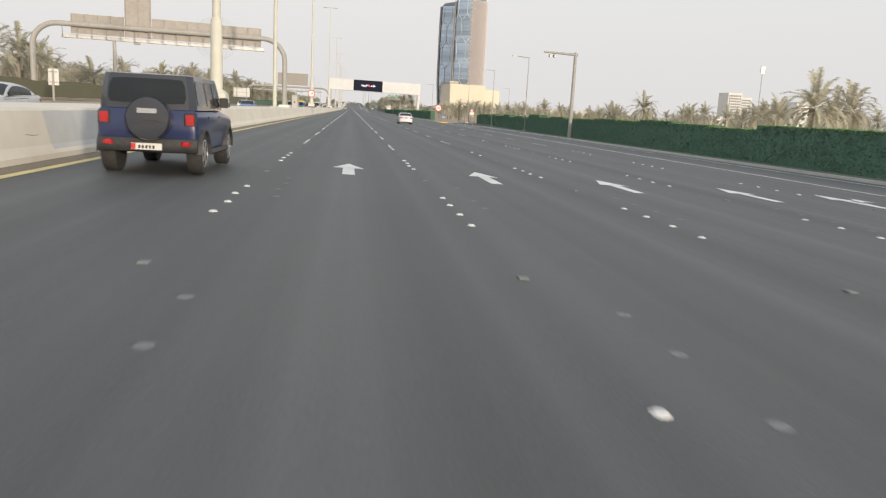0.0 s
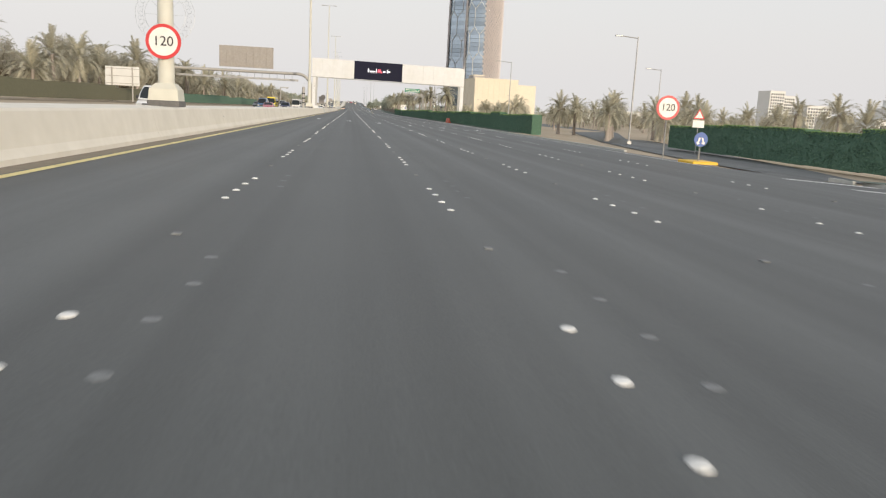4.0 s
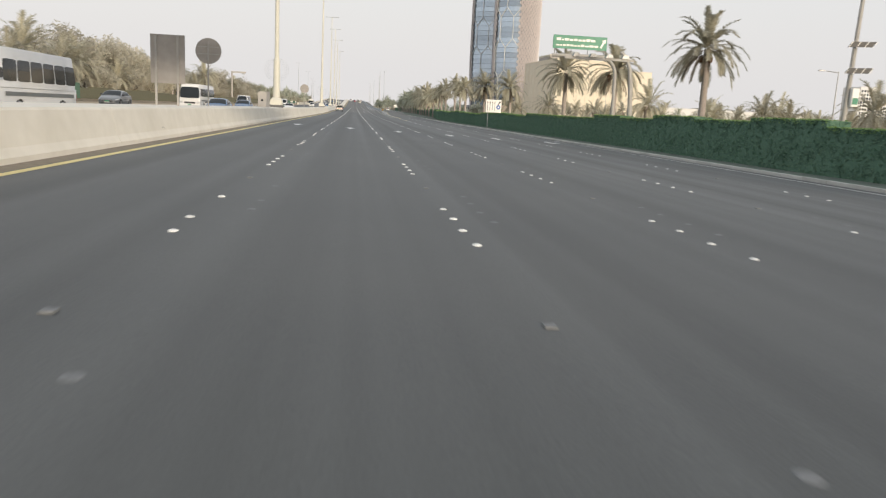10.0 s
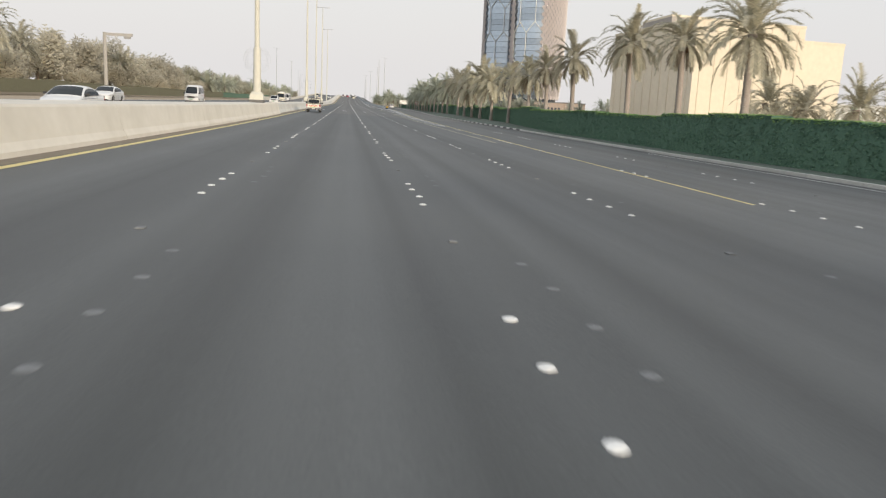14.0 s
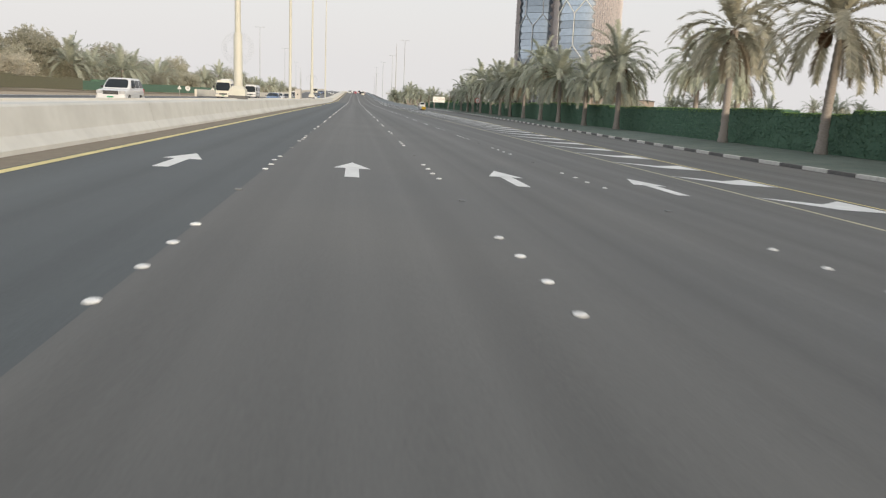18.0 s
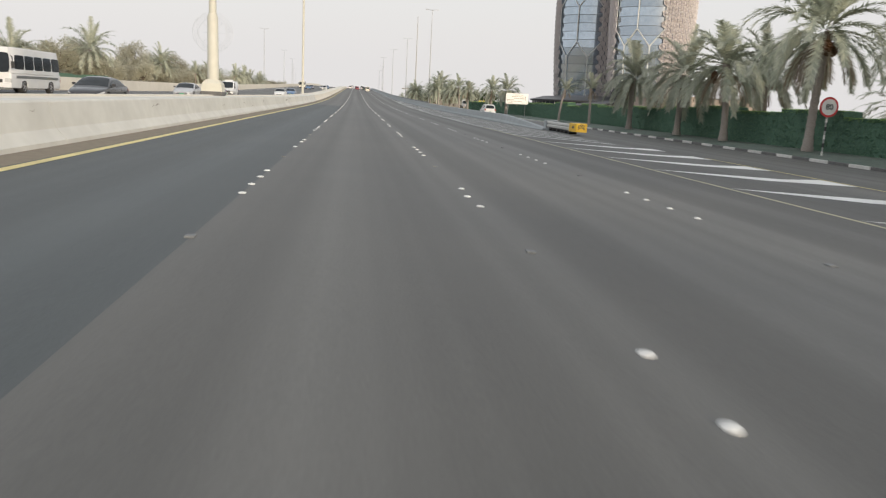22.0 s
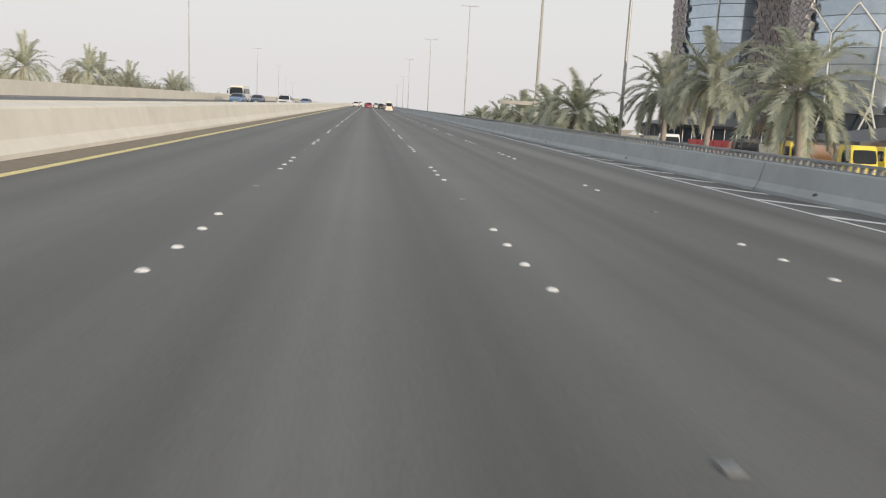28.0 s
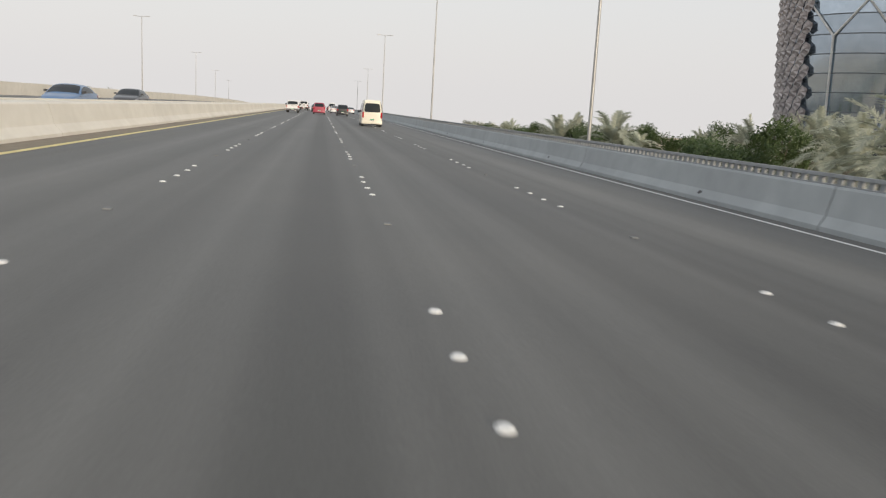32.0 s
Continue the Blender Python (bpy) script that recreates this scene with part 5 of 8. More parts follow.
bent_gantry(77, -34.0, -6.5, 9.2, 0, 1.02, [(-30.2, -24.7, 8.2, 10.4), (-24.6, -21.8, 8.2, 14.0), (-21.7, -14.0, 8.2, 10.5), (-13.9, -9.4, 8.2, 10.4)], "grey bent-pipe gantry with sign boards over the opposite carriageway", skew=0.22)
bent_gantry(236, -35.6, -6.3, 7.7, 0, 1.02, [(-24.6, -13.9, 8.4, 12.6)], "grey bent-pipe gantry with one pale sign board over the opposite carriageway")

# white message gantry over the road
root = thing("message_gantry", "white clad gantry with a dark electronic message screen", "message gantry")
root.location = (0, 257.5, zr(257.5))
for x0, x1, nm in [(-7.6, 2.4, "panel"), (13.8, 28.9, "panel")]:
    n = 4 if x0 < 0 else 6
    for i in range(n):
        a, b = x0 + (x1 - x0) * i / n, x0 + (x1 - x0) * (i + 1) / n
        mb = MB()
        mb.box(a + 0.006, 0, 8.35, b - 0.006, 1.6, 12.6, 0.03)
        part(nm, mb, M_PANEL, root)
mb = MB()
mb.box(2.4, -0.05, 8.45, 13.8, 1.6, 12.6, 0.02)
screen = part("screen", mb, M_SCREEN, root, "dark electronic message screen")
r = random.Random(8)
x = 5.6
while x < 10.8:
    w = r.uniform(0.18, 0.6)
    red = 7.9 < x < 8.9
    mb = MB()
    z = 10.35 + r.uniform(-0.08, 0.08)
    mb.box(x, -0.075, z, x + w, -0.052, z + 0.22)
    if r.random() < 0.6:
        mb.box(x + w * 0.4, -0.075, z + 0.2, x + w * 0.4 + 0.14, -0.052, z + r.uniform(0.45, 0.75))
    if r.random() < 0.5:
        mb.box(x + w * 0.3, -0.075, z - 0.28, x + w * 0.3 + 0.13, -0.052, z - 0.12)
    part("lit_stroke", mb, M_LEDRED if red else M_LED, screen)
    x += w + (0.3 if r.random() < 0.3 else 0.04)
# underside and leg sides get the grey that stands for their shade
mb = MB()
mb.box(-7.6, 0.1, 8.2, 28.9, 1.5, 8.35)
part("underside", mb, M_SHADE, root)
for x0, x1, b in [(-7.3, -6.1, 1.02), (27.6, 28.9, 0.0)]:
    mb = MB()
    mb.box(x0 if b > 0.5 else x0 + 0.45, -0.1, b if b > 0.5 else -0.6, x1 if b < 0.5 else x1 - 0.45, 0.8, 8.2, 0.03)
    leg = part("leg", mb, M_PANEL, root)
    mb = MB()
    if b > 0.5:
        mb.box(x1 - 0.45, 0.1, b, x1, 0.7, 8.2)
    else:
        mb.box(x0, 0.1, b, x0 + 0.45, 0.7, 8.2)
    part("leg_side", mb, M_SHADE, root, "white cladding coloured grey to stand for shade")
    mb = MB()
    mb.box(x0 - 0.5, -0.7, b - 0.02, x1 + 0.4, 1.4, b + 0.55, 0.04)
    part("leg_base", mb, M_PANEL, root)

# cabinets on the median
for y, H, low in ((88.5, 1.92, 0.78), (319, 1.5, 0.86), (565.9, 1.5, 0.75)):
    root = thing("cabinet", "plain grey-beige equipment cabinet on the median", "cabinet", "median cabinets")
    root.location = (-6.12, y, zr(y) + low)
    mb = MB()
    mb.box(-0.38, -1.38, 0, 0.38, 1.38, H, 0.012)
    part("body", mb, M_CABINET, root)
    mb = MB()
    mb.loft([[(q * 0.42, e * 1.43, H + h + (0.05 if q < 0 else 0.0)) for q, e in ((-1, -1), (1, -1), (1, 1), (-1, 1))] for h in (0.004, 0.045)])
    part("lid", mb, M_CABINET, root)
    mb = MB()
    mb.disc((0.0, -1.395, H * 0.52), 0.11, "y", 16, 0.015)
    part("badge", mb, M_BLACK, root, "dark round badge")
    for q in (-0.69, 0.69):
        mb = MB()
        mb.box(0.38, q - 0.62, 0.1, 0.392, q + 0.62, H - 0.1)
        door = part("door", mb, M_CABINET, root)
        mb = MB()
        mb.box(0.392, q - 0.06, H * 0.52, 0.405, q + 0.06, H * 0.52 + 0.06)
        part("vent", mb, M_BLACK, door)
# banded camera drum
root = thing("camera_drum", "grey round camera column with black bands", "camera column")
root.location = (-6.1, 212.5, zr(212.5) + 1.02)
for i in range(7):
    mb = MB()
    z0, z1 = [(0, 0.75), (0.75, 0.95), (0.95, 1.5), (1.5, 1.72), (1.72, 2.3), (2.3, 2.48), (2.48, 3.5)][i]
    mb.tube([(0, 0, z0), (0, 0, z1)], 0.27 if i % 2 else 0.25, 16)
    part("band" if i % 2 else "drum", mb, M_BLACK if i % 2 else M_PIPE, root, smooth=True)
# backs of signs on the median
root = thing("road_sign", "grey back of a rectangular sign on two posts", "road sign")
root.location = (-6.3, 288, zr(288) + 1.02)
mb = MB()
mb.box(-0.75, 0.05, 1.0, 0.75, 0.1, 3.15)
part("board", mb, M_SIGNBACK, root)
for x in (-0.55, 0.4):
    mb = MB()
    mb.box(x, -0.02, 0, x + 0.09, 0.05, 3.1)
    part("post", mb, M_PIPE, root)
for y in (370, 296):
    root = thing("road_sign", "grey back of a round sign on a thin post", "road sign")
    root.location = (-6.2, y, zr(y) + 1.02)
    mb = MB()
    mb.disc((0, 0.05, 3.1), 0.72, "y", 28, 0.03)
    part("disc", mb, M_SIGNBACK, root)
    for z in (2.9, 3.3):
        mb = MB()
        mb.box(-0.6, 0.01, z, 0.6, 0.05, z + 0.06)
        part("stiffener", mb, M_PIPE, root)
    mb = MB()
    mb.tube([(0, 0, 0), (0, 0, 3.6)], 0.045, 8)
    part("post", mb, M_PIPE, root)


def round_sign(x, y, zc, r, text, label, post_stripe=False, z=None):
    root = thing("speed_limit_sign", label, "road sign")
    root.location = (x, y, zg(y) if z is None else z)
    mb = MB()
    mb.tube([(0, 0.05, 0), (0, 0.05, zc + r * 0.8)], 0.045, 8)
    part("post", mb, M_STEEL, root)
    if post_stripe:
        for k in range(5):
            mb = MB()
            mb.tube([(0, 0.05, 0.3 + k * 0.45), (0, 0.05, 0.52 + k * 0.45)], 0.055, 8)
            part("stripe", mb, M_BLACK if k % 2 else M_SIGNW, root)
    mb = MB()
    mb.disc((0, -0.03, zc), r, "y", 32, 0.03)
    s = part("rim", mb, M_SIGNR, root, "red rim")
    mb = MB()
    mb.disc((0, -0.043, zc), r * 0.80, "y", 32, 0.012)
    part("face", mb, M_SIGNW, s)
    words(text, r * 0.82, M_BLACK, (0, -0.06, zc), s)
    return root


round_sign(20.6, 133.7, 3.05, 0.72, "120", "round speed limit sign, red rim on white, on a steel post")
round_sign(27.4, 605.5, 2.95, 0.55, "80", "round speed limit sign on a black and white striped post", True)
round_sign(29.4, 89, 2.4, 0.35, "", "small round sign with a red rim beside a lamp")
# blue arrow sign on a yellow block
root = thing("keep_sides_sign", "small round blue arrow sign on a yellow island nose", "road sign")
root.location = (21.4, 131, zr(131))
mb = MB()
mb.tube([(0, 0.05, 0), (0, 0.05, 1.5)], 0.04, 8)
part("post", mb, M_STEEL, root)
mb = MB()
mb.disc((0, -0.02, 1.35), 0.40, "y", 28, 0.03)
part("disc", mb, M_SIGNB, root)
for s in (-1, 1):
    mb = MB()
    mb.prism([(s * 0.02, 1.45), (s * 0.12, 1.45), (s * 0.2, 1.2), (s * 0.27, 1.22), (s * 0.19, 1.05), (s * 0.04, 1.15), (s * 0.12, 1.17)], "y", -0.035, -0.022)
    part("arrow", mb, M_SIGNW, root)
mb = MB()
mb.box(-0.7, -0.8, 0, 0.8, 1.2, 0.16, 0.04)
part("island_nose", mb, M_YEL, root, "yellow painted kerb nose")
# triangle warning sign far on the side road
root = thing("warning_sign", "white plate and triangular warning sign on a post", "road sign")
root.location = (30.6, 148, zr(148))
mb = MB()
mb.tube([(0, 0.05, 0), (0, 0.05, 3.6)], 0.04, 8)
part("post", mb, M_STEEL, root)
mb = MB()
mb.prism([(-0.5, 2.9), (0.5, 2.9), (0, 3.75)], "y", -0.02, 0.01)
part("triangle", mb, M_SIGNR, root)
mb = MB()
mb.prism([(-0.34, 3.0), (0.34, 3.0), (0, 3.55)], "y", -0.032, -0.021)
part("face", mb, M_SIGNW, root)
mb = MB()
mb.box(-0.5, -0.02, 2.2, 0.5, 0.01, 2.8)
part("plate", mb, M_SIGNW, root)
# green direction sign on a bent post
root = thing("street_sign", "green direction sign with white lettering on a bent grey post", "road sign")
root.location = (0, 313.5, zr(313.5))
mb = MB()
pts = [(25.2, 0, 0), (25.1, 0, 6.2)] + [(25.1 - 1.6 * (1 - math.cos(a)), 0, 6.2 + 1.6 * math.sin(a)) for a in [math.pi / 2 * s / 6 for s in range(1, 7)]] + [(19.2, 0, 7.7)]
mb.tube(pts, 0.15, 12)
part("post", mb, M_PIPE, root, smooth=True)
mb = MB()
mb.box(19.2, -0.1, 8.3, 24.1, -0.02, 9.45, 0.02)
board = part("board", mb, M_SIGNG, root)
r = random.Random(2)
for z, n, h in ((8.98, 9, 0.2), (8.52, 12, 0.16)):
    x = 19.5
    for i in range(n):
        w = r.uniform(0.16, 0.42)
        mb = MB()
        mb.box(x, -0.112, z, min(x + w, 23.3), -0.1, z + h * r.uniform(0.7, 1.2))
        part("letter_bar", mb, M_SIGNW, board)
        x += w + 0.07
        if x > 23.1:
            break
mb = MB()
mb.prism([(23.45, 8.55), (23.6, 8.45), (23.85, 8.95), (23.95, 8.85), (23.98, 9.25), (23.6, 9.15), (23.72, 9.05)], "y", -0.112, -0.1)
part("arrow", mb, M_SIGNW, board)
for x in (19.4, 20.9, 22.4, 23.9):
    mb = MB()
    mb.tube([(x, 0, 7.7), (x, 0, 9.4)], 0.04, 6)
    part("support", mb, M_STEEL, root)
# bent arm with cameras beside it
root = thing("camera_gantry", "grey bent pole with a beam of cameras over the verge", "camera gantry")
root.location = (0, 309.5, zr(309.5))
mb = MB()
mb.tube([(25.4, 0.4, 0), (25.1, 0.4, 5.2), (24.9, 0.4, 6.6), (24.5, 0.4, 7.6), (24.0, 0.4, 7.9)], [0.2, 0.19, 0.17, 0.15, 0.12], 12)
part("pole", mb, M_PIPE, root, smooth=True)
mb = MB()
mb.box(19.2, 0.25, 7.15, 25.2, 0.5, 7.35, 0.02)
part("beam", mb, M_PIPE, root)
for x in (20.2, 21.6, 23.0, 24.4):
    mb = MB()
    mb.prism([(x - 0.35, 7.35), (x + 0.35, 7.35), (x + 0.18, 7.65), (x - 0.18, 7.65)], "y", 0.1, 0.6)
    part("camera_box", mb, M_STEEL, root)
# white lane board
root = thing("lane_board", "white board with black lane lines and blue disc on post", "road sign")
root.location = (21.9, 350, zr(350))
mb = MB()
mb.tube([(-0.75, 0.06, 0), (-0.75, 0.06, 4.2)], 0.05, 8)
part("post", mb, M_STEEL, root)
mb = MB()
mb.box(-1.1, -0.03, 2.5, 1.15, 0.01, 4.3, 0.01)
board = part("board", mb, M_SIGNW, root)
for x in (-0.85, -0.5, -0.15, 0.2):
    mb = MB()
    mb.prism([(x - 0.03, 2.75), (x + 0.03, 2.75), (x + 0.03, 3.85), (x + 0.08, 3.85), (x, 4.1), (x - 0.08, 3.85), (x - 0.03, 3.85)], "y", -0.042, -0.03)
    part("lane_arrow", mb, M_BLACK, board)
mb = MB()
mb.disc((0.72, -0.042, 3.25), 0.3, "y", 24, 0.012)
part("blue_disc", mb, M_SIGNB, board)
mb = MB()
mb.box(0.62, -0.055, 3.15, 0.82, -0.043, 3.35)
part("symbol", mb, M_SIGNW, board)
mb = MB()
mb.prism([(0.6, 3.6), (0.66, 3.55), (0.95, 3.9), (1.02, 3.83), (1.02, 4.1), (0.76, 4.05), (0.84, 3.98)], "y", -0.042, -0.03)
part("bend_arrow", mb, M_BLACK, board)
# cream information board by the ramp
root = thing("information_board", "cream information board with lines of faint brown lettering on two posts", "road sign")
root.location = (29.25, 684.5, -0.05)
for x in (-1.5, 1.5):
    mb = MB()
    mb.tube([(x, 0.06, 0), (x, 0.06, 4.0)], 0.06, 8)
    part("post", mb, M_STEEL, root)
mb = MB()
mb.box(-1.95, -0.03, 2.3, 1.95, 0.02, 4.1, 0.01)
board = part("board", mb, M_SIGNW, root)
r = random.Random(12)
for z, a, b in ((3.8, -0.4, 1.0), (3.5, -0.9, 1.3), (3.2, -0.5, 1.3), (2.95, -1.7, -0.6), (2.72, -1.7, 0.9), (2.5, -1.7, -0.8)):
    x = a
    while x < b:
        w = r.uniform(0.12, 0.3)
        mb = MB()
        mb.box(x, -0.042, z, min(x + w, b), -0.03, z + 0.09)
        part("letter_bar", mb, M_LETTER, board)
        x += w + 0.06
mb = MB()
mb.prism([(1.45, 2.9), (1.52, 2.9), (1.52, 3.4), (1.62, 3.4), (1.49, 3.65), (1.36, 3.4), (1.45, 3.4)], "y", -0.042, -0.03)
part("arrow", mb, M_LETTER, board)

# crash cushion at the gore
root = thing("crash_cushion", "steel crash cushion with a yellow nose and chevrons at the gore", "crash cushion")
root.matrix_basis = Matrix.Translation((17.35, 617.3, 0)) @ Matrix.Rotation(radians(-1.5), 4, "Z")
for i in range(6):
    for s in (-1, 1):
        rings = []
        for q in range(9):
            zz = 0.28 + 0.06 * q
            o = 0.34 + (0.05 if q % 4 in (1, 2, 3) else 0.0)
            rings.append([(s * o, 1.1 + i * 1.25, zz), (s * (o + 0.02), 1.1 + i * 1.25, zz), (s * (o + 0.02), 2.33 + i * 1.25, zz), (s * o, 2.33 + i * 1.25, zz)])
        mb = MB()
        mb.loft(rings)
        part("corrugated_panel", mb, M_GUARD, root)
    mb = MB()
    mb.disc((-0.3, 1.7 + i * 1.25, 0.16), 0.15, "x", 14, 0.6)
    part("roller", mb, M_BLACK, root)
mb = MB()
mb.box(-0.42, -0.7, 0.25, 0.42, 1.1, 0.85, 0.03)
nose = part("nose", mb, M_YEL, root, "yellow plastic nose")
for k in range(3):
    mb = MB()
    z = 0.42 + 0.1 * k
    mb.prism([(-0.25, z), (0, z + 0.14), (0.25, z), (0.25, z + 0.05), (0, z + 0.19), (-0.25, z + 0.05)], "y", -0.712, -0.702)
    part("chevron", mb, M_BLACK, nose)
mb = MB()
mb.prism([(-0.35, 0.52), (0.1, 0.48), (0.35, 0.56), (0.2, 0.62), (-0.3, 0.64)], "x", -0.432, -0.422)
part("side_mark", mb, M_BLACK, nose)
mb = MB()
mb.box(-0.5, 8.4, 0, 0.5, 9.2, 0.82, 0.04)
part("end_block", mb, M_PARA, root)
# orange water-filled barriers before the hedge
for x, y, L in [(22.2, 232.0, 2.9), (22.2, 234.6, 2.9)]:
    root = thing("water_barrier", "faded orange plastic road barrier before the hedge", "barrier", "orange barriers")
    root.matrix_basis = Matrix.Translation((x, y, zr(y) + 0.12)) @ Matrix.Rotation(radians(-4), 4, "Z")
    mb = MB()
    mb.loft([[(s * w, yy, z) for s, w, z in ((-1, 0.28, 0), (1, 0.28, 0), (1, 0.26, 0.3), (1, 0.12, 0.42), (1, 0.1, 0.95), (-1, 0.1, 0.95), (-1, 0.12, 0.42), (-1, 0.26, 0.3))] for yy in (0, L)])
    part("body", mb, M_ORANGE, root)
    mb = MB()
    mb.box(-0.05, L, 0.2, 0.05, L + 0.08, 0.8)
    part("hinge", mb, M_ORANGE, root)
# camera gate beside the overpass with a sign seen from behind
root = thing("sign_gantry", "grey steel post with a box arm beside the overpass", "sign gantry")
root.location = (22.4, 807.9, 0)
mb = MB()
mb.tube([(0, 0, 0), (0, 0, 6), (0, 0, 6.3), (0, 0, 30)], [0.32, 0.30, 0.20, 0.09], 14)
part("post", mb, M_PIPE, root, smooth=True)
mb = MB()
mb.box(-4.7, -0.25, 5.15, -0.2, 0.25, 5.6, 0.03)
part("arm", mb, M_PIPE, root)
mb = MB()
mb.box(-0.38, -0.38, 5.05, 0.38, 0.38, 5.7, 0.05)
part("collar", mb, M_PIPE, root)
# scrapes on the median barrier and parapet: dark rubber marks
r = random.Random(31)


def taper(k):
    return 0.15 + 0.85 * math.sin(math.pi * k / 8)


for i in range(26):
    y = r.choice((r.uniform(500, 760), r.uniform(0, 430), r.uniform(540, 660)))
    z0, ln = r.uniform(0.35, 0.75), r.uniform(0.12, 0.7)
    if i == 0:
        y, z0, ln = 561.0, 0.5, 2.4
    base = NEAR if y < 432 else NEAR2
    mb = MB()
    pts = [(y + ln * k / 8, z0 + 0.05 * math.sin(k * 0.5 + i) * (k / 8)) for k in range(9)]
    w = r.uniform(0.015, 0.05)

    def face_x(z):
        a, b = (base[3], base[4])
        return a[0] + (b[0] - a[0]) * (z - a[1]) / (b[1] - a[1]) + 0.004
    n0 = 0
    for k, (yy, z) in enumerate(pts):
        mb.v += [(face_x(z), yy, zr(yy) + z), (face_x(z + w * taper(k)), yy, zr(yy) + z + w * taper(k))]
    mb.f = [(2 * k, 2 * k + 1, 2 * k + 3, 2 * k + 2) for k in range(8)]
    tagged(part("scrape", mb, M_SCRAPE, None, fix=False), "dark rubber scrape on the concrete barrier", "scrape", "scrapes on the barrier", "structure")


# the long scrapes beside the new lane
for y, z0, ln, w in ((637.5, 0.56, 2.1, 0.13), (641.8, 0.72, 1.1, 0.10), (622.0, 0.6, 0.7, 0.06)):
    mb = MB()
    for k in range(13):
        yy, c = y + ln * k / 12, z0 + 0.10 * k / 12 + 0.02 * math.sin(k * 1.7)
        hw = w / 2 * math.sin(math.pi * (k + 0.3) / 12.6) ** 0.7
        for z in (c - hw, c + hw):
            a, b = NEAR2[3], NEAR2[4]
            mb.v.append((a[0] + (b[0] - a[0]) * (z - a[1]) / (b[1] - a[1]) + 0.004, yy, zr(yy) + z))
    mb.f = [(2 * k, 2 * k + 1, 2 * k + 3, 2 * k + 2) for k in range(12)]
    tagged(part("scrape", mb, M_SCRAPE, None, fix=False), "long dark rubber scrape on the concrete barrier", "scrape", "scrapes on the barrier", "structure")
# repainted patches on the barrier
for y0, y1 in ((5.9, 9.4), (102.0, 108.0), (262.0, 266.0)):
    mb = MB()
    for k in range(7):
        yy = y0 + (y1 - y0) * k / 6
        wob = 0.03 * math.sin(k * 2.1 + y0)
        mb.v += [(-4.42 - 0.1 * 0.45 + 0.006, yy, zr(yy) + 0.20), (-4.52 + 0.006, yy, zr(yy) + 0.30), (-4.63 + 0.006, yy + wob, zr(yy) + 0.86), (-4.66 + 0.008, yy + wob, zr(yy) + 1.0 + wob * 0.3)]
    mb.f = [(4 * k + j, 4 * k + j + 1, 4 * k + j + 5, 4 * k + j + 4) for k in range(6) for j in range(3)]
    tagged(part("paint_patch", mb, M_PATCH, None, fix=False), "blue-grey repainted patch on the cream barrier", "paint patch", "repainted patches", "structure")
# dark drain slots in the parapet
for y in [698 + 11.4 * i for i in range(34)]:
    mb, c = MB(), []
    for k in range(12):
        a = 2 * math.pi * k / 12
        z = 0.215 + 0.045 * math.sin(a)
        c.append((PAR_X(y) + 0.13 * (z - 0.10) / 0.20, y + 0.085 * math.cos(a), zr(y) + z))
    mb.loft([[(p[0] + 0.02, p[1], p[2]) for p in c], [(p[0] - 0.006, p[1], p[2]) for p in c]])
    tagged(part("drain_slot", mb, M_BLACK, None), "dark oval drain slot low in the parapet", "drain", "drain slots of the parapet", "structure")
# sign boards across the road, seen from behind
for x, y, w, z0, z1, lab in ((-31.2, 200, 4.8, 2.3, 5.0, "pale back of a large sign board on two posts"), (-27.5, 62, 1.0, 1.5, 3.1, "pale back of a narrow upright sign plate")):
    root = thing("road_sign", lab, "road sign")
    root.location = (x, y, zr(y))
    mb = MB()
    mb.box(-w / 2, -0.03, z0, w / 2, 0.03, z1, 0.01)
    part("board", mb, M_BLDW, root)
    for q in ((-0.3, 0.3) if w > 2 else (0.0,)):
        mb = MB()
        mb.box(q * w - 0.09, -0.16, 0, q * w + 0.09, -0.03, z1 - 0.1)
        part("post", mb, M_PIPE, root)
    for q in range(3 if w > 2 else 2):
        mb = MB()
        zz = z0 + 0.3 + q * (z1 - z0 - 0.6) / (2 if w > 2 else 1)
        mb.box(-w / 2 + 0.1, -0.07, zz - 0.04, w / 2 - 0.1, -0.03, zz + 0.04)
        part("stiffener", mb, M_PIPE, root)


# small signs across the road, seen from behind
for x, y, shape in ((-28.9, 592, 3), (-28.9, 598, 24), (-28.9, 620, 4)):
    root = thing("road_sign", "pale back of a small road sign on a thin post", "road sign", "sign backs across the road")
    root.location = (x, y, zr(y) - 1.2)
    mb = MB()
    mb.tube([(0, 0.05, 0), (0, 0.05, 2.7)], 0.045, 8)
    part("post", mb, M_STEEL, root)
    mb = MB()
    mb.prism([(0.46 * math.cos(math.pi / 2 + 2 * math.pi * k / shape), 2.35 + 0.46 * math.sin(math.pi / 2 + 2 * math.pi * k / shape)) for k in range(shape)], "y", -0.02, 0.0)
    part("plate", mb, M_BLDW, root)
    mb = MB()
    mb.box(-0.2, -0.035, 2.30, 0.2, -0.02, 2.36)
    part("stiffener", mb, M_PIPE, root)


# ---- vehicles ----
def paint(name, c, metal=0.0, rough=0.32):
    return mat(name, c, tuple(v * 0.93 for v in c), rough, metal, scale=1.5, c3=tuple(v * 0.8 + 0.03 for v in c), scale3=0.9, amount3=0.25, coat=0.6)


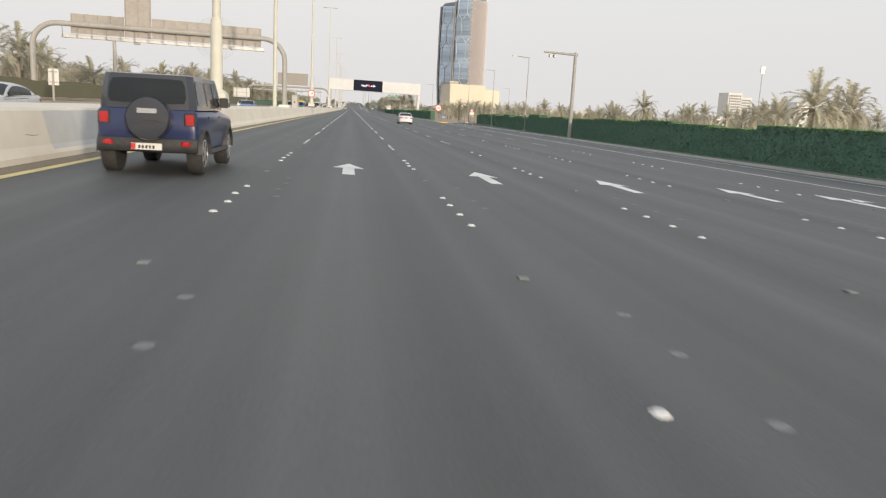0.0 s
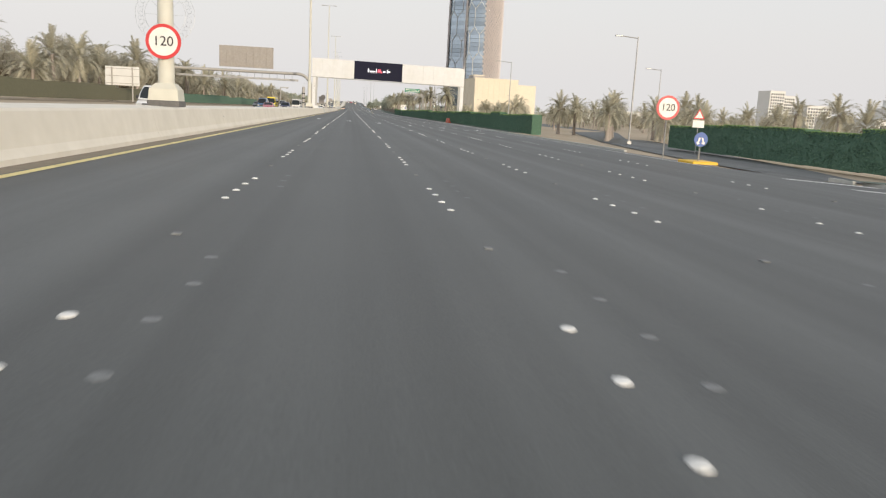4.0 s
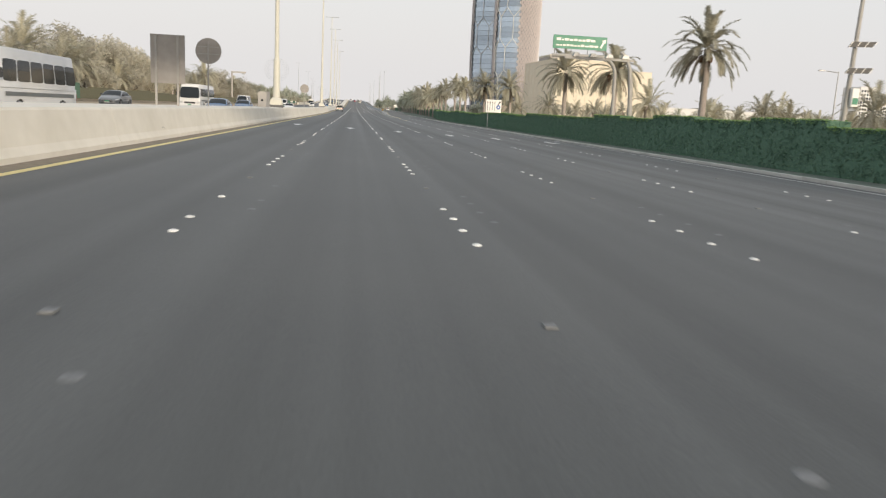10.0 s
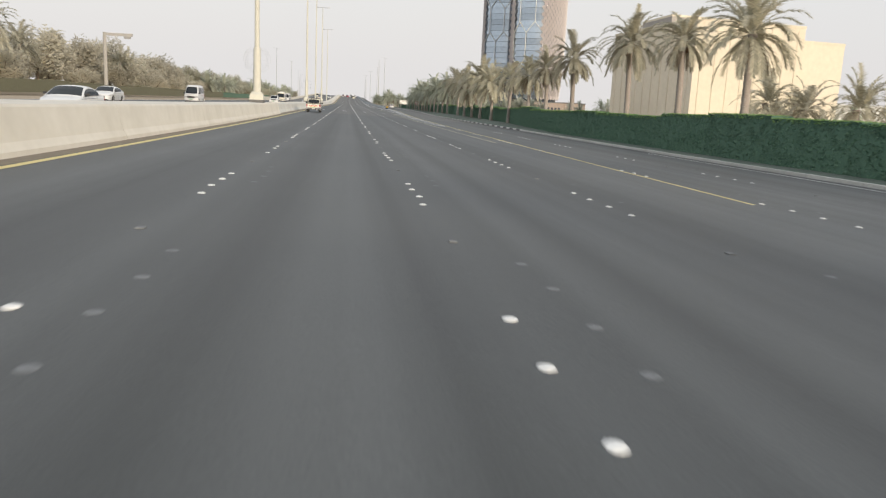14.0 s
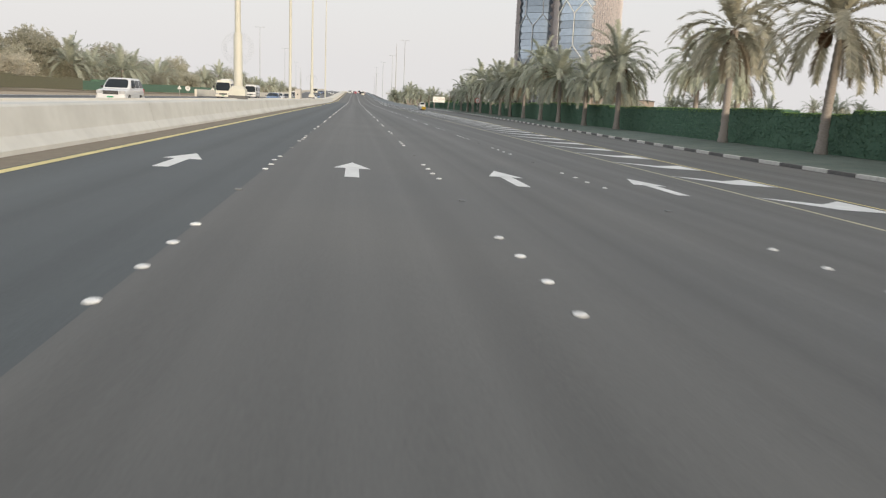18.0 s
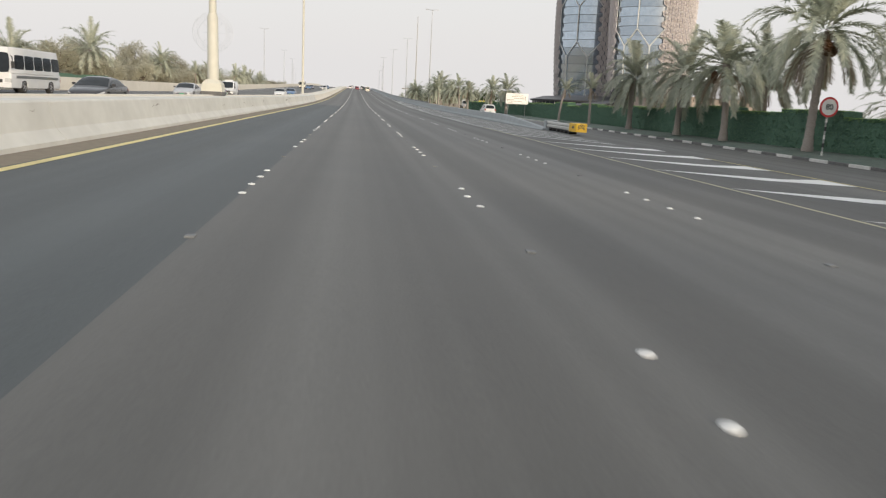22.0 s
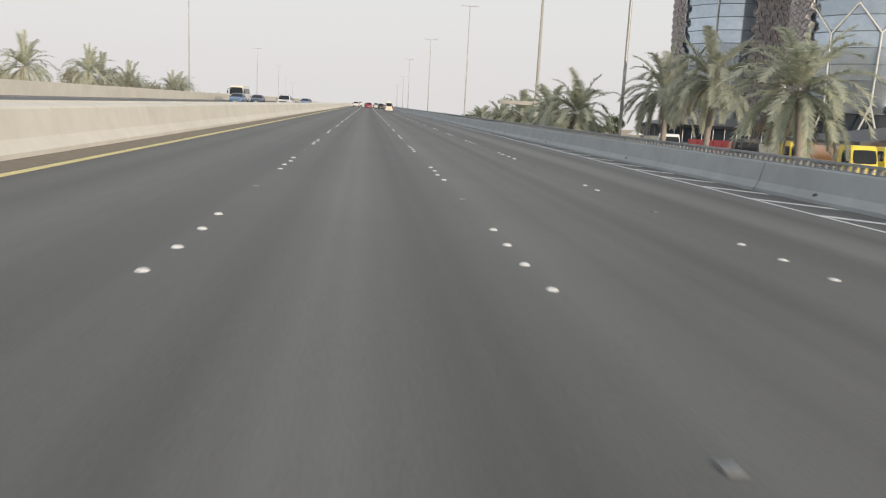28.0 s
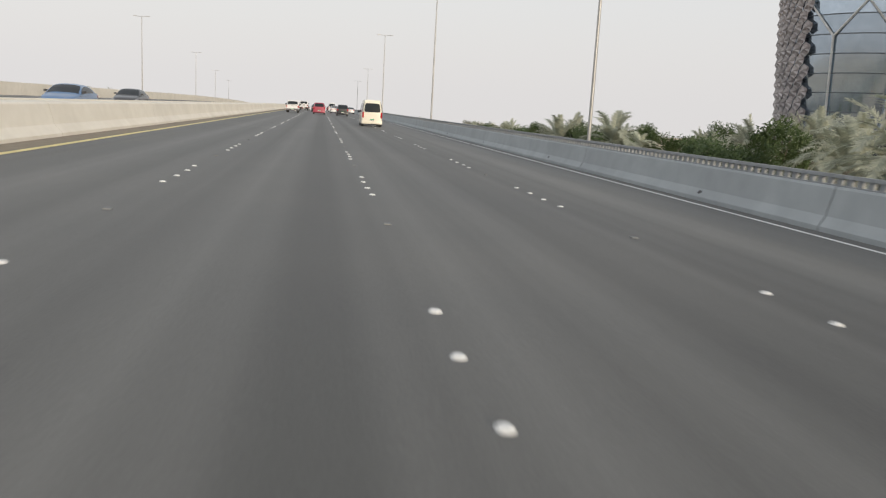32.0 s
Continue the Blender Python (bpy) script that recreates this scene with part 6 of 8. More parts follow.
P_WHITE, P_CREAM = paint("white_car_paint", (0.71, 0.715, 0.72)), paint("cream_car_paint", (0.76, 0.73, 0.63))
P_SILVER, P_GREY = paint("silver_car_paint", (0.50, 0.51, 0.53), 0.35), paint("grey_car_paint", (0.20, 0.21, 0.22), 0.3)
P_DARK, P_NAVY = paint("black_car_paint", (0.022, 0.023, 0.027)), paint("navy_car_paint", (0.012, 0.022, 0.085))
P_BLUE, P_RED = paint("blue_car_paint", (0.07, 0.15, 0.30)), paint("red_car_paint", (0.34, 0.05, 0.085))
P_YEL, P_ORG = paint("yellow_truck_paint", (0.80, 0.62, 0.04), rough=0.5), paint("orange_tank_paint", (0.66, 0.34, 0.16), rough=0.6)
P_REDT = paint("red_truck_paint", (0.62, 0.09, 0.10), rough=0.55)
P_HARD = paint("blue_black_hard_top", (0.026, 0.030, 0.042), rough=0.38)
M_CARGL = mat("tinted_car_glass", (0.028, 0.034, 0.040), (0.022, 0.027, 0.032), 0.08, scale=2, spec=0.15)
M_TRIM = mat("black_plastic_trim", (0.028, 0.028, 0.030), (0.045, 0.045, 0.047), 0.6, scale=12, bump=0.05)
M_TYRE = mat("tyre_rubber", (0.028, 0.028, 0.029), (0.045, 0.043, 0.040), 0.85, scale=14, bump=0.2)
M_RIM = mat("alloy_rim", (0.52, 0.52, 0.53), (0.42, 0.42, 0.43), 0.35, 0.7, scale=5)
M_LENSR = mat("red_lamp_lens", (0.42, 0.015, 0.02), (0.34, 0.012, 0.015), 0.15, scale=6, spec=0.7)
M_LENSW = mat("clear_lamp_lens", (0.66, 0.67, 0.68), (0.52, 0.53, 0.55), 0.12, 0.2, scale=8, spec=0.8)
M_CHROME = mat("chrome", (0.72, 0.72, 0.73), (0.64, 0.64, 0.65), 0.14, 0.95, scale=3)
M_PLATE = mat("plate_white", (0.72, 0.72, 0.69), (0.66, 0.66, 0.63), 0.5, scale=8)
M_PLATEG = mat("plate_green", (0.05, 0.33, 0.16), (0.045, 0.29, 0.14), 0.5, scale=8)
M_GOLD = mat("grey_decal", (0.20, 0.17, 0.15), (0.28, 0.24, 0.21), 0.5, scale=9)


def wheel_kit(r, w):
    """Tyre with shoulders and a five-spoked rim, axis along x, outer face towards +x."""
    ty, ri = MB(), MB()
    circ = lambda rad, x, n=20: [(x, rad * math.cos(2 * math.pi * s / n), rad * math.sin(2 * math.pi * s / n)) for s in range(n)]
    ty.loft([circ(r * 0.66, -w / 2), circ(r * 0.93, -w / 2), circ(r, -w / 2 + 0.04), circ(r, w / 2 - 0.04), circ(r * 0.93, w / 2), circ(r * 0.66, w / 2)])
    ri.loft([circ(r * 0.66, w / 2 + 0.004), circ(r * 0.62, w / 2 + 0.012), circ(r * 0.58, w / 2 - 0.03), circ(r * 0.12, w / 2 - 0.04)], caps=False)
    ri.loft([circ(r * 0.16, w / 2 - 0.04, 10), circ(r * 0.14, w / 2 + 0.012, 10)])
    for k in range(5):
        a = 2 * math.pi * k / 5
        c, s = math.cos(a), math.sin(a)
        P = lambda u, v, x: (x, u * c - v * s, u * s + v * c)
        ri.loft([[P(r * 0.1, -r * 0.09, w / 2 - 0.03), P(r * 0.1, r * 0.09, w / 2 - 0.03), P(r * 0.1, r * 0.09, w / 2 + 0.01), P(r * 0.1, -r * 0.09, w / 2 + 0.01)],
                 [P(r * 0.6, -r * 0.05, w / 2 - 0.03), P(r * 0.6, r * 0.05, w / 2 - 0.03), P(r * 0.6, r * 0.05, w / 2 + 0.008), P(r * 0.6, -r * 0.05, w / 2 + 0.008)]])
    return ty.mesh("tyre", M_TYRE, True), ri.mesh("rim", M_RIM, True)


WHEELS = {}


def add_wheel(root, x, y, r, w, right):
    key = (r, w)
    if key not in WHEELS:
        WHEELS[key] = wheel_kit(r, w)
    ty = part("wheel", WHEELS[key][0], None, root)
    ty.matrix_basis = Matrix.Translation((x, y, r)) @ Matrix.Rotation(0 if right else math.pi, 4, "Z")
    part("rim", WHEELS[key][1], None, ty, "silver spoked rim")


def body_shell(prof, axles, wheel_r, sill, W, nose=0.94, belly=True):
    """Lower body: the side outline with wheel arches, pushed across the width with rounded shoulders and tapered ends."""
    ymin, ymax = min(p[0] for p in prof), max(p[0] for p in prof)
    low = []
    R = wheel_r + 0.07
    for ay in sorted(axles, reverse=True):
        for k in range(13):
            a = math.pi * k / 12
            zz = wheel_r + R * math.sin(a) * 0.98
            low.append((ay + R * math.cos(a), max(sill, zz - 0.02) if 0 < k < 12 else sill))
    out = list(prof) + [(ymax - 0.03, sill + 0.02)] + low + [(ymin + 0.03, sill + 0.02)]
    mid = sum(p[1] for p in out) / len(out)

    def ring(x, sh):
        r_ = []
        for y, z in out:
            e = max(0.0, abs(y - (ymin + ymax) / 2) - ((ymax - ymin) / 2 - 0.55)) / 0.55
            f = 1 - (1 - nose) * e * e
            zz = z - sh * 0.55 * (1 if z > mid + 0.1 else 0)
            tuck = 1 - 0.035 * max(0.0, min(1.0, (sill + 0.22 - z) / 0.22))
            r_.append((x * f * tuck, y * (1 - sh * 0.12), zz))
        return r_
    mb = MB()
    h = W / 2
    steps = ((0.0, 0.20), (0.012, 0.13), (0.035, 0.075), (0.08, 0.03), (0.16, 0.0), (h * 0.6, -0.03))
    mb.loft([ring(-h + d, e) for d, e in steps] + [ring(h - d, e) for d, e in reversed(steps)])
    return mb


class Shell:
    """A cabin between a lower and an upper rectangle, with bowed faces, rounded corners and a crowned roof; panes lie on its faces."""

    def __init__(self, y0, y1, z0, w0, t0, t1, z1, w1, bow=0.05, crown=0.05):
        self.lo, self.hi, self.bow, self.crown = (y0, y1, z0, w0), (t0, t1, z1, w1), bow, crown

    def at(self, side, u, v):
        """A point of one face: u runs round the cabin seen from above, v from the waist to the roof's edge."""
        y0, y1, z, w = [a + (b - a) * v for a, b in zip(self.lo, self.hi)]
        arc = self.bow * math.sin(math.pi * v) * 0.55
        w, y0, y1 = w + arc * 0.6, y0 - arc, y1 + arc
        b = self.bow * (1 - (2 * u - 1) ** 2)
        if side == "rear":
            return Vector((-w + 2 * w * u, y0 - b, z))
        if side == "front":
            return Vector((w - 2 * w * u, y1 + b * 1.6, z))
        if side == "right":
            return Vector((w + b * 0.35, y0 + (y1 - y0) * u, z))
        return Vector((-w - b * 0.35, y1 - (y1 - y0) * u, z))

    def mesh(self):
        mb, rings = MB(), []
        us = {"rear": (0.07, 0.2, 0.4, 0.6, 0.8, 0.93), "right": (0.04, 0.25, 0.5, 0.75, 0.96)}
        us["front"], us["left"] = us["rear"], us["right"]
        for k in range(6):
            rings.append([self.at(sd, u, k / 5) for sd in ("rear", "right", "front", "left") for u in us[sd]])
        yc = (self.hi[0] + self.hi[1]) / 2
        half = max(0.3, (self.hi[1] - self.hi[0]) / 2)
        for f, dz in ((0.95, 0.45), (0.86, 0.72), (0.6, 0.95), (0.25, 1.0)):
            rings.append([Vector((p.x * f, yc + (p.y - yc) * f, p.z + self.crown * dz)) for p in rings[5]])
        mb.loft(rings)
        return mb

    def pane(self, side, u0, u1, v0, v1, out=0.010):
        n, m = 7, 5
        uc, vc = (u0 + u1) / 2, (v0 + v1) / 2
        top, low = [], []
        for j in range(m):
            for i in range(n):
                a, b = 2 * i / (n - 1) - 1, 2 * j / (m - 1) - 1
                u = uc + (u1 - u0) / 2 * a * (1 - 0.06 * b ** 6)
                v = vc + (v1 - v0) / 2 * b * (1 - 0.06 * a ** 6)
                p = self.at(side, u, v)
                d = (self.at(side, u + 0.01, v) - p).cross(self.at(side, u, v + 0.01) - p).normalized()
                top.append(p + d * out)
                low.append(p - d * 0.02)
        mb = MB()
        mb.v = [tuple(p) for p in top + low]
        mb.f = [(j * n + i, j * n + i + 1, (j + 1) * n + i + 1, (j + 1) * n + i) for j in range(m - 1) for i in range(n - 1)]
        rim = list(range(n)) + [j * n + n - 1 for j in range(1, m)] + [(m - 1) * n + i for i in range(n - 2, -1, -1)] + [j * n for j in range(m - 2, 0, -1)]
        k = n * m
        mb.f += [(a, a + k, b + k, b) for a, b in zip(rim, rim[1:] + rim[:1])]
        return mb


def bumper(W, y, s, z0, z1, depth=0.22, bow=0.10):
    """A bumper bowed across the width, with rounded edges; s is the end of the car it closes."""
    mb, rings, n = MB(), [], 10
    for i in range(n + 1):
        a = 2 * i / n - 1
        x = a * W / 2
        o = y + s * (0.04 - bow * abs(a) ** 3)
        i0 = o - s * depth
        h = z1 - z0
        rings.append([(x, i0, z0), (x, o - s * 0.05, z0), (x, o, z0 + h * 0.2), (x, o + s * 0.012, z0 + h * 0.55), (x, o - s * 0.02, z1 - h * 0.08), (x, o - s * 0.07, z1), (x, i0, z1)])
    mb.loft(rings)
    return mb


def lamp_box(x0, x1, y0, y1, z0, z1):
    mb = MB()
    mb.box(x0, y0, z0, x1, y1, z1, 0.025)
    return mb


def finish(root, x, y, back, z=None):
    root.matrix_basis = Matrix.Translation((x, y, zr(y) if z is None else z)) @ Matrix.Rotation(math.atan((zr(y + 2) - zr(y - 2)) / 4) if z is None else 0, 4, "X") @ Matrix.Rotation(math.pi if back else 0, 4, "Z")
    return root


def plate(root, y, z, face, field=None):
    mb = MB()
    s = -1 if face == "rear" else 1
    wide, tall = (0.28, 0.125) if field == "side" else (0.2, 0.19)
    mb.box(-wide, min(y, y + s * 0.02), z, wide, max(y, y + s * 0.02), z + tall)
    p = part("number_plate", mb, M_PLATE, root, "white number plate with a red field" if field else "white and green number plate")
    mb = MB()
    if field == "side":
        mb.box(-0.28, min(y, y + s * 0.025), z + 0.006, -0.2, max(y, y + s * 0.025), z + 0.119)
    else:
        mb.box(-0.2, min(y, y + s * 0.025), z + (0.14 if field else 0.11), 0.2, max(y, y + s * 0.025), z + 0.19)
    part("colour_field", mb, M_SIGNR if field else M_PLATEG, p)
    mb = MB()
    for k in range(5):
        mb.box(-0.15 + k * 0.065, min(y, y + s * 0.026), z + 0.025, -0.11 + k * 0.065, max(y, y + s * 0.026), z + 0.085)
    part("plain_bars", mb, M_BLACK, p)


KINDS = {
    # L, W, axles, wheel radius, sill, outline, cabin (y0, y1, z0, w0, t0, t1, z1, w1), side panes, lamps: rear z0 z1, front z0 z1
    "sedan": dict(W=1.87, ax=(-1.40, 1.40), r=0.335, sill=0.24, prof=[(-2.48, 0.40), (2.44, 0.40)], cab=(-1.98, 1.20, 0.97, 0.87, -1.0, 0.2, 1.47, 0.66), fl=(0.50, 0.56)),
    "suv": dict(W=1.90, ax=(-1.40, 1.42), r=0.37, sill=0.28, prof=[(-2.36, 0.45), (-2.42, 0.80), (-2.38, 1.08), (-1.9, 1.10), (1.0, 1.07), (1.9, 1.00), (2.28, 0.86), (2.40, 0.65), (2.38, 0.42)],
                cab=(-2.36, 1.18, 1.06, 0.88, -2.05, 0.42, 1.74, 0.70), side=[(0.05, 0.30), (0.33, 0.60), (0.63, 0.90)], rl=(0.85, 1.12), fl=(0.74, 0.94)),
    "offroader": dict(W=1.86, ax=(-1.50, 1.50), r=0.42, sill=0.48, prof=[(-2.10, 0.62), (-2.13, 0.82), (-2.12, 1.22), (-2.08, 1.28), (0.8, 1.26), (1.0, 1.23), (2.05, 1.14), (2.16, 1.05), (2.18, 0.62)],
                      cab=(-2.10, 0.95, 1.26, 0.89, -2.03, 0.55, 1.90, 0.80), side=[(0.06, 0.34), (0.38, 0.63), (0.67, 0.92)], rl=(0.98, 1.19), fl=(0.85, 1.03)),
    "van": dict(W=1.86, ax=(-1.55, 1.40), r=0.33, sill=0.24, prof=[(-2.46, 0.42), (-2.50, 0.80), (-2.48, 1.10), (1.65, 1.10), (2.1, 0.98), (2.42, 0.78), (2.46, 0.40)],
                cab=(-2.48, 1.95, 1.08, 0.90, -2.36, 0.88, 2.02, 0.76), side=[(0.74, 0.93)], rl=(0.80, 1.25), fl=(0.62, 0.85)),
    "minibus": dict(W=1.86, ax=(-1.45, 1.50), r=0.33, sill=0.24, prof=[(-2.50, 0.42), (-2.54, 0.80), (-2.52, 1.12), (2.0, 1.12), (2.34, 0.98), (2.46, 0.75), (2.48, 0.40)],
                    cab=(-2.52, 2.22, 1.10, 0.90, -2.38, 1.25, 2.18, 0.72), side=[(0.03, 0.26), (0.29, 0.51), (0.54, 0.76), (0.79, 0.95)], rl=(0.78, 1.28), fl=(0.66, 0.90)),
}


class Saloon:
    """The skin of a saloon car: cross-sections along y, open at the wheel arches, and a glasshouse that flows into them."""
    R = 0.385

    def __init__(self, W, ax, r, sill):
        self.h, self.ax, self.r, self.sill = W / 2, ax, r, sill
        self.top = lerp_table([(-2.48, 0.90), (-2.46, 0.965), (-2.42, 1.01), (-2.33, 1.045), (-2.1, 1.062), (-1.7, 1.06), (-1.0, 1.025), (0.4, 0.985), (1.15, 0.965), (1.5, 0.925), (1.9, 0.85), (2.15, 0.775), (2.32, 0.68), (2.40, 0.60), (2.43, 0.54)])
        self.wide = lerp_table([(-2.48, 0.66), (-2.46, 0.80), (-2.42, 0.872), (-2.33, 0.925), (-2.1, 0.965), (-1.6, 0.995), (-0.8, 1.0), (1.2, 0.99), (1.75, 0.965), (2.1, 0.91), (2.28, 0.85), (2.38, 0.76), (2.43, 0.60)])
        self.low = lerp_table([(-2.48, 0.35), (-2.44, 0.30), (-2.36, 0.275), (-2.1, 0.265), (-1.9, sill), (1.9, sill), (2.3, 0.24), (2.43, 0.34)])
        self.roof = lerp_table([(-1.98, 1.045), (-1.80, 1.125), (-1.55, 1.235), (-1.25, 1.37), (-1.0, 1.445), (-0.7, 1.493), (-0.4, 1.515), (-0.1, 1.518), (0.15, 1.50), (0.4, 1.44), (0.7, 1.305), (1.0, 1.145), (1.28, 1.005), (1.38, 0.95)])

    def arch(self, y):
        z = self.low(y)
        for a in self.ax:
            if abs(y - a) <= self.R:
                z = max(z, self.r - 0.01 + math.sqrt(self.R ** 2 - (y - a) ** 2))
        return z

    def section(self, y, zl=None, zt=None, out=0.0):
        """Half a section from the sill to the middle of the deck."""
        zl, zt = self.arch(y) if zl is None else zl, self.top(y) if zt is None else zt
        w = self.h * self.wide(y)
        mid = max(0.58, zl + 0.05)
        sh = zt - 0.16
        pts = [(0.945, zl), (0.962, zl + (mid - zl) * 0.25), (0.985, zl + (mid - zl) * 0.6), (1.0, mid), (1.0, max(mid + 0.01, sh - 0.10)), (0.990, max(mid + 0.02, sh)), (0.978, max(mid + 0.03, sh + 0.05)), (0.955, zt - 0.06), (0.925, zt - 0.025), (0.88, zt - 0.004), (0.6, zt + 0.012), (0.3, zt + 0.022), (0.0, zt + 0.025)]
        return [(w * f + (out if f > 0 else 0), y, z) for f, z in pts]

    def shell(self):
        ys = set(round(-2.48 + 0.0982 * k, 4) for k in range(51)) | {-2.475, -2.46, -2.44, -2.40, 2.36, 2.41, 2.43}
        for a in self.ax:
            ys |= {round(a + self.R * math.cos(math.pi * k / 14), 4) for k in range(15)} | {a - self.R - 0.006, a + self.R + 0.006}
        rings = []
        for y in sorted(v for v in ys if -2.481 < v < 2.431):
            half = self.section(y)
            rings.append(half + [(-x, yy, z) for x, yy, z in reversed(half[:-1])])
        mb = MB()
        mb.loft(rings, closed=False)
        return mb

    def bumper(self, ys, z1):
        mb, rings = MB(), []
        for y in ys:
            half = [(x + 0.012, yy, z) for x, yy, z in self.section(y, self.low(y) - 0.015, z1)[:9]]
            k = 1.0 if y > 0 else -1.0
            ring = [(x, yy + k * 0.012, z) for x, yy, z in half]
            rings.append(ring + [(-x, yy, z) for x, yy, z in reversed(ring)])
        mb.loft(rings, closed=False)
        return mb

    def glasshouse(self, y, q):
        """A point of the glasshouse: q is 0 on the middle line, 1 at the roof's edge and 2 at the waist."""
        zt, zw = self.roof(y), self.top(y) - 0.03
        lean = lambda z: 0.872 * self.wide(y) / 0.99 - 0.40 * max(0.0, z - 1.0) - 0.35 * max(0.0, z - 1.25) ** 2
        ze = max(zw, zt - 0.075)
        s = 1 if q >= 0 else -1
        a = abs(q)
        if a <= 1:
            return Vector((s * a * lean(ze), y, zt - (zt - ze) * a ** 3.2))
        z = ze + (zw - ze) * (a - 1)
        return Vector((s * (lean(z) + 0.025 * math.sin(math.pi * (a - 1))), y, z))

    def cabin(self):
        qs = (-2, -1.75, -1.5, -1.25, -1.08, -1, -0.95, -0.85, -0.7, -0.35, 0, 0.35, 0.7, 0.85, 0.95, 1, 1.08, 1.25, 1.5, 1.75, 2)
        mb = MB()
        mb.loft([[self.glasshouse(-1.98 + 0.08 * k, q) for q in qs] for k in range(43)], closed=False)
        return mb

    def pane(self, ya, yb, qa, qb, out=0.009, n=12, m=8):
        """A pane on the glasshouse; qa and qb may follow y."""
        top, low = [], []
        for j in range(m):
            for i in range(n):
                y = ya + (yb - ya) * i / (n - 1)
                a, b = (v(y) if callable(v) else v for v in (qa, qb))
                q = a + (b - a) * j / (m - 1)
                p = self.glasshouse(y, q)
                d = (self.glasshouse(y + 0.01, q) - p).cross(self.glasshouse(y, q + 0.01) - p).normalized()
                if d.x * p.x < 0 and abs(p.x) > 0.3 or d.z < -0.2:
                    d = -d
                top.append(p + d * out)
                low.append(p - d * 0.02)
        mb, k = MB(), n * m
        mb.v = [tuple(p) for p in top + low]
        mb.f = [(j * n + i, j * n + i + 1, (j + 1) * n + i + 1, (j + 1) * n + i) for j in range(m - 1) for i in range(n - 1)]
        rim = list(range(n)) + [j * n + n - 1 for j in range(1, m)] + [(m - 1) * n + i for i in range(n - 2, -1, -1)] + [j * n for j in range(m - 2, 0, -1)]
        mb.f += [(a, a + k, b + k, b) for a, b in zip(rim, rim[1:] + rim[:1])]
        return mb


SALOON = Saloon(1.87, (-1.40, 1.40), 0.335, 0.24)


def sedan_skin(root, color):
    """Body, glass, bumpers, lamps and seams of the saloon."""
    S = SALOON
    part("body", S.shell(), color, root, smooth=True)
    part("cabin", S.cabin(), color, root, smooth=True)
    part("windscreen", S.pane(0.36, 1.20, -0.93, 0.93), M_CARGL, root, smooth=True)
    part("rear_window", S.pane(-1.80, -1.06, -0.93, 0.93), M_CARGL, root, smooth=True)
    seams = MB()
    for s in (-1, 1):
        for ya, yb in ((-1.30, -0.22), (-0.18, 0.92)):
            part("side_window", S.pane(ya, yb, s * 1.16, s * 1.90), M_CARGL, root, smooth=True)
        part("pillar", S.pane(-0.225, -0.175, s * 1.12, s * 1.92, 0.007, 3), M_TRIM, root, "black pillar between the side windows")
        for y in (-0.90, -0.16, 0.98):
            sec = [p for p in S.section(y) if p[2] > 0.27][:8]
            seams.loft([[(s * (x + o), yy + e, z) for o, e in ((-0.01, -0.005), (0.002, -0.005), (0.002, 0.005), (-0.01, 0.005))] for x, yy, z in sec])
        mb = MB()
        mb.loft([[(s * (S.section(y)[6][0] + o), y, S.section(y)[6][2] + e) for o, e in ((-0.01, -0.008), (0.008, -0.008), (0.008, 0.008), (-0.01, 0.008))] for y in (-0.86, -0.4, 0.1, 0.6, 1.1, 1.35)])
        part("side_moulding", mb, M_TRIM, root)
        z0, z1 = 0.73, 0.905
        wrap = [(S.h * S.wide(y), y, lo) for y, lo in ((-2.02, 0.12), (-2.14, 0.06), (-2.26, 0.01), (-2.36, 0.0), (-2.43, 0.0), (-2.462, 0.0))] + [(0.60, -2.484, 0.02), (0.46, -2.486, 0.08)]
        mb = MB()
        mb.loft([[(s * (x + 0.004), y - 0.006, z0 + lo), (s * (x - 0.04), y + 0.02, z0 + lo), (s * (x - 0.04), y + 0.02, z1), (s * (x + 0.004), y - 0.006, z1)] for x, y, lo in wrap])
        tail = part("tail_light", mb, M_LENSR, root, smooth=True)
        mb = MB()
        mb.loft([[(s * (x + 0.007), y - 0.010, z0 + 0.012), (s * (x - 0.03), y + 0.01, z0 + 0.012), (s * (x - 0.03), y + 0.01, z0 + 0.062), (s * (x + 0.007), y - 0.010, z0 + 0.062)] for x, y, lo in wrap[2:7]])
        part("clear_lens", mb, M_LENSW, tail)
        mb = MB()
        mb.loft([[(s * (S.h * S.wide(y) * 0.985 + o), y + 0.006, z + e) for o, e in ((0.008, 0), (-0.05, 0), (-0.07, h_), (0.0, h_))] for y, z, h_ in ((1.86, 0.70, 0.05), (2.02, 0.64, 0.09), (2.18, 0.585, 0.11), (2.28, 0.56, 0.10), (2.37, 0.545, 0.08))])
        part("headlight", mb, M_LENSW, root, smooth=True)
    part("door_seams", seams, M_TRIM, root)
    part("rear_bumper", S.bumper((-2.48, -2.47, -2.45, -2.42, -2.36, -2.26, -2.14, -2.0, -1.80), 0.60), color, root, smooth=True)
    part("front_bumper", S.bumper((1.82, 2.0, 2.14, 2.26, 2.34, 2.40, 2.43), 0.50), color, root, smooth=True)
    mb = MB()
    mb.box(-0.66, -2.1, 0.19, 0.66, 2.1, 0.60)
    part("underbody", mb, M_TRIM, root)


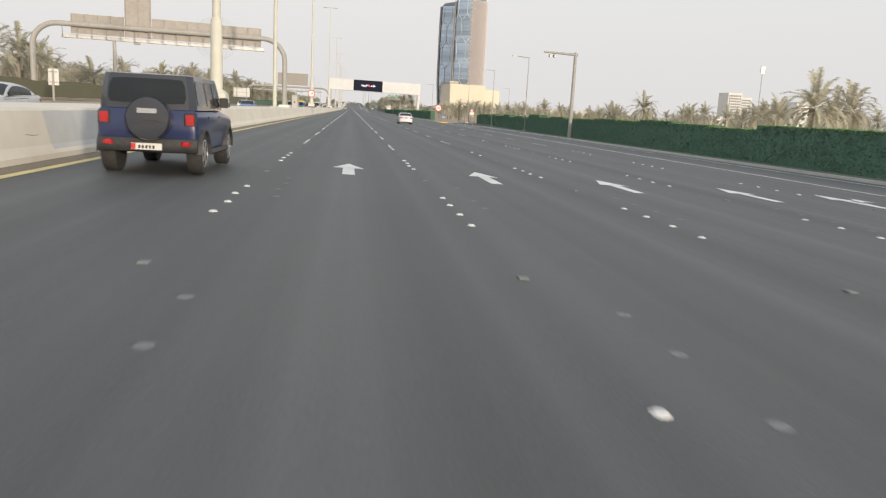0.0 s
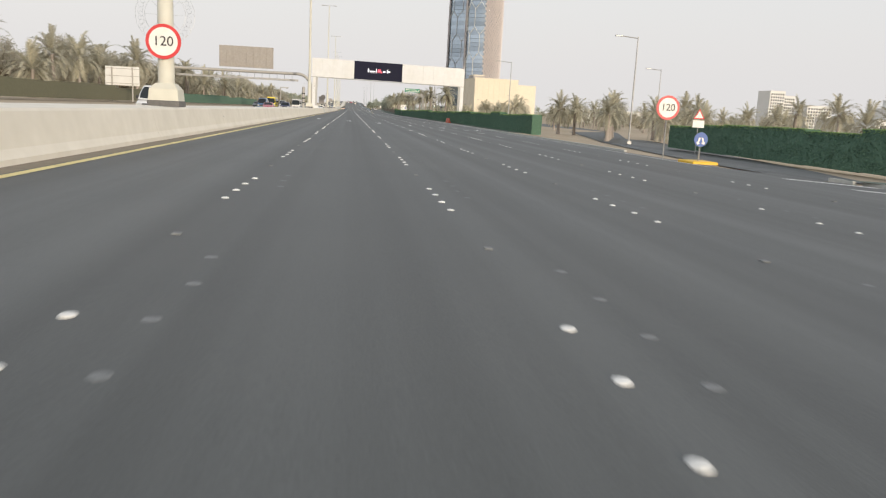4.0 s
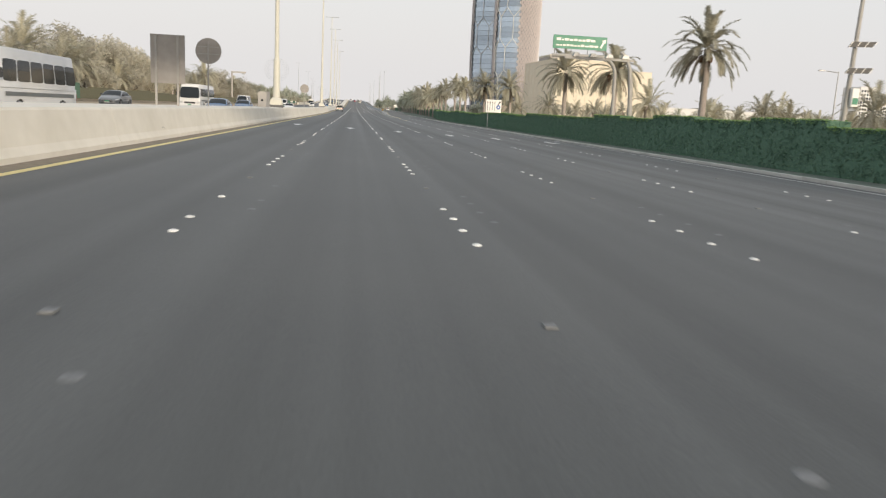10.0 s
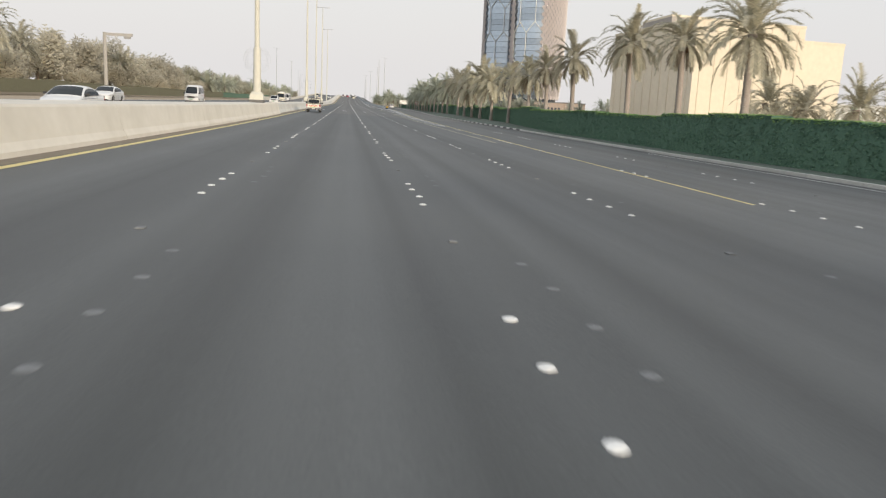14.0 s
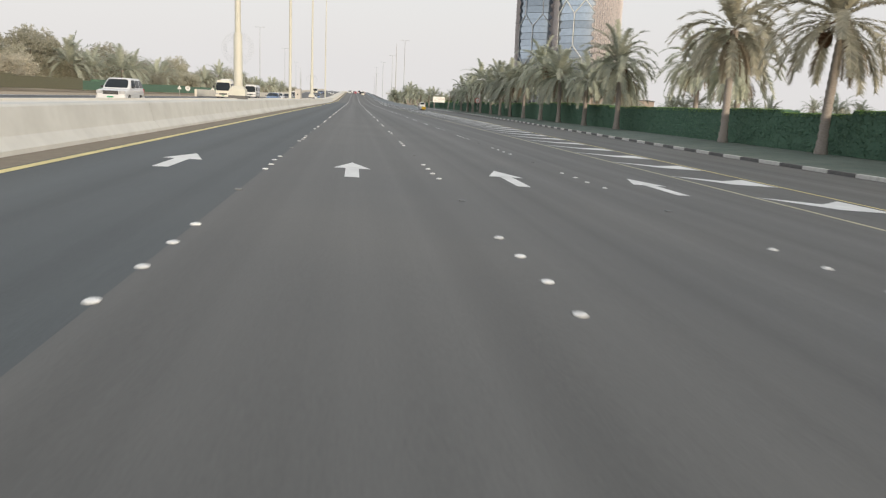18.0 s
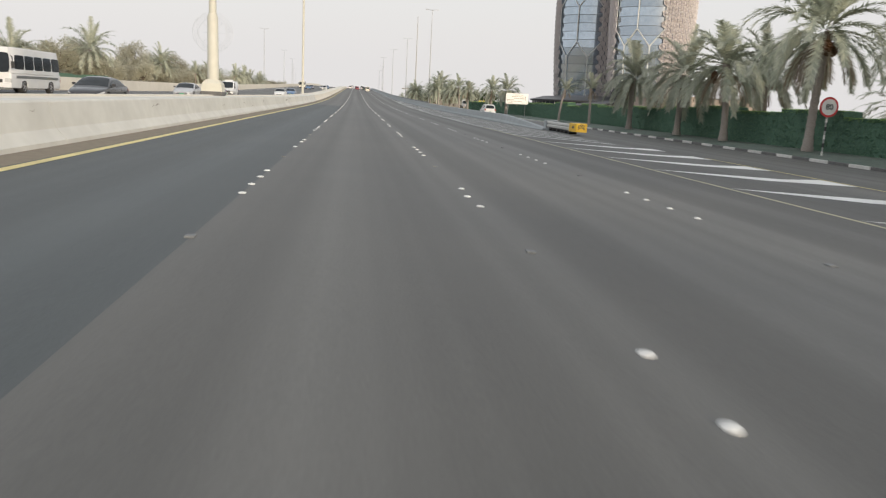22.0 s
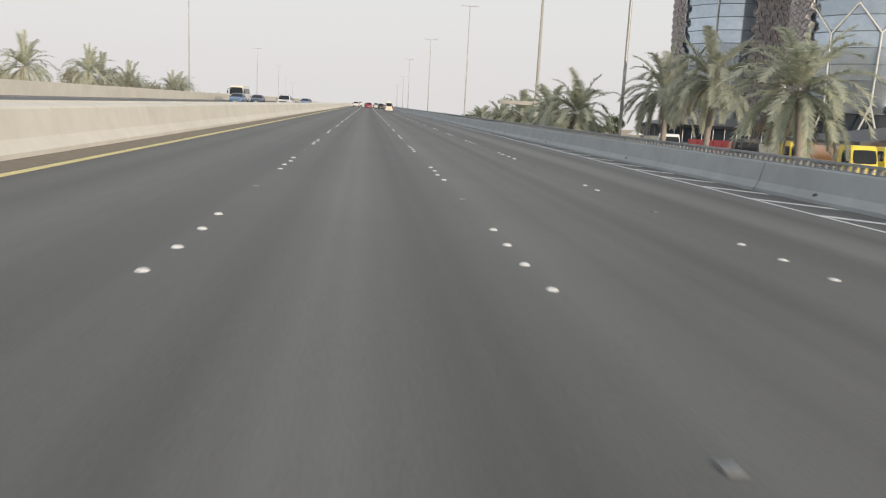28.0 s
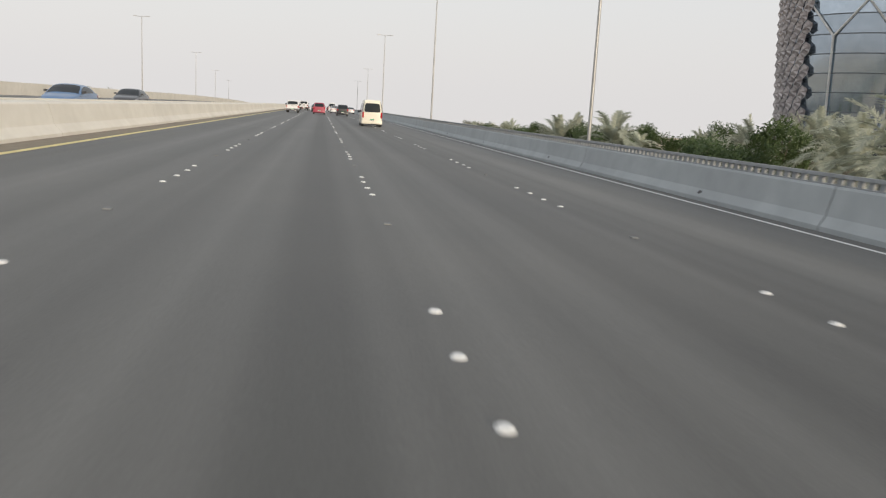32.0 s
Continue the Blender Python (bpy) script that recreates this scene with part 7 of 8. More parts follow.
def boxy_skin(root, kind, K, color, roof):
    """Body, cabin, glass and bumpers of the taller vehicles."""
    W, ax, r, sill, prof = K["W"], K["ax"], K["r"], K["sill"], K["prof"]
    ymin, ymax = min(p[0] for p in prof), max(p[0] for p in prof)
    part("body", body_shell(prof, ax, r, sill, W, 0.93 if kind != "offroader" else 0.98), color, root, smooth=True)
    mb = MB()
    mb.box(-W / 2 + 0.1, ymin + 0.3, sill - 0.06, W / 2 - 0.1, ymax - 0.3, sill + 0.16)
    part("underbody", mb, M_TRIM, root)
    sh = Shell(*K["cab"], *((0.03, 0.03) if kind == "offroader" else (0.07, 0.06)))
    part("cabin", sh.mesh(), roof or color, root, smooth=True)
    part("windscreen", sh.pane("front", 0.06, 0.94, 0.10, 0.93), M_CARGL, root)
    part("rear_window", sh.pane("rear", 0.09, 0.91, 0.3 if kind == "van" else 0.16, 0.88), M_CARGL, root)
    for a, b in K["side"]:
        part("side_window", sh.pane("right", a, b, 0.14, 0.88), M_CARGL, root)
        part("side_window", sh.pane("left", 1 - b, 1 - a, 0.14, 0.88), M_CARGL, root)
    bump = M_TRIM if kind in ("offroader", "van") else color
    for yy, nm in ((ymin, "rear_bumper"), (ymax, "front_bumper")):
        s = -1 if yy < 0 else 1
        low = sill + (0.02 if kind != "offroader" else -0.03)
        part(nm, bumper(W - 0.03, yy, s, low, low + (0.27 if kind == "offroader" else 0.28), 0.22, 0.03 if kind == "offroader" else 0.10), bump, root, smooth=True)


def car(kind, color, x, y, label, back=True, roof=None, extras=(), group="", z=None):
    """A passenger vehicle facing +y; back turns it towards -y. z follows the road."""
    K = KINDS[kind]
    names = {"sedan": "sedan_car", "suv": "suv_car", "offroader": "off_roader", "van": "van", "minibus": "minibus"}
    root = thing(names[kind], label, "car" if kind in ("sedan", "suv", "offroader") else "van", group)
    W, ax, r, sill, prof = K["W"], K["ax"], K["r"], K["sill"], K["prof"]
    ymin, ymax = min(p[0] for p in prof), max(p[0] for p in prof)
    if kind == "sedan":
        sedan_skin(root, color)
    else:
        boxy_skin(root, kind, K, color, roof)
    for s in (-1, 1):
        xo, xi = s * (W / 2 - 0.05), s * (W / 2 - (0.20 if kind in ("van", "minibus") else 0.36 if kind == "sedan" else 0.24))
        if kind != "sedan":
            tail = part("tail_light", lamp_box(min(xo, xi), max(xo, xi), ymin - 0.03, ymin + 0.12, *K["rl"]), M_LENSR, root)
            if kind == "offroader":
                xm = (xo + xi) / 2
                part("lamp_frame", lamp_box(xm - 0.115, xm + 0.115, ymin - 0.022, ymin + 0.05, K["rl"][0] - 0.02, K["rl"][1] + 0.02), M_TRIM, tail)
            xi = s * (W / 2 - 0.42)
            part("headlight", lamp_box(min(xo, xi), max(xo, xi), ymax - 0.20, ymax + 0.0, *K["fl"]), M_LENSW, root)
        m0, m1 = sorted((s * (W / 2 + 0.15), s * (W / 2 - 0.03)))
        ym = K["cab"][1] - 0.42
        zm = K["cab"][2] + 0.06
        mb = MB()
        mb.box(m0, ym - 0.05, zm, m1, ym + 0.07, zm + (0.12 if kind in ("sedan", "suv") else 0.22), 0.02)
        part("wing_mirror", mb, M_TRIM, root)
        for yh in ((ax[0] + 0.55, (ax[0] + ax[1]) / 2 + 0.25) if kind != "van" else ((ax[0] + ax[1]) / 2 + 0.6,)):
            h0, h1 = sorted((s * (W / 2 - 0.01), s * (W / 2 + 0.025)))
            mb = MB()
            mb.box(h0, yh - 0.09, K["cab"][2] - 0.16, h1, yh + 0.09, K["cab"][2] - 0.125)
            part("door_handle", mb, color, root)
        for a in ax:
            add_wheel(root, s * (W / 2 - 0.13), a, r, 0.24 if kind != "offroader" else 0.28, s > 0)
    mb = MB()
    mb.box(-0.48, ymax - 0.08, K["fl"][0] - 0.06, 0.48, ymax + 0.022, K["fl"][1] - 0.02, 0.02)
    gr = part("grille", mb, M_TRIM, root, "dark grille")
    mb = MB()
    for k in range(3):
        zz = K["fl"][0] - 0.02 + k * 0.06
        mb.box(-0.44, ymax + 0.02, zz, 0.44, ymax + 0.03, zz + 0.02)
    part("grille_bar", mb, M_CHROME if kind != "offroader" else M_TRIM, gr)
    if kind == "sedan":
        plate(root, ymin - 0.004, 0.70, "rear", "top")
        mb = MB()
        mb.box(-0.45, ymin - 0.010, 0.895, 0.45, ymin + 0.03, 0.915, 0.004)
        part("trim_strip", mb, M_CHROME, root)
        mb = MB()
        mb.tube([(0.58, ymin + 0.3, 0.29), (0.58, ymin + 0.02, 0.29)], 0.045, 12)
        part("exhaust", mb, M_CHROME, root)
    else:
        plate(root, ymin - (0.055 if kind != "offroader" else 0.08), 0.50 if kind != "offroader" else 0.49, "rear", "side" if kind == "offroader" else None)
    plate(root, ymax + 0.055, sill + 0.10, "front")
    if "rack" in extras:
        for s in (-0.55, 0.55):
            mb = MB()
            z1 = K["cab"][6] + 0.10
            mb.tube([(s, K["cab"][4] + 0.15, z1 - 0.06), (s, K["cab"][4] + 0.3, z1), (s, K["cab"][5] - 0.3, z1), (s, K["cab"][5] - 0.1, z1 - 0.06)], 0.025, 6)
            part("roof_rail", mb, M_TRIM, root)
    if "spare" in extras:
        mb = MB()
        n = 20
        cz = 1.08
        circ = lambda rad, yy: [(0.06 + rad * math.cos(2 * math.pi * k / n), yy, cz + rad * math.sin(2 * math.pi * k / n)) for k in range(n)]
        mb.loft([circ(0.38, ymin + 0.02), circ(0.41, ymin - 0.05), circ(0.41, ymin - 0.22), circ(0.38, ymin - 0.27), circ(0.28, ymin - 0.275)])
        sp = part("spare_wheel", mb, P_HARD if "dark" in extras else color, root, "covered spare wheel on the tailgate", True)
        mb = MB()
        mb.box(-0.12, ymin - 0.288, cz + 0.10, 0.24, ymin - 0.272, cz + 0.19, 0.004)
        part("emblem", mb, M_CHROME, sp, "plain pale bar")
        mb = MB()
        mb.box(-0.22, ymin - 0.30, cz - 0.06, 0.34, ymin - 0.26, cz - 0.03, 0.008)
        part("cover_seam", mb, M_TRIM, sp)
    if kind == "offroader":
        for sx in (-1, 1):
            for a in ax:
                mb = MB()
                arc = [(math.cos(math.pi * k / 8), math.sin(math.pi * k / 8)) for k in range(9)]
                mb.loft([[(sx * (W / 2 + dx), a + c * rr_, r + s_ * rr_ * 0.98) for dx, rr_ in ((-0.06, r + 0.03), (0.05, r + 0.04), (0.05, r + 0.09), (-0.06, r + 0.13))] for c, s_ in arc])
                part("wheel_flare", mb, M_TRIM, root, "black plastic wheel flare")
            mb = MB()
            mb.tube([(sx * (W / 2 + 0.02), ax[0] + 0.55, 0.42), (sx * (W / 2 + 0.04), ax[1] - 0.55, 0.42)], 0.06, 6)
            part("side_step", mb, M_TRIM, root)
            part("fog_light", lamp_box(min(sx * 0.62, sx * 0.80), max(sx * 0.62, sx * 0.80), ymin - 0.075, ymin - 0.03, 0.575, 0.665), M_LENSR, root)
    if "roof_unit" in extras:
        mb = MB()
        mb.box(-0.5, -0.6, 2.05, 0.5, 0.5, 2.26, 0.05)
        part("roof_unit", mb, P_WHITE, root, "boxy cooling unit on the roof")
    if "high_roof" in extras:
        mb = MB()
        mb.loft([[(sx * 0.74, yy, 2.17) for sx, yy in ((-1, -2.38), (1, -2.38), (1, 1.2), (-1, 1.2))], [(sx * 0.68, yy, 2.30) for sx, yy in ((-1, -2.30), (1, -2.30), (1, 0.9), (-1, 0.9))],
                 [(sx * 0.52, yy, 2.36) for sx, yy in ((-1, -2.15), (1, -2.15), (1, 0.6), (-1, 0.6))]])
        part("high_roof", mb, color, root)
    return finish(root, x, y, back, z)


def pickup(color, x, y, label, back=False, decals=False):
    root = thing("pickup_truck", label, "pickup")
    W, ax, r, sill = 1.84, (-1.52, 1.56), 0.385, 0.40
    prof = [(-1.02, 0.46), (-1.02, 1.10), (1.1, 1.08), (2.2, 1.02), (2.52, 0.90), (2.62, 0.62), (2.60, 0.46)]
    part("body", body_shell(prof, (ax[1],), r, sill, W), color, root, smooth=True)
    # load bed
    mb = MB()
    mb.box(-W / 2 + 0.14, -2.68, 0.58, W / 2 - 0.14, -1.03, 0.72)
    part("bed_floor", mb, M_TRIM, root)
    for s in (-1, 1):
        mb = MB()
        R = r + 0.08
        arc = [(ax[0] + R * math.cos(math.pi * k / 8), max(sill, r + R * math.sin(math.pi * k / 8) - 0.02)) for k in range(9)]
        out = [(-2.72, 0.48), (-2.72, 1.08), (-1.035, 1.09), (-1.035, 0.52)] + [(p[0], p[1] if 0 < k < 8 else sill) for k, p in enumerate(arc)]
        rings = []
        for xx, d in ((W / 2 - 0.16, 0.0), (W / 2 - 0.03, 0.0), (W / 2, 0.04)):
            rings.append([(s * xx, p[0], p[1] - (d if p[1] > 1 else 0)) for p in out])
        mb.loft(rings)
        part("bed_side", mb, color, root)
        mb = MB()
        mb.box(min(s * (W / 2 - 0.17), s * (W / 2 - 0.04)), -2.72, 1.09, max(s * (W / 2 - 0.17), s * (W / 2 - 0.04)), -1.04, 1.12)
        part("bed_rail", mb, M_TRIM, root)
        mb = MB()
        xo, xi = s * (W / 2 + 0.004), s * (W / 2 - 0.17)
        mb.box(min(xo, xi), -2.75, 0.70, max(xo, xi), -2.60, 1.02, 0.02)
        tl = part("tail_light", mb, M_LENSR, root)
        mb = MB()
        mb.box(min(s * (W / 2 - 0.02), s * (W / 2 - 0.15)), -2.757, 0.72, max(s * (W / 2 - 0.02), s * (W / 2 - 0.15)), -2.74, 0.80)
        part("clear_lens", mb, M_LENSW, tl)
        mb = MB()
        mb.box(min(s * 0.22, s * (W / 2 - 0.02)), -2.92, 0.50, max(s * 0.22, s * (W / 2 - 0.02)), -2.74, 0.60, 0.02)
        part("bumper_end", mb, M_CHROME, root, "chrome bumper end")
        mb = MB()
        mb.box(min(s * 0.40, s * (W / 2 - 0.0)), -2.9, 0.40, max(s * 0.40, s * (W / 2)), -2.72, 0.495, 0.02)
        part("bumper_end", mb, M_CHROME, root, "chrome bumper end")
        mb = MB()
        mb.box(min(s * 0.62, s * (W / 2 - 0.01)), -2.10, 0.20, max(s * 0.62, s * (W / 2 - 0.01)), -2.07, 0.50)
        part("mud_flap", mb, M_TRIM, root)
        mb = MB()
        mb.tube([(s * (W / 2 - 0.02), -0.95, 0.36), (s * (W / 2 + 0.06), -0.75, 0.36), (s * (W / 2 + 0.06), 0.95, 0.36), (s * (W / 2 - 0.02), 1.1, 0.36)], 0.055, 6)
        part("side_step", mb, M_TRIM, root)
        xo, xi = s * (W / 2 - 0.05), s * (W / 2 - 0.45)
        part("headlight", lamp_box(min(xo, xi), max(xo, xi), 2.42, 2.60, 0.78, 0.96), M_LENSW, root)
        mb = MB()
        mb.box(min(s * (W / 2 + 0.25), s * (W / 2 - 0.02)), 0.62, 1.10, max(s * (W / 2 + 0.25), s * (W / 2 - 0.02)), 0.76, 1.30, 0.04)
        part("wing_mirror", mb, M_TRIM, root)
        for yh in (-0.35, 0.45):
            mb = MB()
            mb.box(min(s * (W / 2 - 0.01), s * (W / 2 + 0.03)), yh - 0.1, 0.95, max(s * (W / 2 - 0.01), s * (W / 2 + 0.03)), yh + 0.1, 0.99)
            part("door_handle", mb, M_CHROME, root)
        if decals:
            mb = MB()
            X0, X1 = sorted((s * (W / 2 - 0.002), s * (W / 2 + 0.004)))
            mb.box(X0, -2.45, 0.955, X1, 0.9, 0.975)
            mb.box(X0, -2.45, 0.92, X1, -1.9, 0.945)
            mb.box(X0, -0.9, 0.86, X1, 0.1, 0.885)
            for k in range(5):
                mb.prism([(-0.3 + k * 0.32, 0.83), (-0.1 + k * 0.32, 0.84), (0.12 + k * 0.32, 0.93), (-0.08 + k * 0.32, 0.945)], "x", X0, X1)
            part("side_stripe", mb, M_GOLD, root, "dark brown side stripes")
        for a in ax:
            add_wheel(root, s * (W / 2 - 0.13), a, r, 0.26, s > 0)
    mb = MB()
    mb.box(-W / 2 + 0.17, -2.76, 0.62, W / 2 - 0.17, -2.70, 1.10, 0.015)
    tg = part("tailgate", mb, color, root)
    mb = MB()
    mb.box(-W / 2 + 0.17, -2.77, 1.10, W / 2 - 0.17, -2.69, 1.125)
    part("top_trim", mb, M_TRIM, tg)
    mb = MB()
    mb.box(-0.16, -2.785, 0.98, 0.24, -2.755, 1.02, 0.008)
    part("tailgate_handle", mb, M_TRIM, tg)
    if decals:
        for k in range(6):
            mb = MB()
            mb.box(-0.51 + k * 0.185, -2.764, 0.795, -0.47 + k * 0.185, -2.757, 0.905)
            mb.box(-0.47 + k * 0.185, -2.764, 0.795, -0.38 + k * 0.185, -2.757, 0.905)
            part("plain_bars", mb, M_SIGNR, tg, "red block shapes")
        mb = MB()
        mb.box(-0.42, -2.765, 0.715, 0.46, -2.757, 0.765)
        st = part("warning_strip", mb, M_YEL, tg, "yellow strip with black chevrons")
        mb = MB()
        for k in range(9):
            s = -1 if k < 5 else 1
            c = -0.37 + k * 0.097
            mb.prism([(c, 0.74), (c + s * 0.035, 0.722), (c + s * 0.07, 0.722), (c + s * 0.035, 0.74), (c + s * 0.07, 0.758), (c + s * 0.035, 0.758)], "y", -2.768, -2.764)
        part("chevrons", mb, M_BLACK, st)
    mb = MB()
    mb.box(-W / 2 + 0.04, -2.86, 0.42, W / 2 - 0.04, -2.70, 0.62, 0.03)
    part("rear_bumper", mb, M_TRIM, root)
    plate(root, -2.87, 0.43, "rear")
    mb = MB()
    mb.tube([(0.42, -2.2, 0.33), (0.42, -2.84, 0.33)], 0.07, 12)
    part("exhaust", mb, M_CREAM, root)
    mb = MB()
    mb.box(-W / 2 + 0.14, -2.5, 0.36, W / 2 - 0.14, 2.3, 0.56)
    part("underbody", mb, M_TRIM, root)
    mb = MB()
    mb.box(-W / 2 + 0.06, 2.40, 0.42, W / 2 - 0.06, 2.70, 0.70, 0.06)
    part("front_bumper", mb, color, root)
    mb = MB()
    mb.box(-0.5, 2.5, 0.70, 0.5, 2.645, 0.98, 0.03)
    part("grille", mb, M_CHROME, root)
    sh = Shell(-1.06, 1.20, 1.07, 0.88, -0.90, 0.45, 1.74, 0.74)
    part("cabin", sh.mesh(), color, root, smooth=True)
    part("windscreen", sh.pane("front", 0.06, 0.94, 0.1, 0.93), M_CARGL, root)
    part("rear_window", sh.pane("rear", 0.06, 0.94, 0.20, 0.88), M_CARGL, root)
    for a, b in ((0.10, 0.44), (0.48, 0.88)):
        part("side_window", sh.pane("right", a, b, 0.14, 0.86), M_CARGL, root)
        part("side_window", sh.pane("left", 1 - b, 1 - a, 0.14, 0.86), M_CARGL, root)
    # dark tubular frame behind the cab
    if decals:
        mb = MB()
        mb.tube([(-0.86, -1.18, 1.1), (-0.80, -1.02, 1.76), (-0.72, -0.98, 1.82), (0.72, -0.98, 1.82), (0.80, -1.02, 1.76), (0.86, -1.18, 1.1)], 0.04, 8)
        mb.tube([(-0.84, -1.20, 1.15), (0.84, -1.20, 1.15)], 0.03, 8)
        fr = part("sports_bar", mb, M_TRIM, root, "black tubular bar round the rear window")
        for s in (-0.34, 0.0, 0.34):
            mb = MB()
            mb.tube([(s, -1.18, 1.15), (s, -1.0, 1.81)], 0.02, 6)
            part("upright", mb, M_TRIM, fr)
        for s in (-1, 1):
            mb = MB()
            mb.tube([(s * 0.83, -1.18, 1.14), (s * 0.83, -1.6, 1.14)], 0.03, 6)
            part("bar_foot", mb, M_TRIM, fr)
    return finish(root, x, y, back)


def bus(color, x, y, L, H, label, stripe=None, back=True, roof_unit=False):
    root = thing("bus", label, "bus")
    W = 2.4
    ax = (-L * 0.27, L * 0.28)
    prof = [(-L / 2, 0.45), (-L / 2 - 0.02, H * 0.46), (L / 2, H * 0.44), (L / 2 + 0.03, 0.40)]
    part("body", body_shell(prof, ax, 0.45, 0.35, W, 0.95), color, root, smooth=True)
    sh = Shell(-L / 2, L / 2, H * 0.43, W / 2 - 0.02, -L / 2 + 0.06, L / 2 - 0.28, H - 0.1, W / 2 - 0.14)
    part("upper_body", sh.mesh(), color, root, smooth=True)
    n = max(4, int(L / 1.35))
    for k in range(n):
        a, b = 0.03 + k * 0.93 / n, 0.03 + (k + 0.93) * 0.93 / n
        part("side_window", sh.pane("right", a, b, 0.16, 0.72), M_CARGL, root)
        part("side_window", sh.pane("left", 1 - b, 1 - a, 0.16, 0.72), M_CARGL, root)
    part("windscreen", sh.pane("front", 0.05, 0.95, 0.02, 0.80), M_CARGL, root)
    part("rear_window", sh.pane("rear", 0.1, 0.9, 0.25, 0.75), M_CARGL, root)
    mb = MB()
    mb.box(-0.62, L / 2 - 0.05, 0.66, 0.62, L / 2 + 0.05, 0.86, 0.02)
    part("grille", mb, M_TRIM, root)
    for s in (-1, 1):
        xo, xi = s * (W / 2 - 0.08), s * (W / 2 - 0.45)
        part("headlight", lamp_box(min(xo, xi), max(xo, xi), L / 2 - 0.1, L / 2 + 0.05, 0.68, 0.92), M_LENSW, root)
        part("tail_light", lamp_box(min(xo, xi), max(xo, xi), -L / 2 - 0.04, -L / 2 + 0.1, 0.8, 1.2), M_LENSR, root)
        mb = MB()
        mb.tube([(s * (W / 2 - 0.1), L / 2 - 0.15, H - 0.6), (s * (W / 2 + 0.12), L / 2 + 0.2, H - 0.7), (s * (W / 2 + 0.14), L / 2 + 0.2, H - 1.0)], 0.03, 6)
        mb.box(min(s * (W / 2 + 0.04), s * (W / 2 + 0.24)), L / 2 + 0.14, H - 1.35, max(s * (W / 2 + 0.04), s * (W / 2 + 0.24)), L / 2 + 0.24, H - 0.95, 0.02)
        part("wing_mirror", mb, M_TRIM, root)
        for a in ax:
            add_wheel(root, s * (W / 2 - 0.16), a, 0.45, 0.28, s > 0)
        if stripe:
            mb = MB()
            X0, X1 = sorted((s * (W / 2 - 0.002), s * (W / 2 + 0.006)))
            mb.box(X0, -L / 2 + 0.6, 0.95, X1, L / 2 - 0.6, 1.12)
            part("side_stripe", mb, stripe, root)
    mb = MB()
    mb.box(-W / 2 + 0.04, L / 2 - 0.1, 0.36, W / 2 - 0.04, L / 2 + 0.10, 0.62, 0.05)
    part("front_bumper", mb, color, root)
    mb = MB()
    mb.box(-W / 2 + 0.15, -L / 2 + 0.2, 0.32, W / 2 - 0.15, L / 2 - 0.2, 0.55)
    part("underbody", mb, M_TRIM, root)
    plate(root, L / 2 + 0.105, 0.42, "front")
    if roof_unit:
        mb = MB()
        mb.box(-0.75, -1.4, H - 0.06, 0.75, 1.0, H + 0.18, 0.06)
        part("roof_unit", mb, P_WHITE, root)
    return finish(root, x, y, back)


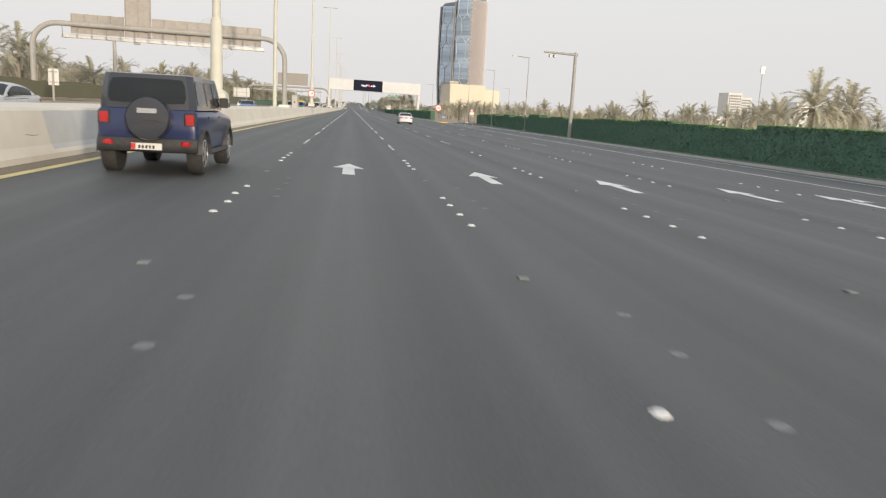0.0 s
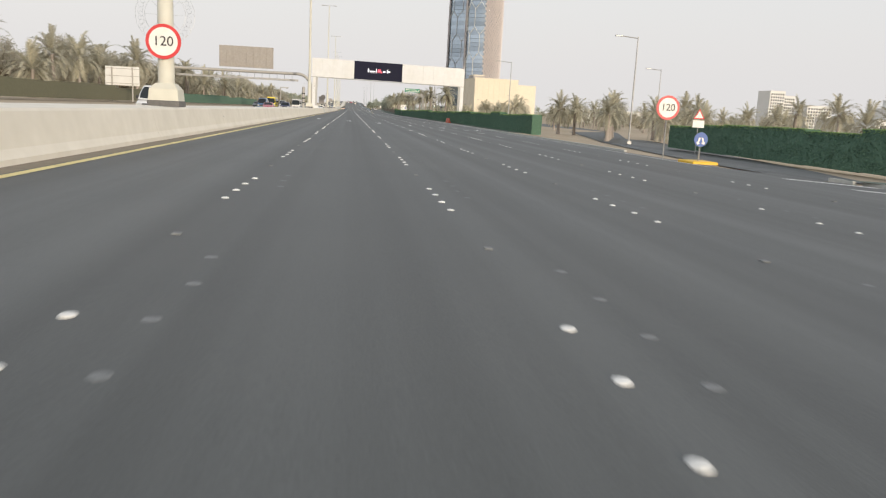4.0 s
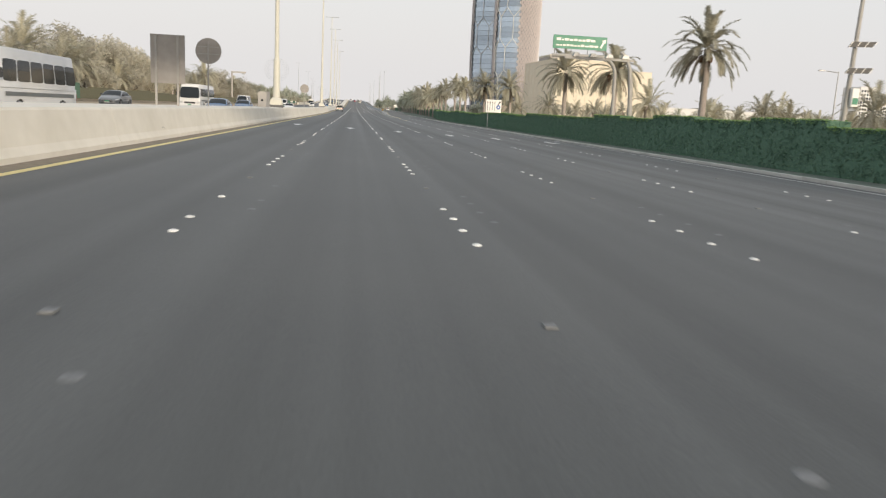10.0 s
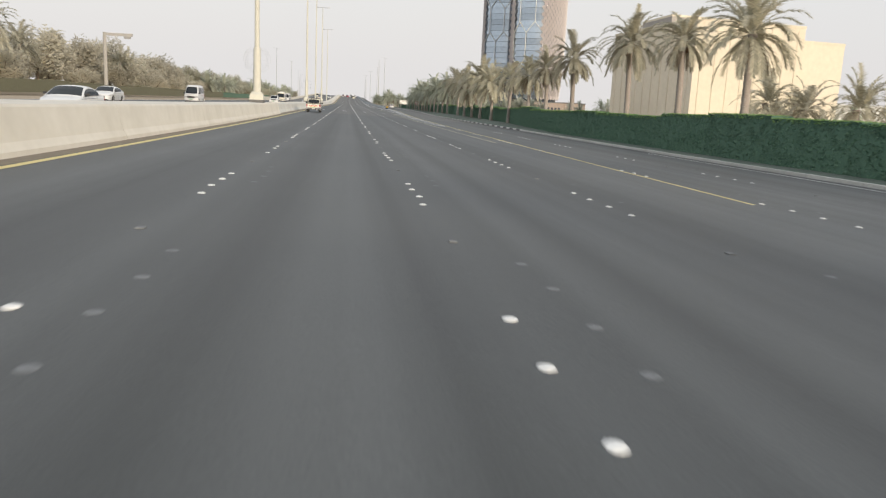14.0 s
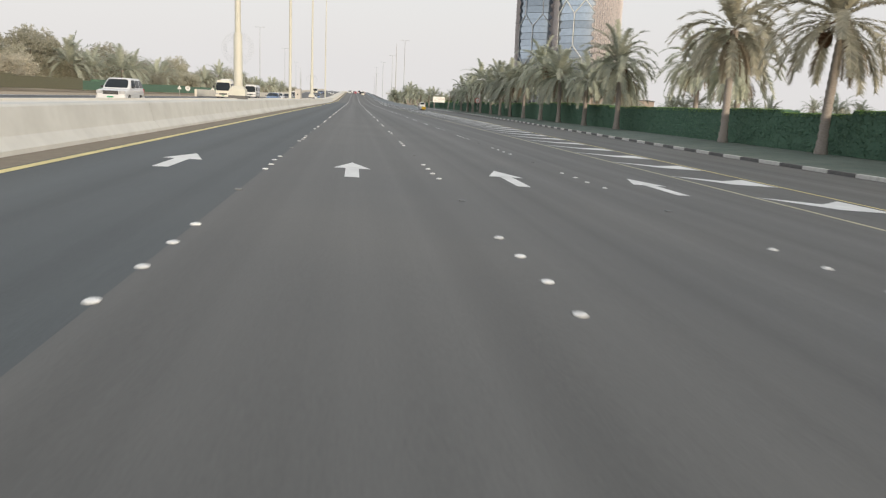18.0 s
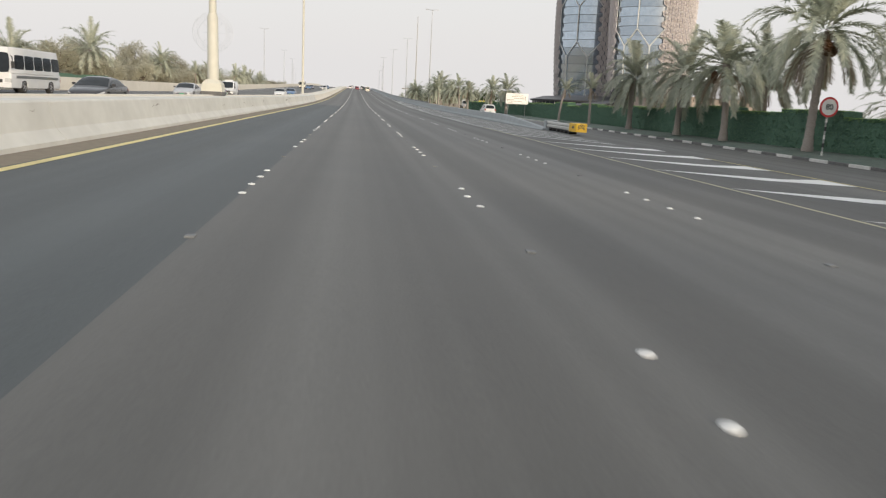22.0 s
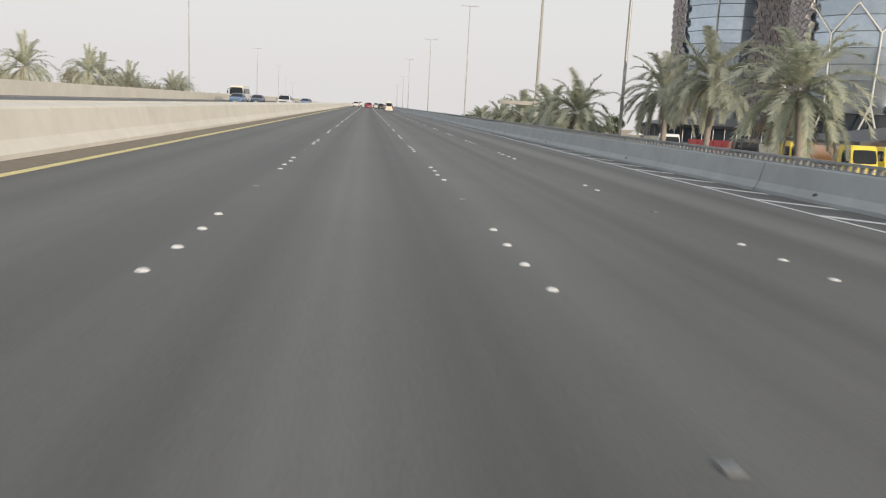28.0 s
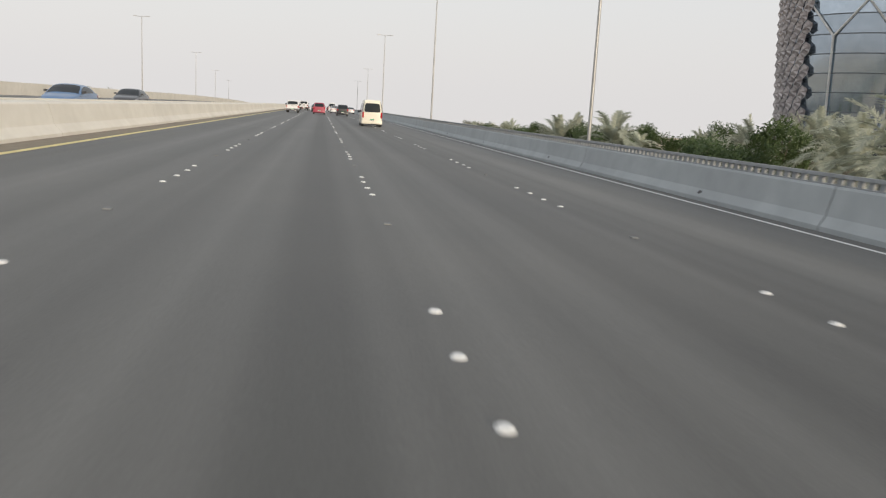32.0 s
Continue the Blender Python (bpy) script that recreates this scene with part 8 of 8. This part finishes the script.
def truck(cab_c, load, load_c, x, y, L, label, turn=0.0, z=0.0):
    """A lorry facing +y with a skip, tank or box body."""
    root = thing("truck", label, "truck", "lorries parked below the overpass")
    W = 2.4
    sh = Shell(L / 2 - 2.0, L / 2, 1.35, 1.2, L / 2 - 1.95, L / 2 - 0.35, 2.75, 1.08)
    mb = MB()
    mb.box(-1.2, L / 2 - 2.0, 0.6, 1.2, L / 2 + 0.05, 1.38, 0.06)
    part("cab_lower", mb, cab_c, root)
    part("cab", sh.mesh(), cab_c, root, smooth=True)
    part("windscreen", sh.pane("front", 0.06, 0.94, 0.08, 0.8), M_CARGL, root)
    part("side_window", sh.pane("right", 0.35, 0.9, 0.1, 0.75), M_CARGL, root)
    part("side_window", sh.pane("left", 0.1, 0.65, 0.1, 0.75), M_CARGL, root)
    mb = MB()
    mb.box(-0.5, -L / 2, 0.7, 0.5, L / 2 - 0.3, 1.0)
    part("chassis", mb, M_TRIM, root)
    mb = MB()
    y0, y1 = -L / 2, L / 2 - 2.2
    if load == "tank":
        n = 16
        ov = lambda yy, f: [(1.2 * f * math.cos(2 * math.pi * k / n), yy, 1.85 + 0.8 * f * math.sin(2 * math.pi * k / n)) for k in range(n)]
        mb.loft([ov(y0, 0.75), ov(y0 + 0.2, 1), ov(y1 - 0.2, 1), ov(y1, 0.75)])
        part("tank", mb, load_c, root, smooth=True)
        for k in range(4):
            mb = MB()
            yy = y0 + 0.4 + k * (y1 - y0 - 0.8) / 3
            mb.loft([ov(yy, 1.01), ov(yy + 0.1, 1.01)])
            part("tank_band", mb, load_c, root)
    else:
        mb.loft([[(-1.1, y0 + 0.2, 1.0), (1.1, y0 + 0.2, 1.0), (1.1, y1, 1.0), (-1.1, y1, 1.0)], [(-1.22, y0, 2.4), (1.22, y0, 2.4), (1.22, y1, 2.5), (-1.22, y1, 2.5)]])
        part("load_body", mb, load_c, root)
        for s in (-1, 1):
            for k in range(6):
                yy = y0 + 0.4 + k * (y1 - y0 - 0.6) / 5
                mb = MB()
                mb.loft([[(s * 1.1, yy, 1.0), (s * 1.18, yy, 1.0), (s * 1.18, yy + 0.12, 1.0), (s * 1.1, yy + 0.12, 1.0)], [(s * 1.2, yy, 2.4), (s * 1.3, yy, 2.4), (s * 1.3, yy + 0.12, 2.4), (s * 1.2, yy + 0.12, 2.4)]])
                part("rib", mb, load_c, root)
    for s in (-1, 1):
        for a in (L / 2 - 1.0, -L / 2 + 1.2, -L / 2 + 2.4):
            add_wheel(root, s * 1.02, a, 0.5, 0.3, s > 0)
        part("headlight", lamp_box(min(s * 0.7, s * 1.1), max(s * 0.7, s * 1.1), L / 2, L / 2 + 0.08, 0.8, 1.0), M_LENSW, root)
        mb = MB()
        mb.box(min(s * 1.22, s * 1.42), L / 2 - 0.3, 1.7, max(s * 1.22, s * 1.42), L / 2 - 0.2, 2.2, 0.02)
        part("wing_mirror", mb, M_TRIM, root)
    root.matrix_basis = Matrix.Translation((x, y, z)) @ Matrix.Rotation(turn, 4, "Z") @ Matrix.Diagonal((1, 1, 1.1, 1))


# on this carriageway
car("offroader", P_NAVY, -1.95, 5.66, "navy blue boxy off-roader with a black hard top", False, P_HARD, ("spare", "dark"))
car("sedan", P_WHITE, 9.12, 80.78, "white sedan in a middle lane of the motorway", False)
pickup(P_CREAM, -2.12, 453.8, "cream double-cab pickup with red tailgate shapes and a black bar", False, True)
car("suv", P_WHITE, 23.2, 679.5, "white off-roader on the exit ramp beside the parapet", False, None, ("rack",), "", zg(680))
car("minibus", P_CREAM, 7.2, 892, "cream high-roofed minibus on the overpass", False, None, ("high_roof",))
car("suv", P_RED, 2.5, 937.5, "red off-roader near the crest of the overpass", False)
car("suv", P_DARK, 6.2, 940.5, "black off-roader near the crest of the overpass", False)
pickup(P_WHITE, -1.4, 934, "white double-cab pickup in the inner lane of the overpass", False)
car("offroader", P_WHITE, -0.7, 971, "white boxy off-roader with a covered spare wheel near the crest", False, None, ("spare",))
car("sedan", P_WHITE, 5.6, 967, "white sedan near the crest of the overpass", False)
car("sedan", P_DARK, 1.9, 962, "dark sedan near the crest of the overpass", False)
for kind, c, x, y, label in [("sedan", P_SILVER, 9.4, 985, "silver sedan on the crest of the overpass"), ("suv", P_WHITE, 1.9, 992, "white off-roader on the crest of the overpass"), ("sedan", P_RED, -1.8, 1000, "red sedan on the crest of the overpass"),
                             ("minibus", P_WHITE, 5.6, 1006, "white minibus on the crest of the overpass"), ("suv", P_GREY, -1.9, 1024, "grey off-roader on the crest of the overpass"), ("sedan", P_WHITE, 1.8, 1030, "white sedan on the crest of the overpass"),
                             ("van", P_WHITE, 9.3, 1041, "white panel van on the crest of the overpass"), ("sedan", P_DARK, 5.5, 1052, "dark sedan on the crest of the overpass"), ("sedan", P_SILVER, -1.8, 1064, "silver sedan on the crest of the overpass")]:
    car(kind, c, x, y, label, False, None, (), "traffic ahead on the overpass")
# on the opposite carriageway, facing this way
OPP = "oncoming traffic across the median"
for kind, c, x, y, label, ex in [
    ("sedan", P_SILVER, -12, 19, "silver sedan on the opposite carriageway", ()), ("suv", P_SILVER, -20, 70.6, "silver off-roader on the opposite carriageway", ()),
    ("van", P_GREY, -12, 57.6, "grey panel van on the opposite carriageway", ()), ("sedan", P_BLUE, -12, 84, "blue sedan on the opposite carriageway", ()),
    ("sedan", P_WHITE, -16, 106, "white sedan on the opposite carriageway", ()), ("van", P_WHITE, -11.6, 146, "white panel van beyond the median barrier", ()),
    ("sedan", P_RED, -13, 222, "dark red sedan on the opposite carriageway", ()),
    ("minibus", P_BLUE, -16, 238, "blue minibus on the opposite carriageway", ()), ("sedan", P_DARK, -18, 245, "dark sedan on the opposite carriageway", ()),
    ("suv", P_NAVY, -11.4, 236.5, "dark navy off-roader beside the far median barrier", ()), ("minibus", P_WHITE, -17.6, 294, "white minibus on the opposite carriageway", ()),
    ("sedan", P_BLUE, -10.4, 320.6, "blue sedan beside the far median barrier", ()), ("sedan", P_GREY, -20, 322, "grey sedan on the opposite carriageway", ()),
    ("minibus", P_WHITE, -16.2, 371, "white minibus on the opposite carriageway", ()), ("sedan", P_BLUE, -11.9, 344, "blue sedan on the opposite carriageway", ()),
    ("minibus", P_WHITE, -18.5, 458, "white high-roofed minibus on the opposite carriageway", ("high_roof",)), ("sedan", P_WHITE, -11.3, 398, "white sedan beside the far median barrier", ()),
    ("sedan", P_WHITE, -20, 429, "white sedan on the outer opposite lane", ()), ("suv", P_WHITE, -14, 516.6, "white off-roader on the opposite carriageway", ()),
    ("sedan", P_WHITE, -11.9, 593.5, "white sedan beside the far median barrier", ()), ("sedan", P_SILVER, -14.2, 638.5, "silver sedan beside the far median barrier", ()),
    ("sedan", P_NAVY, -13.6, 648, "dark blue sedan beside the far median barrier", ()), ("van", P_WHITE, -15.5, 666.8, "white panel van with a cooling unit on its roof", ("roof_unit",)),
    ("sedan", P_WHITE, -11, 688.6, "white sedan on the opposite side of the overpass", ()), ("sedan", P_BLUE, -11, 706.6, "blue sedan on the opposite side of the overpass", ()),
    ("sedan", P_BLUE, -15.6, 822, "blue sedan on the opposite side of the overpass", ()), ("suv", P_WHITE, -9.9, 826.5, "white off-roader on the opposite side of the overpass", ("rack",)),
    ("sedan", P_NAVY, -15.5, 838, "navy sedan on the opposite side of the overpass", ()), ("sedan", P_SILVER, -12, 850, "silver sedan on the opposite side of the overpass", ()),
    ("sedan", P_BLUE, -11, 871, "blue sedan on the opposite side of the overpass", ()), ("sedan", P_DARK, -12, 887, "dark sedan on the opposite side of the overpass", ())]:
    car(kind, c, x, y, label, True, None, ex, OPP)
bus(P_YEL, -19.4, 284.5, 9.0, 3.0, "yellow school bus on the opposite carriageway", M_BLACK)
bus(P_WHITE, -13.2, 289, 9.0, 3.0, "white coach on the opposite carriageway", P_GREY)
bus(P_WHITE, -16.2, 338, 9.0, 2.9, "white coach with dark windows on the opposite carriageway", P_GREY)
bus(P_CREAM, -18.2, 577.8, 7.0, 2.9, "cream midibus on the opposite carriageway", None, True, True)
car("sedan", P_DARK, -11.9, 610, "dark sedan beside the far median barrier", True, None, (), OPP)
bus(P_CREAM, -19.4, 844, 7.0, 2.8, "cream midibus on the opposite side of the overpass")
bus(P_WHITE, -20.4, 620, 8.0, 2.9, "white coach on the outer opposite lane", P_GREY)
car("sedan", P_BLUE, -10.2, 571, "blue sedan close beside the median barrier", True, None, (), OPP)
# lorries parked on the low ground beside the overpass
truck(P_DARK, "skip", P_REDT, 42, 798.5, 13.5, "red open-bodied lorry parked under the palms", math.pi)
truck(P_YEL, "skip", P_CREAM, 42.5, 787.8, 6.0, "yellow-cabbed lorry parked under the palms", math.pi)
truck(P_YEL, "tank", P_ORG, 42, 780.3, 8.4, "lorry with a faded orange tank parked under the palms", math.pi)
truck(P_YEL, "skip", P_YEL, 53.5, 790, 8.0, "yellow skip lorry parked under the palms", math.pi)
truck(P_WHITE, "skip", P_CREAM, 41, 812, 7.0, "pale lorry parked under the palms", math.pi)


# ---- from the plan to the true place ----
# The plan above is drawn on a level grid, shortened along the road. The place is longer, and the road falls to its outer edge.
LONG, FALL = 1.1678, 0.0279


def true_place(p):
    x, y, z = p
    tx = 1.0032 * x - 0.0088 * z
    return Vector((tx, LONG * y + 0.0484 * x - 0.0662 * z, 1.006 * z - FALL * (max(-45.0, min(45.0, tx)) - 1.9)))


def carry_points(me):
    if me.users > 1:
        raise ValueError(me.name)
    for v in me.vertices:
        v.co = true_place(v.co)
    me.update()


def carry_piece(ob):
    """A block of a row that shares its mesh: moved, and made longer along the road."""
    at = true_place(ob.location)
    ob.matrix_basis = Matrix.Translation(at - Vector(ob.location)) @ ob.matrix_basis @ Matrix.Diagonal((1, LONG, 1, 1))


def span(ob):
    pts = [c.matrix_world @ Vector(q) for c in (ob, *ob.children_recursive) if c.type == "MESH" for q in c.bound_box]
    return [min(p[i] for p in pts) for i in range(3)], [max(p[i] for p in pts) for i in range(3)]


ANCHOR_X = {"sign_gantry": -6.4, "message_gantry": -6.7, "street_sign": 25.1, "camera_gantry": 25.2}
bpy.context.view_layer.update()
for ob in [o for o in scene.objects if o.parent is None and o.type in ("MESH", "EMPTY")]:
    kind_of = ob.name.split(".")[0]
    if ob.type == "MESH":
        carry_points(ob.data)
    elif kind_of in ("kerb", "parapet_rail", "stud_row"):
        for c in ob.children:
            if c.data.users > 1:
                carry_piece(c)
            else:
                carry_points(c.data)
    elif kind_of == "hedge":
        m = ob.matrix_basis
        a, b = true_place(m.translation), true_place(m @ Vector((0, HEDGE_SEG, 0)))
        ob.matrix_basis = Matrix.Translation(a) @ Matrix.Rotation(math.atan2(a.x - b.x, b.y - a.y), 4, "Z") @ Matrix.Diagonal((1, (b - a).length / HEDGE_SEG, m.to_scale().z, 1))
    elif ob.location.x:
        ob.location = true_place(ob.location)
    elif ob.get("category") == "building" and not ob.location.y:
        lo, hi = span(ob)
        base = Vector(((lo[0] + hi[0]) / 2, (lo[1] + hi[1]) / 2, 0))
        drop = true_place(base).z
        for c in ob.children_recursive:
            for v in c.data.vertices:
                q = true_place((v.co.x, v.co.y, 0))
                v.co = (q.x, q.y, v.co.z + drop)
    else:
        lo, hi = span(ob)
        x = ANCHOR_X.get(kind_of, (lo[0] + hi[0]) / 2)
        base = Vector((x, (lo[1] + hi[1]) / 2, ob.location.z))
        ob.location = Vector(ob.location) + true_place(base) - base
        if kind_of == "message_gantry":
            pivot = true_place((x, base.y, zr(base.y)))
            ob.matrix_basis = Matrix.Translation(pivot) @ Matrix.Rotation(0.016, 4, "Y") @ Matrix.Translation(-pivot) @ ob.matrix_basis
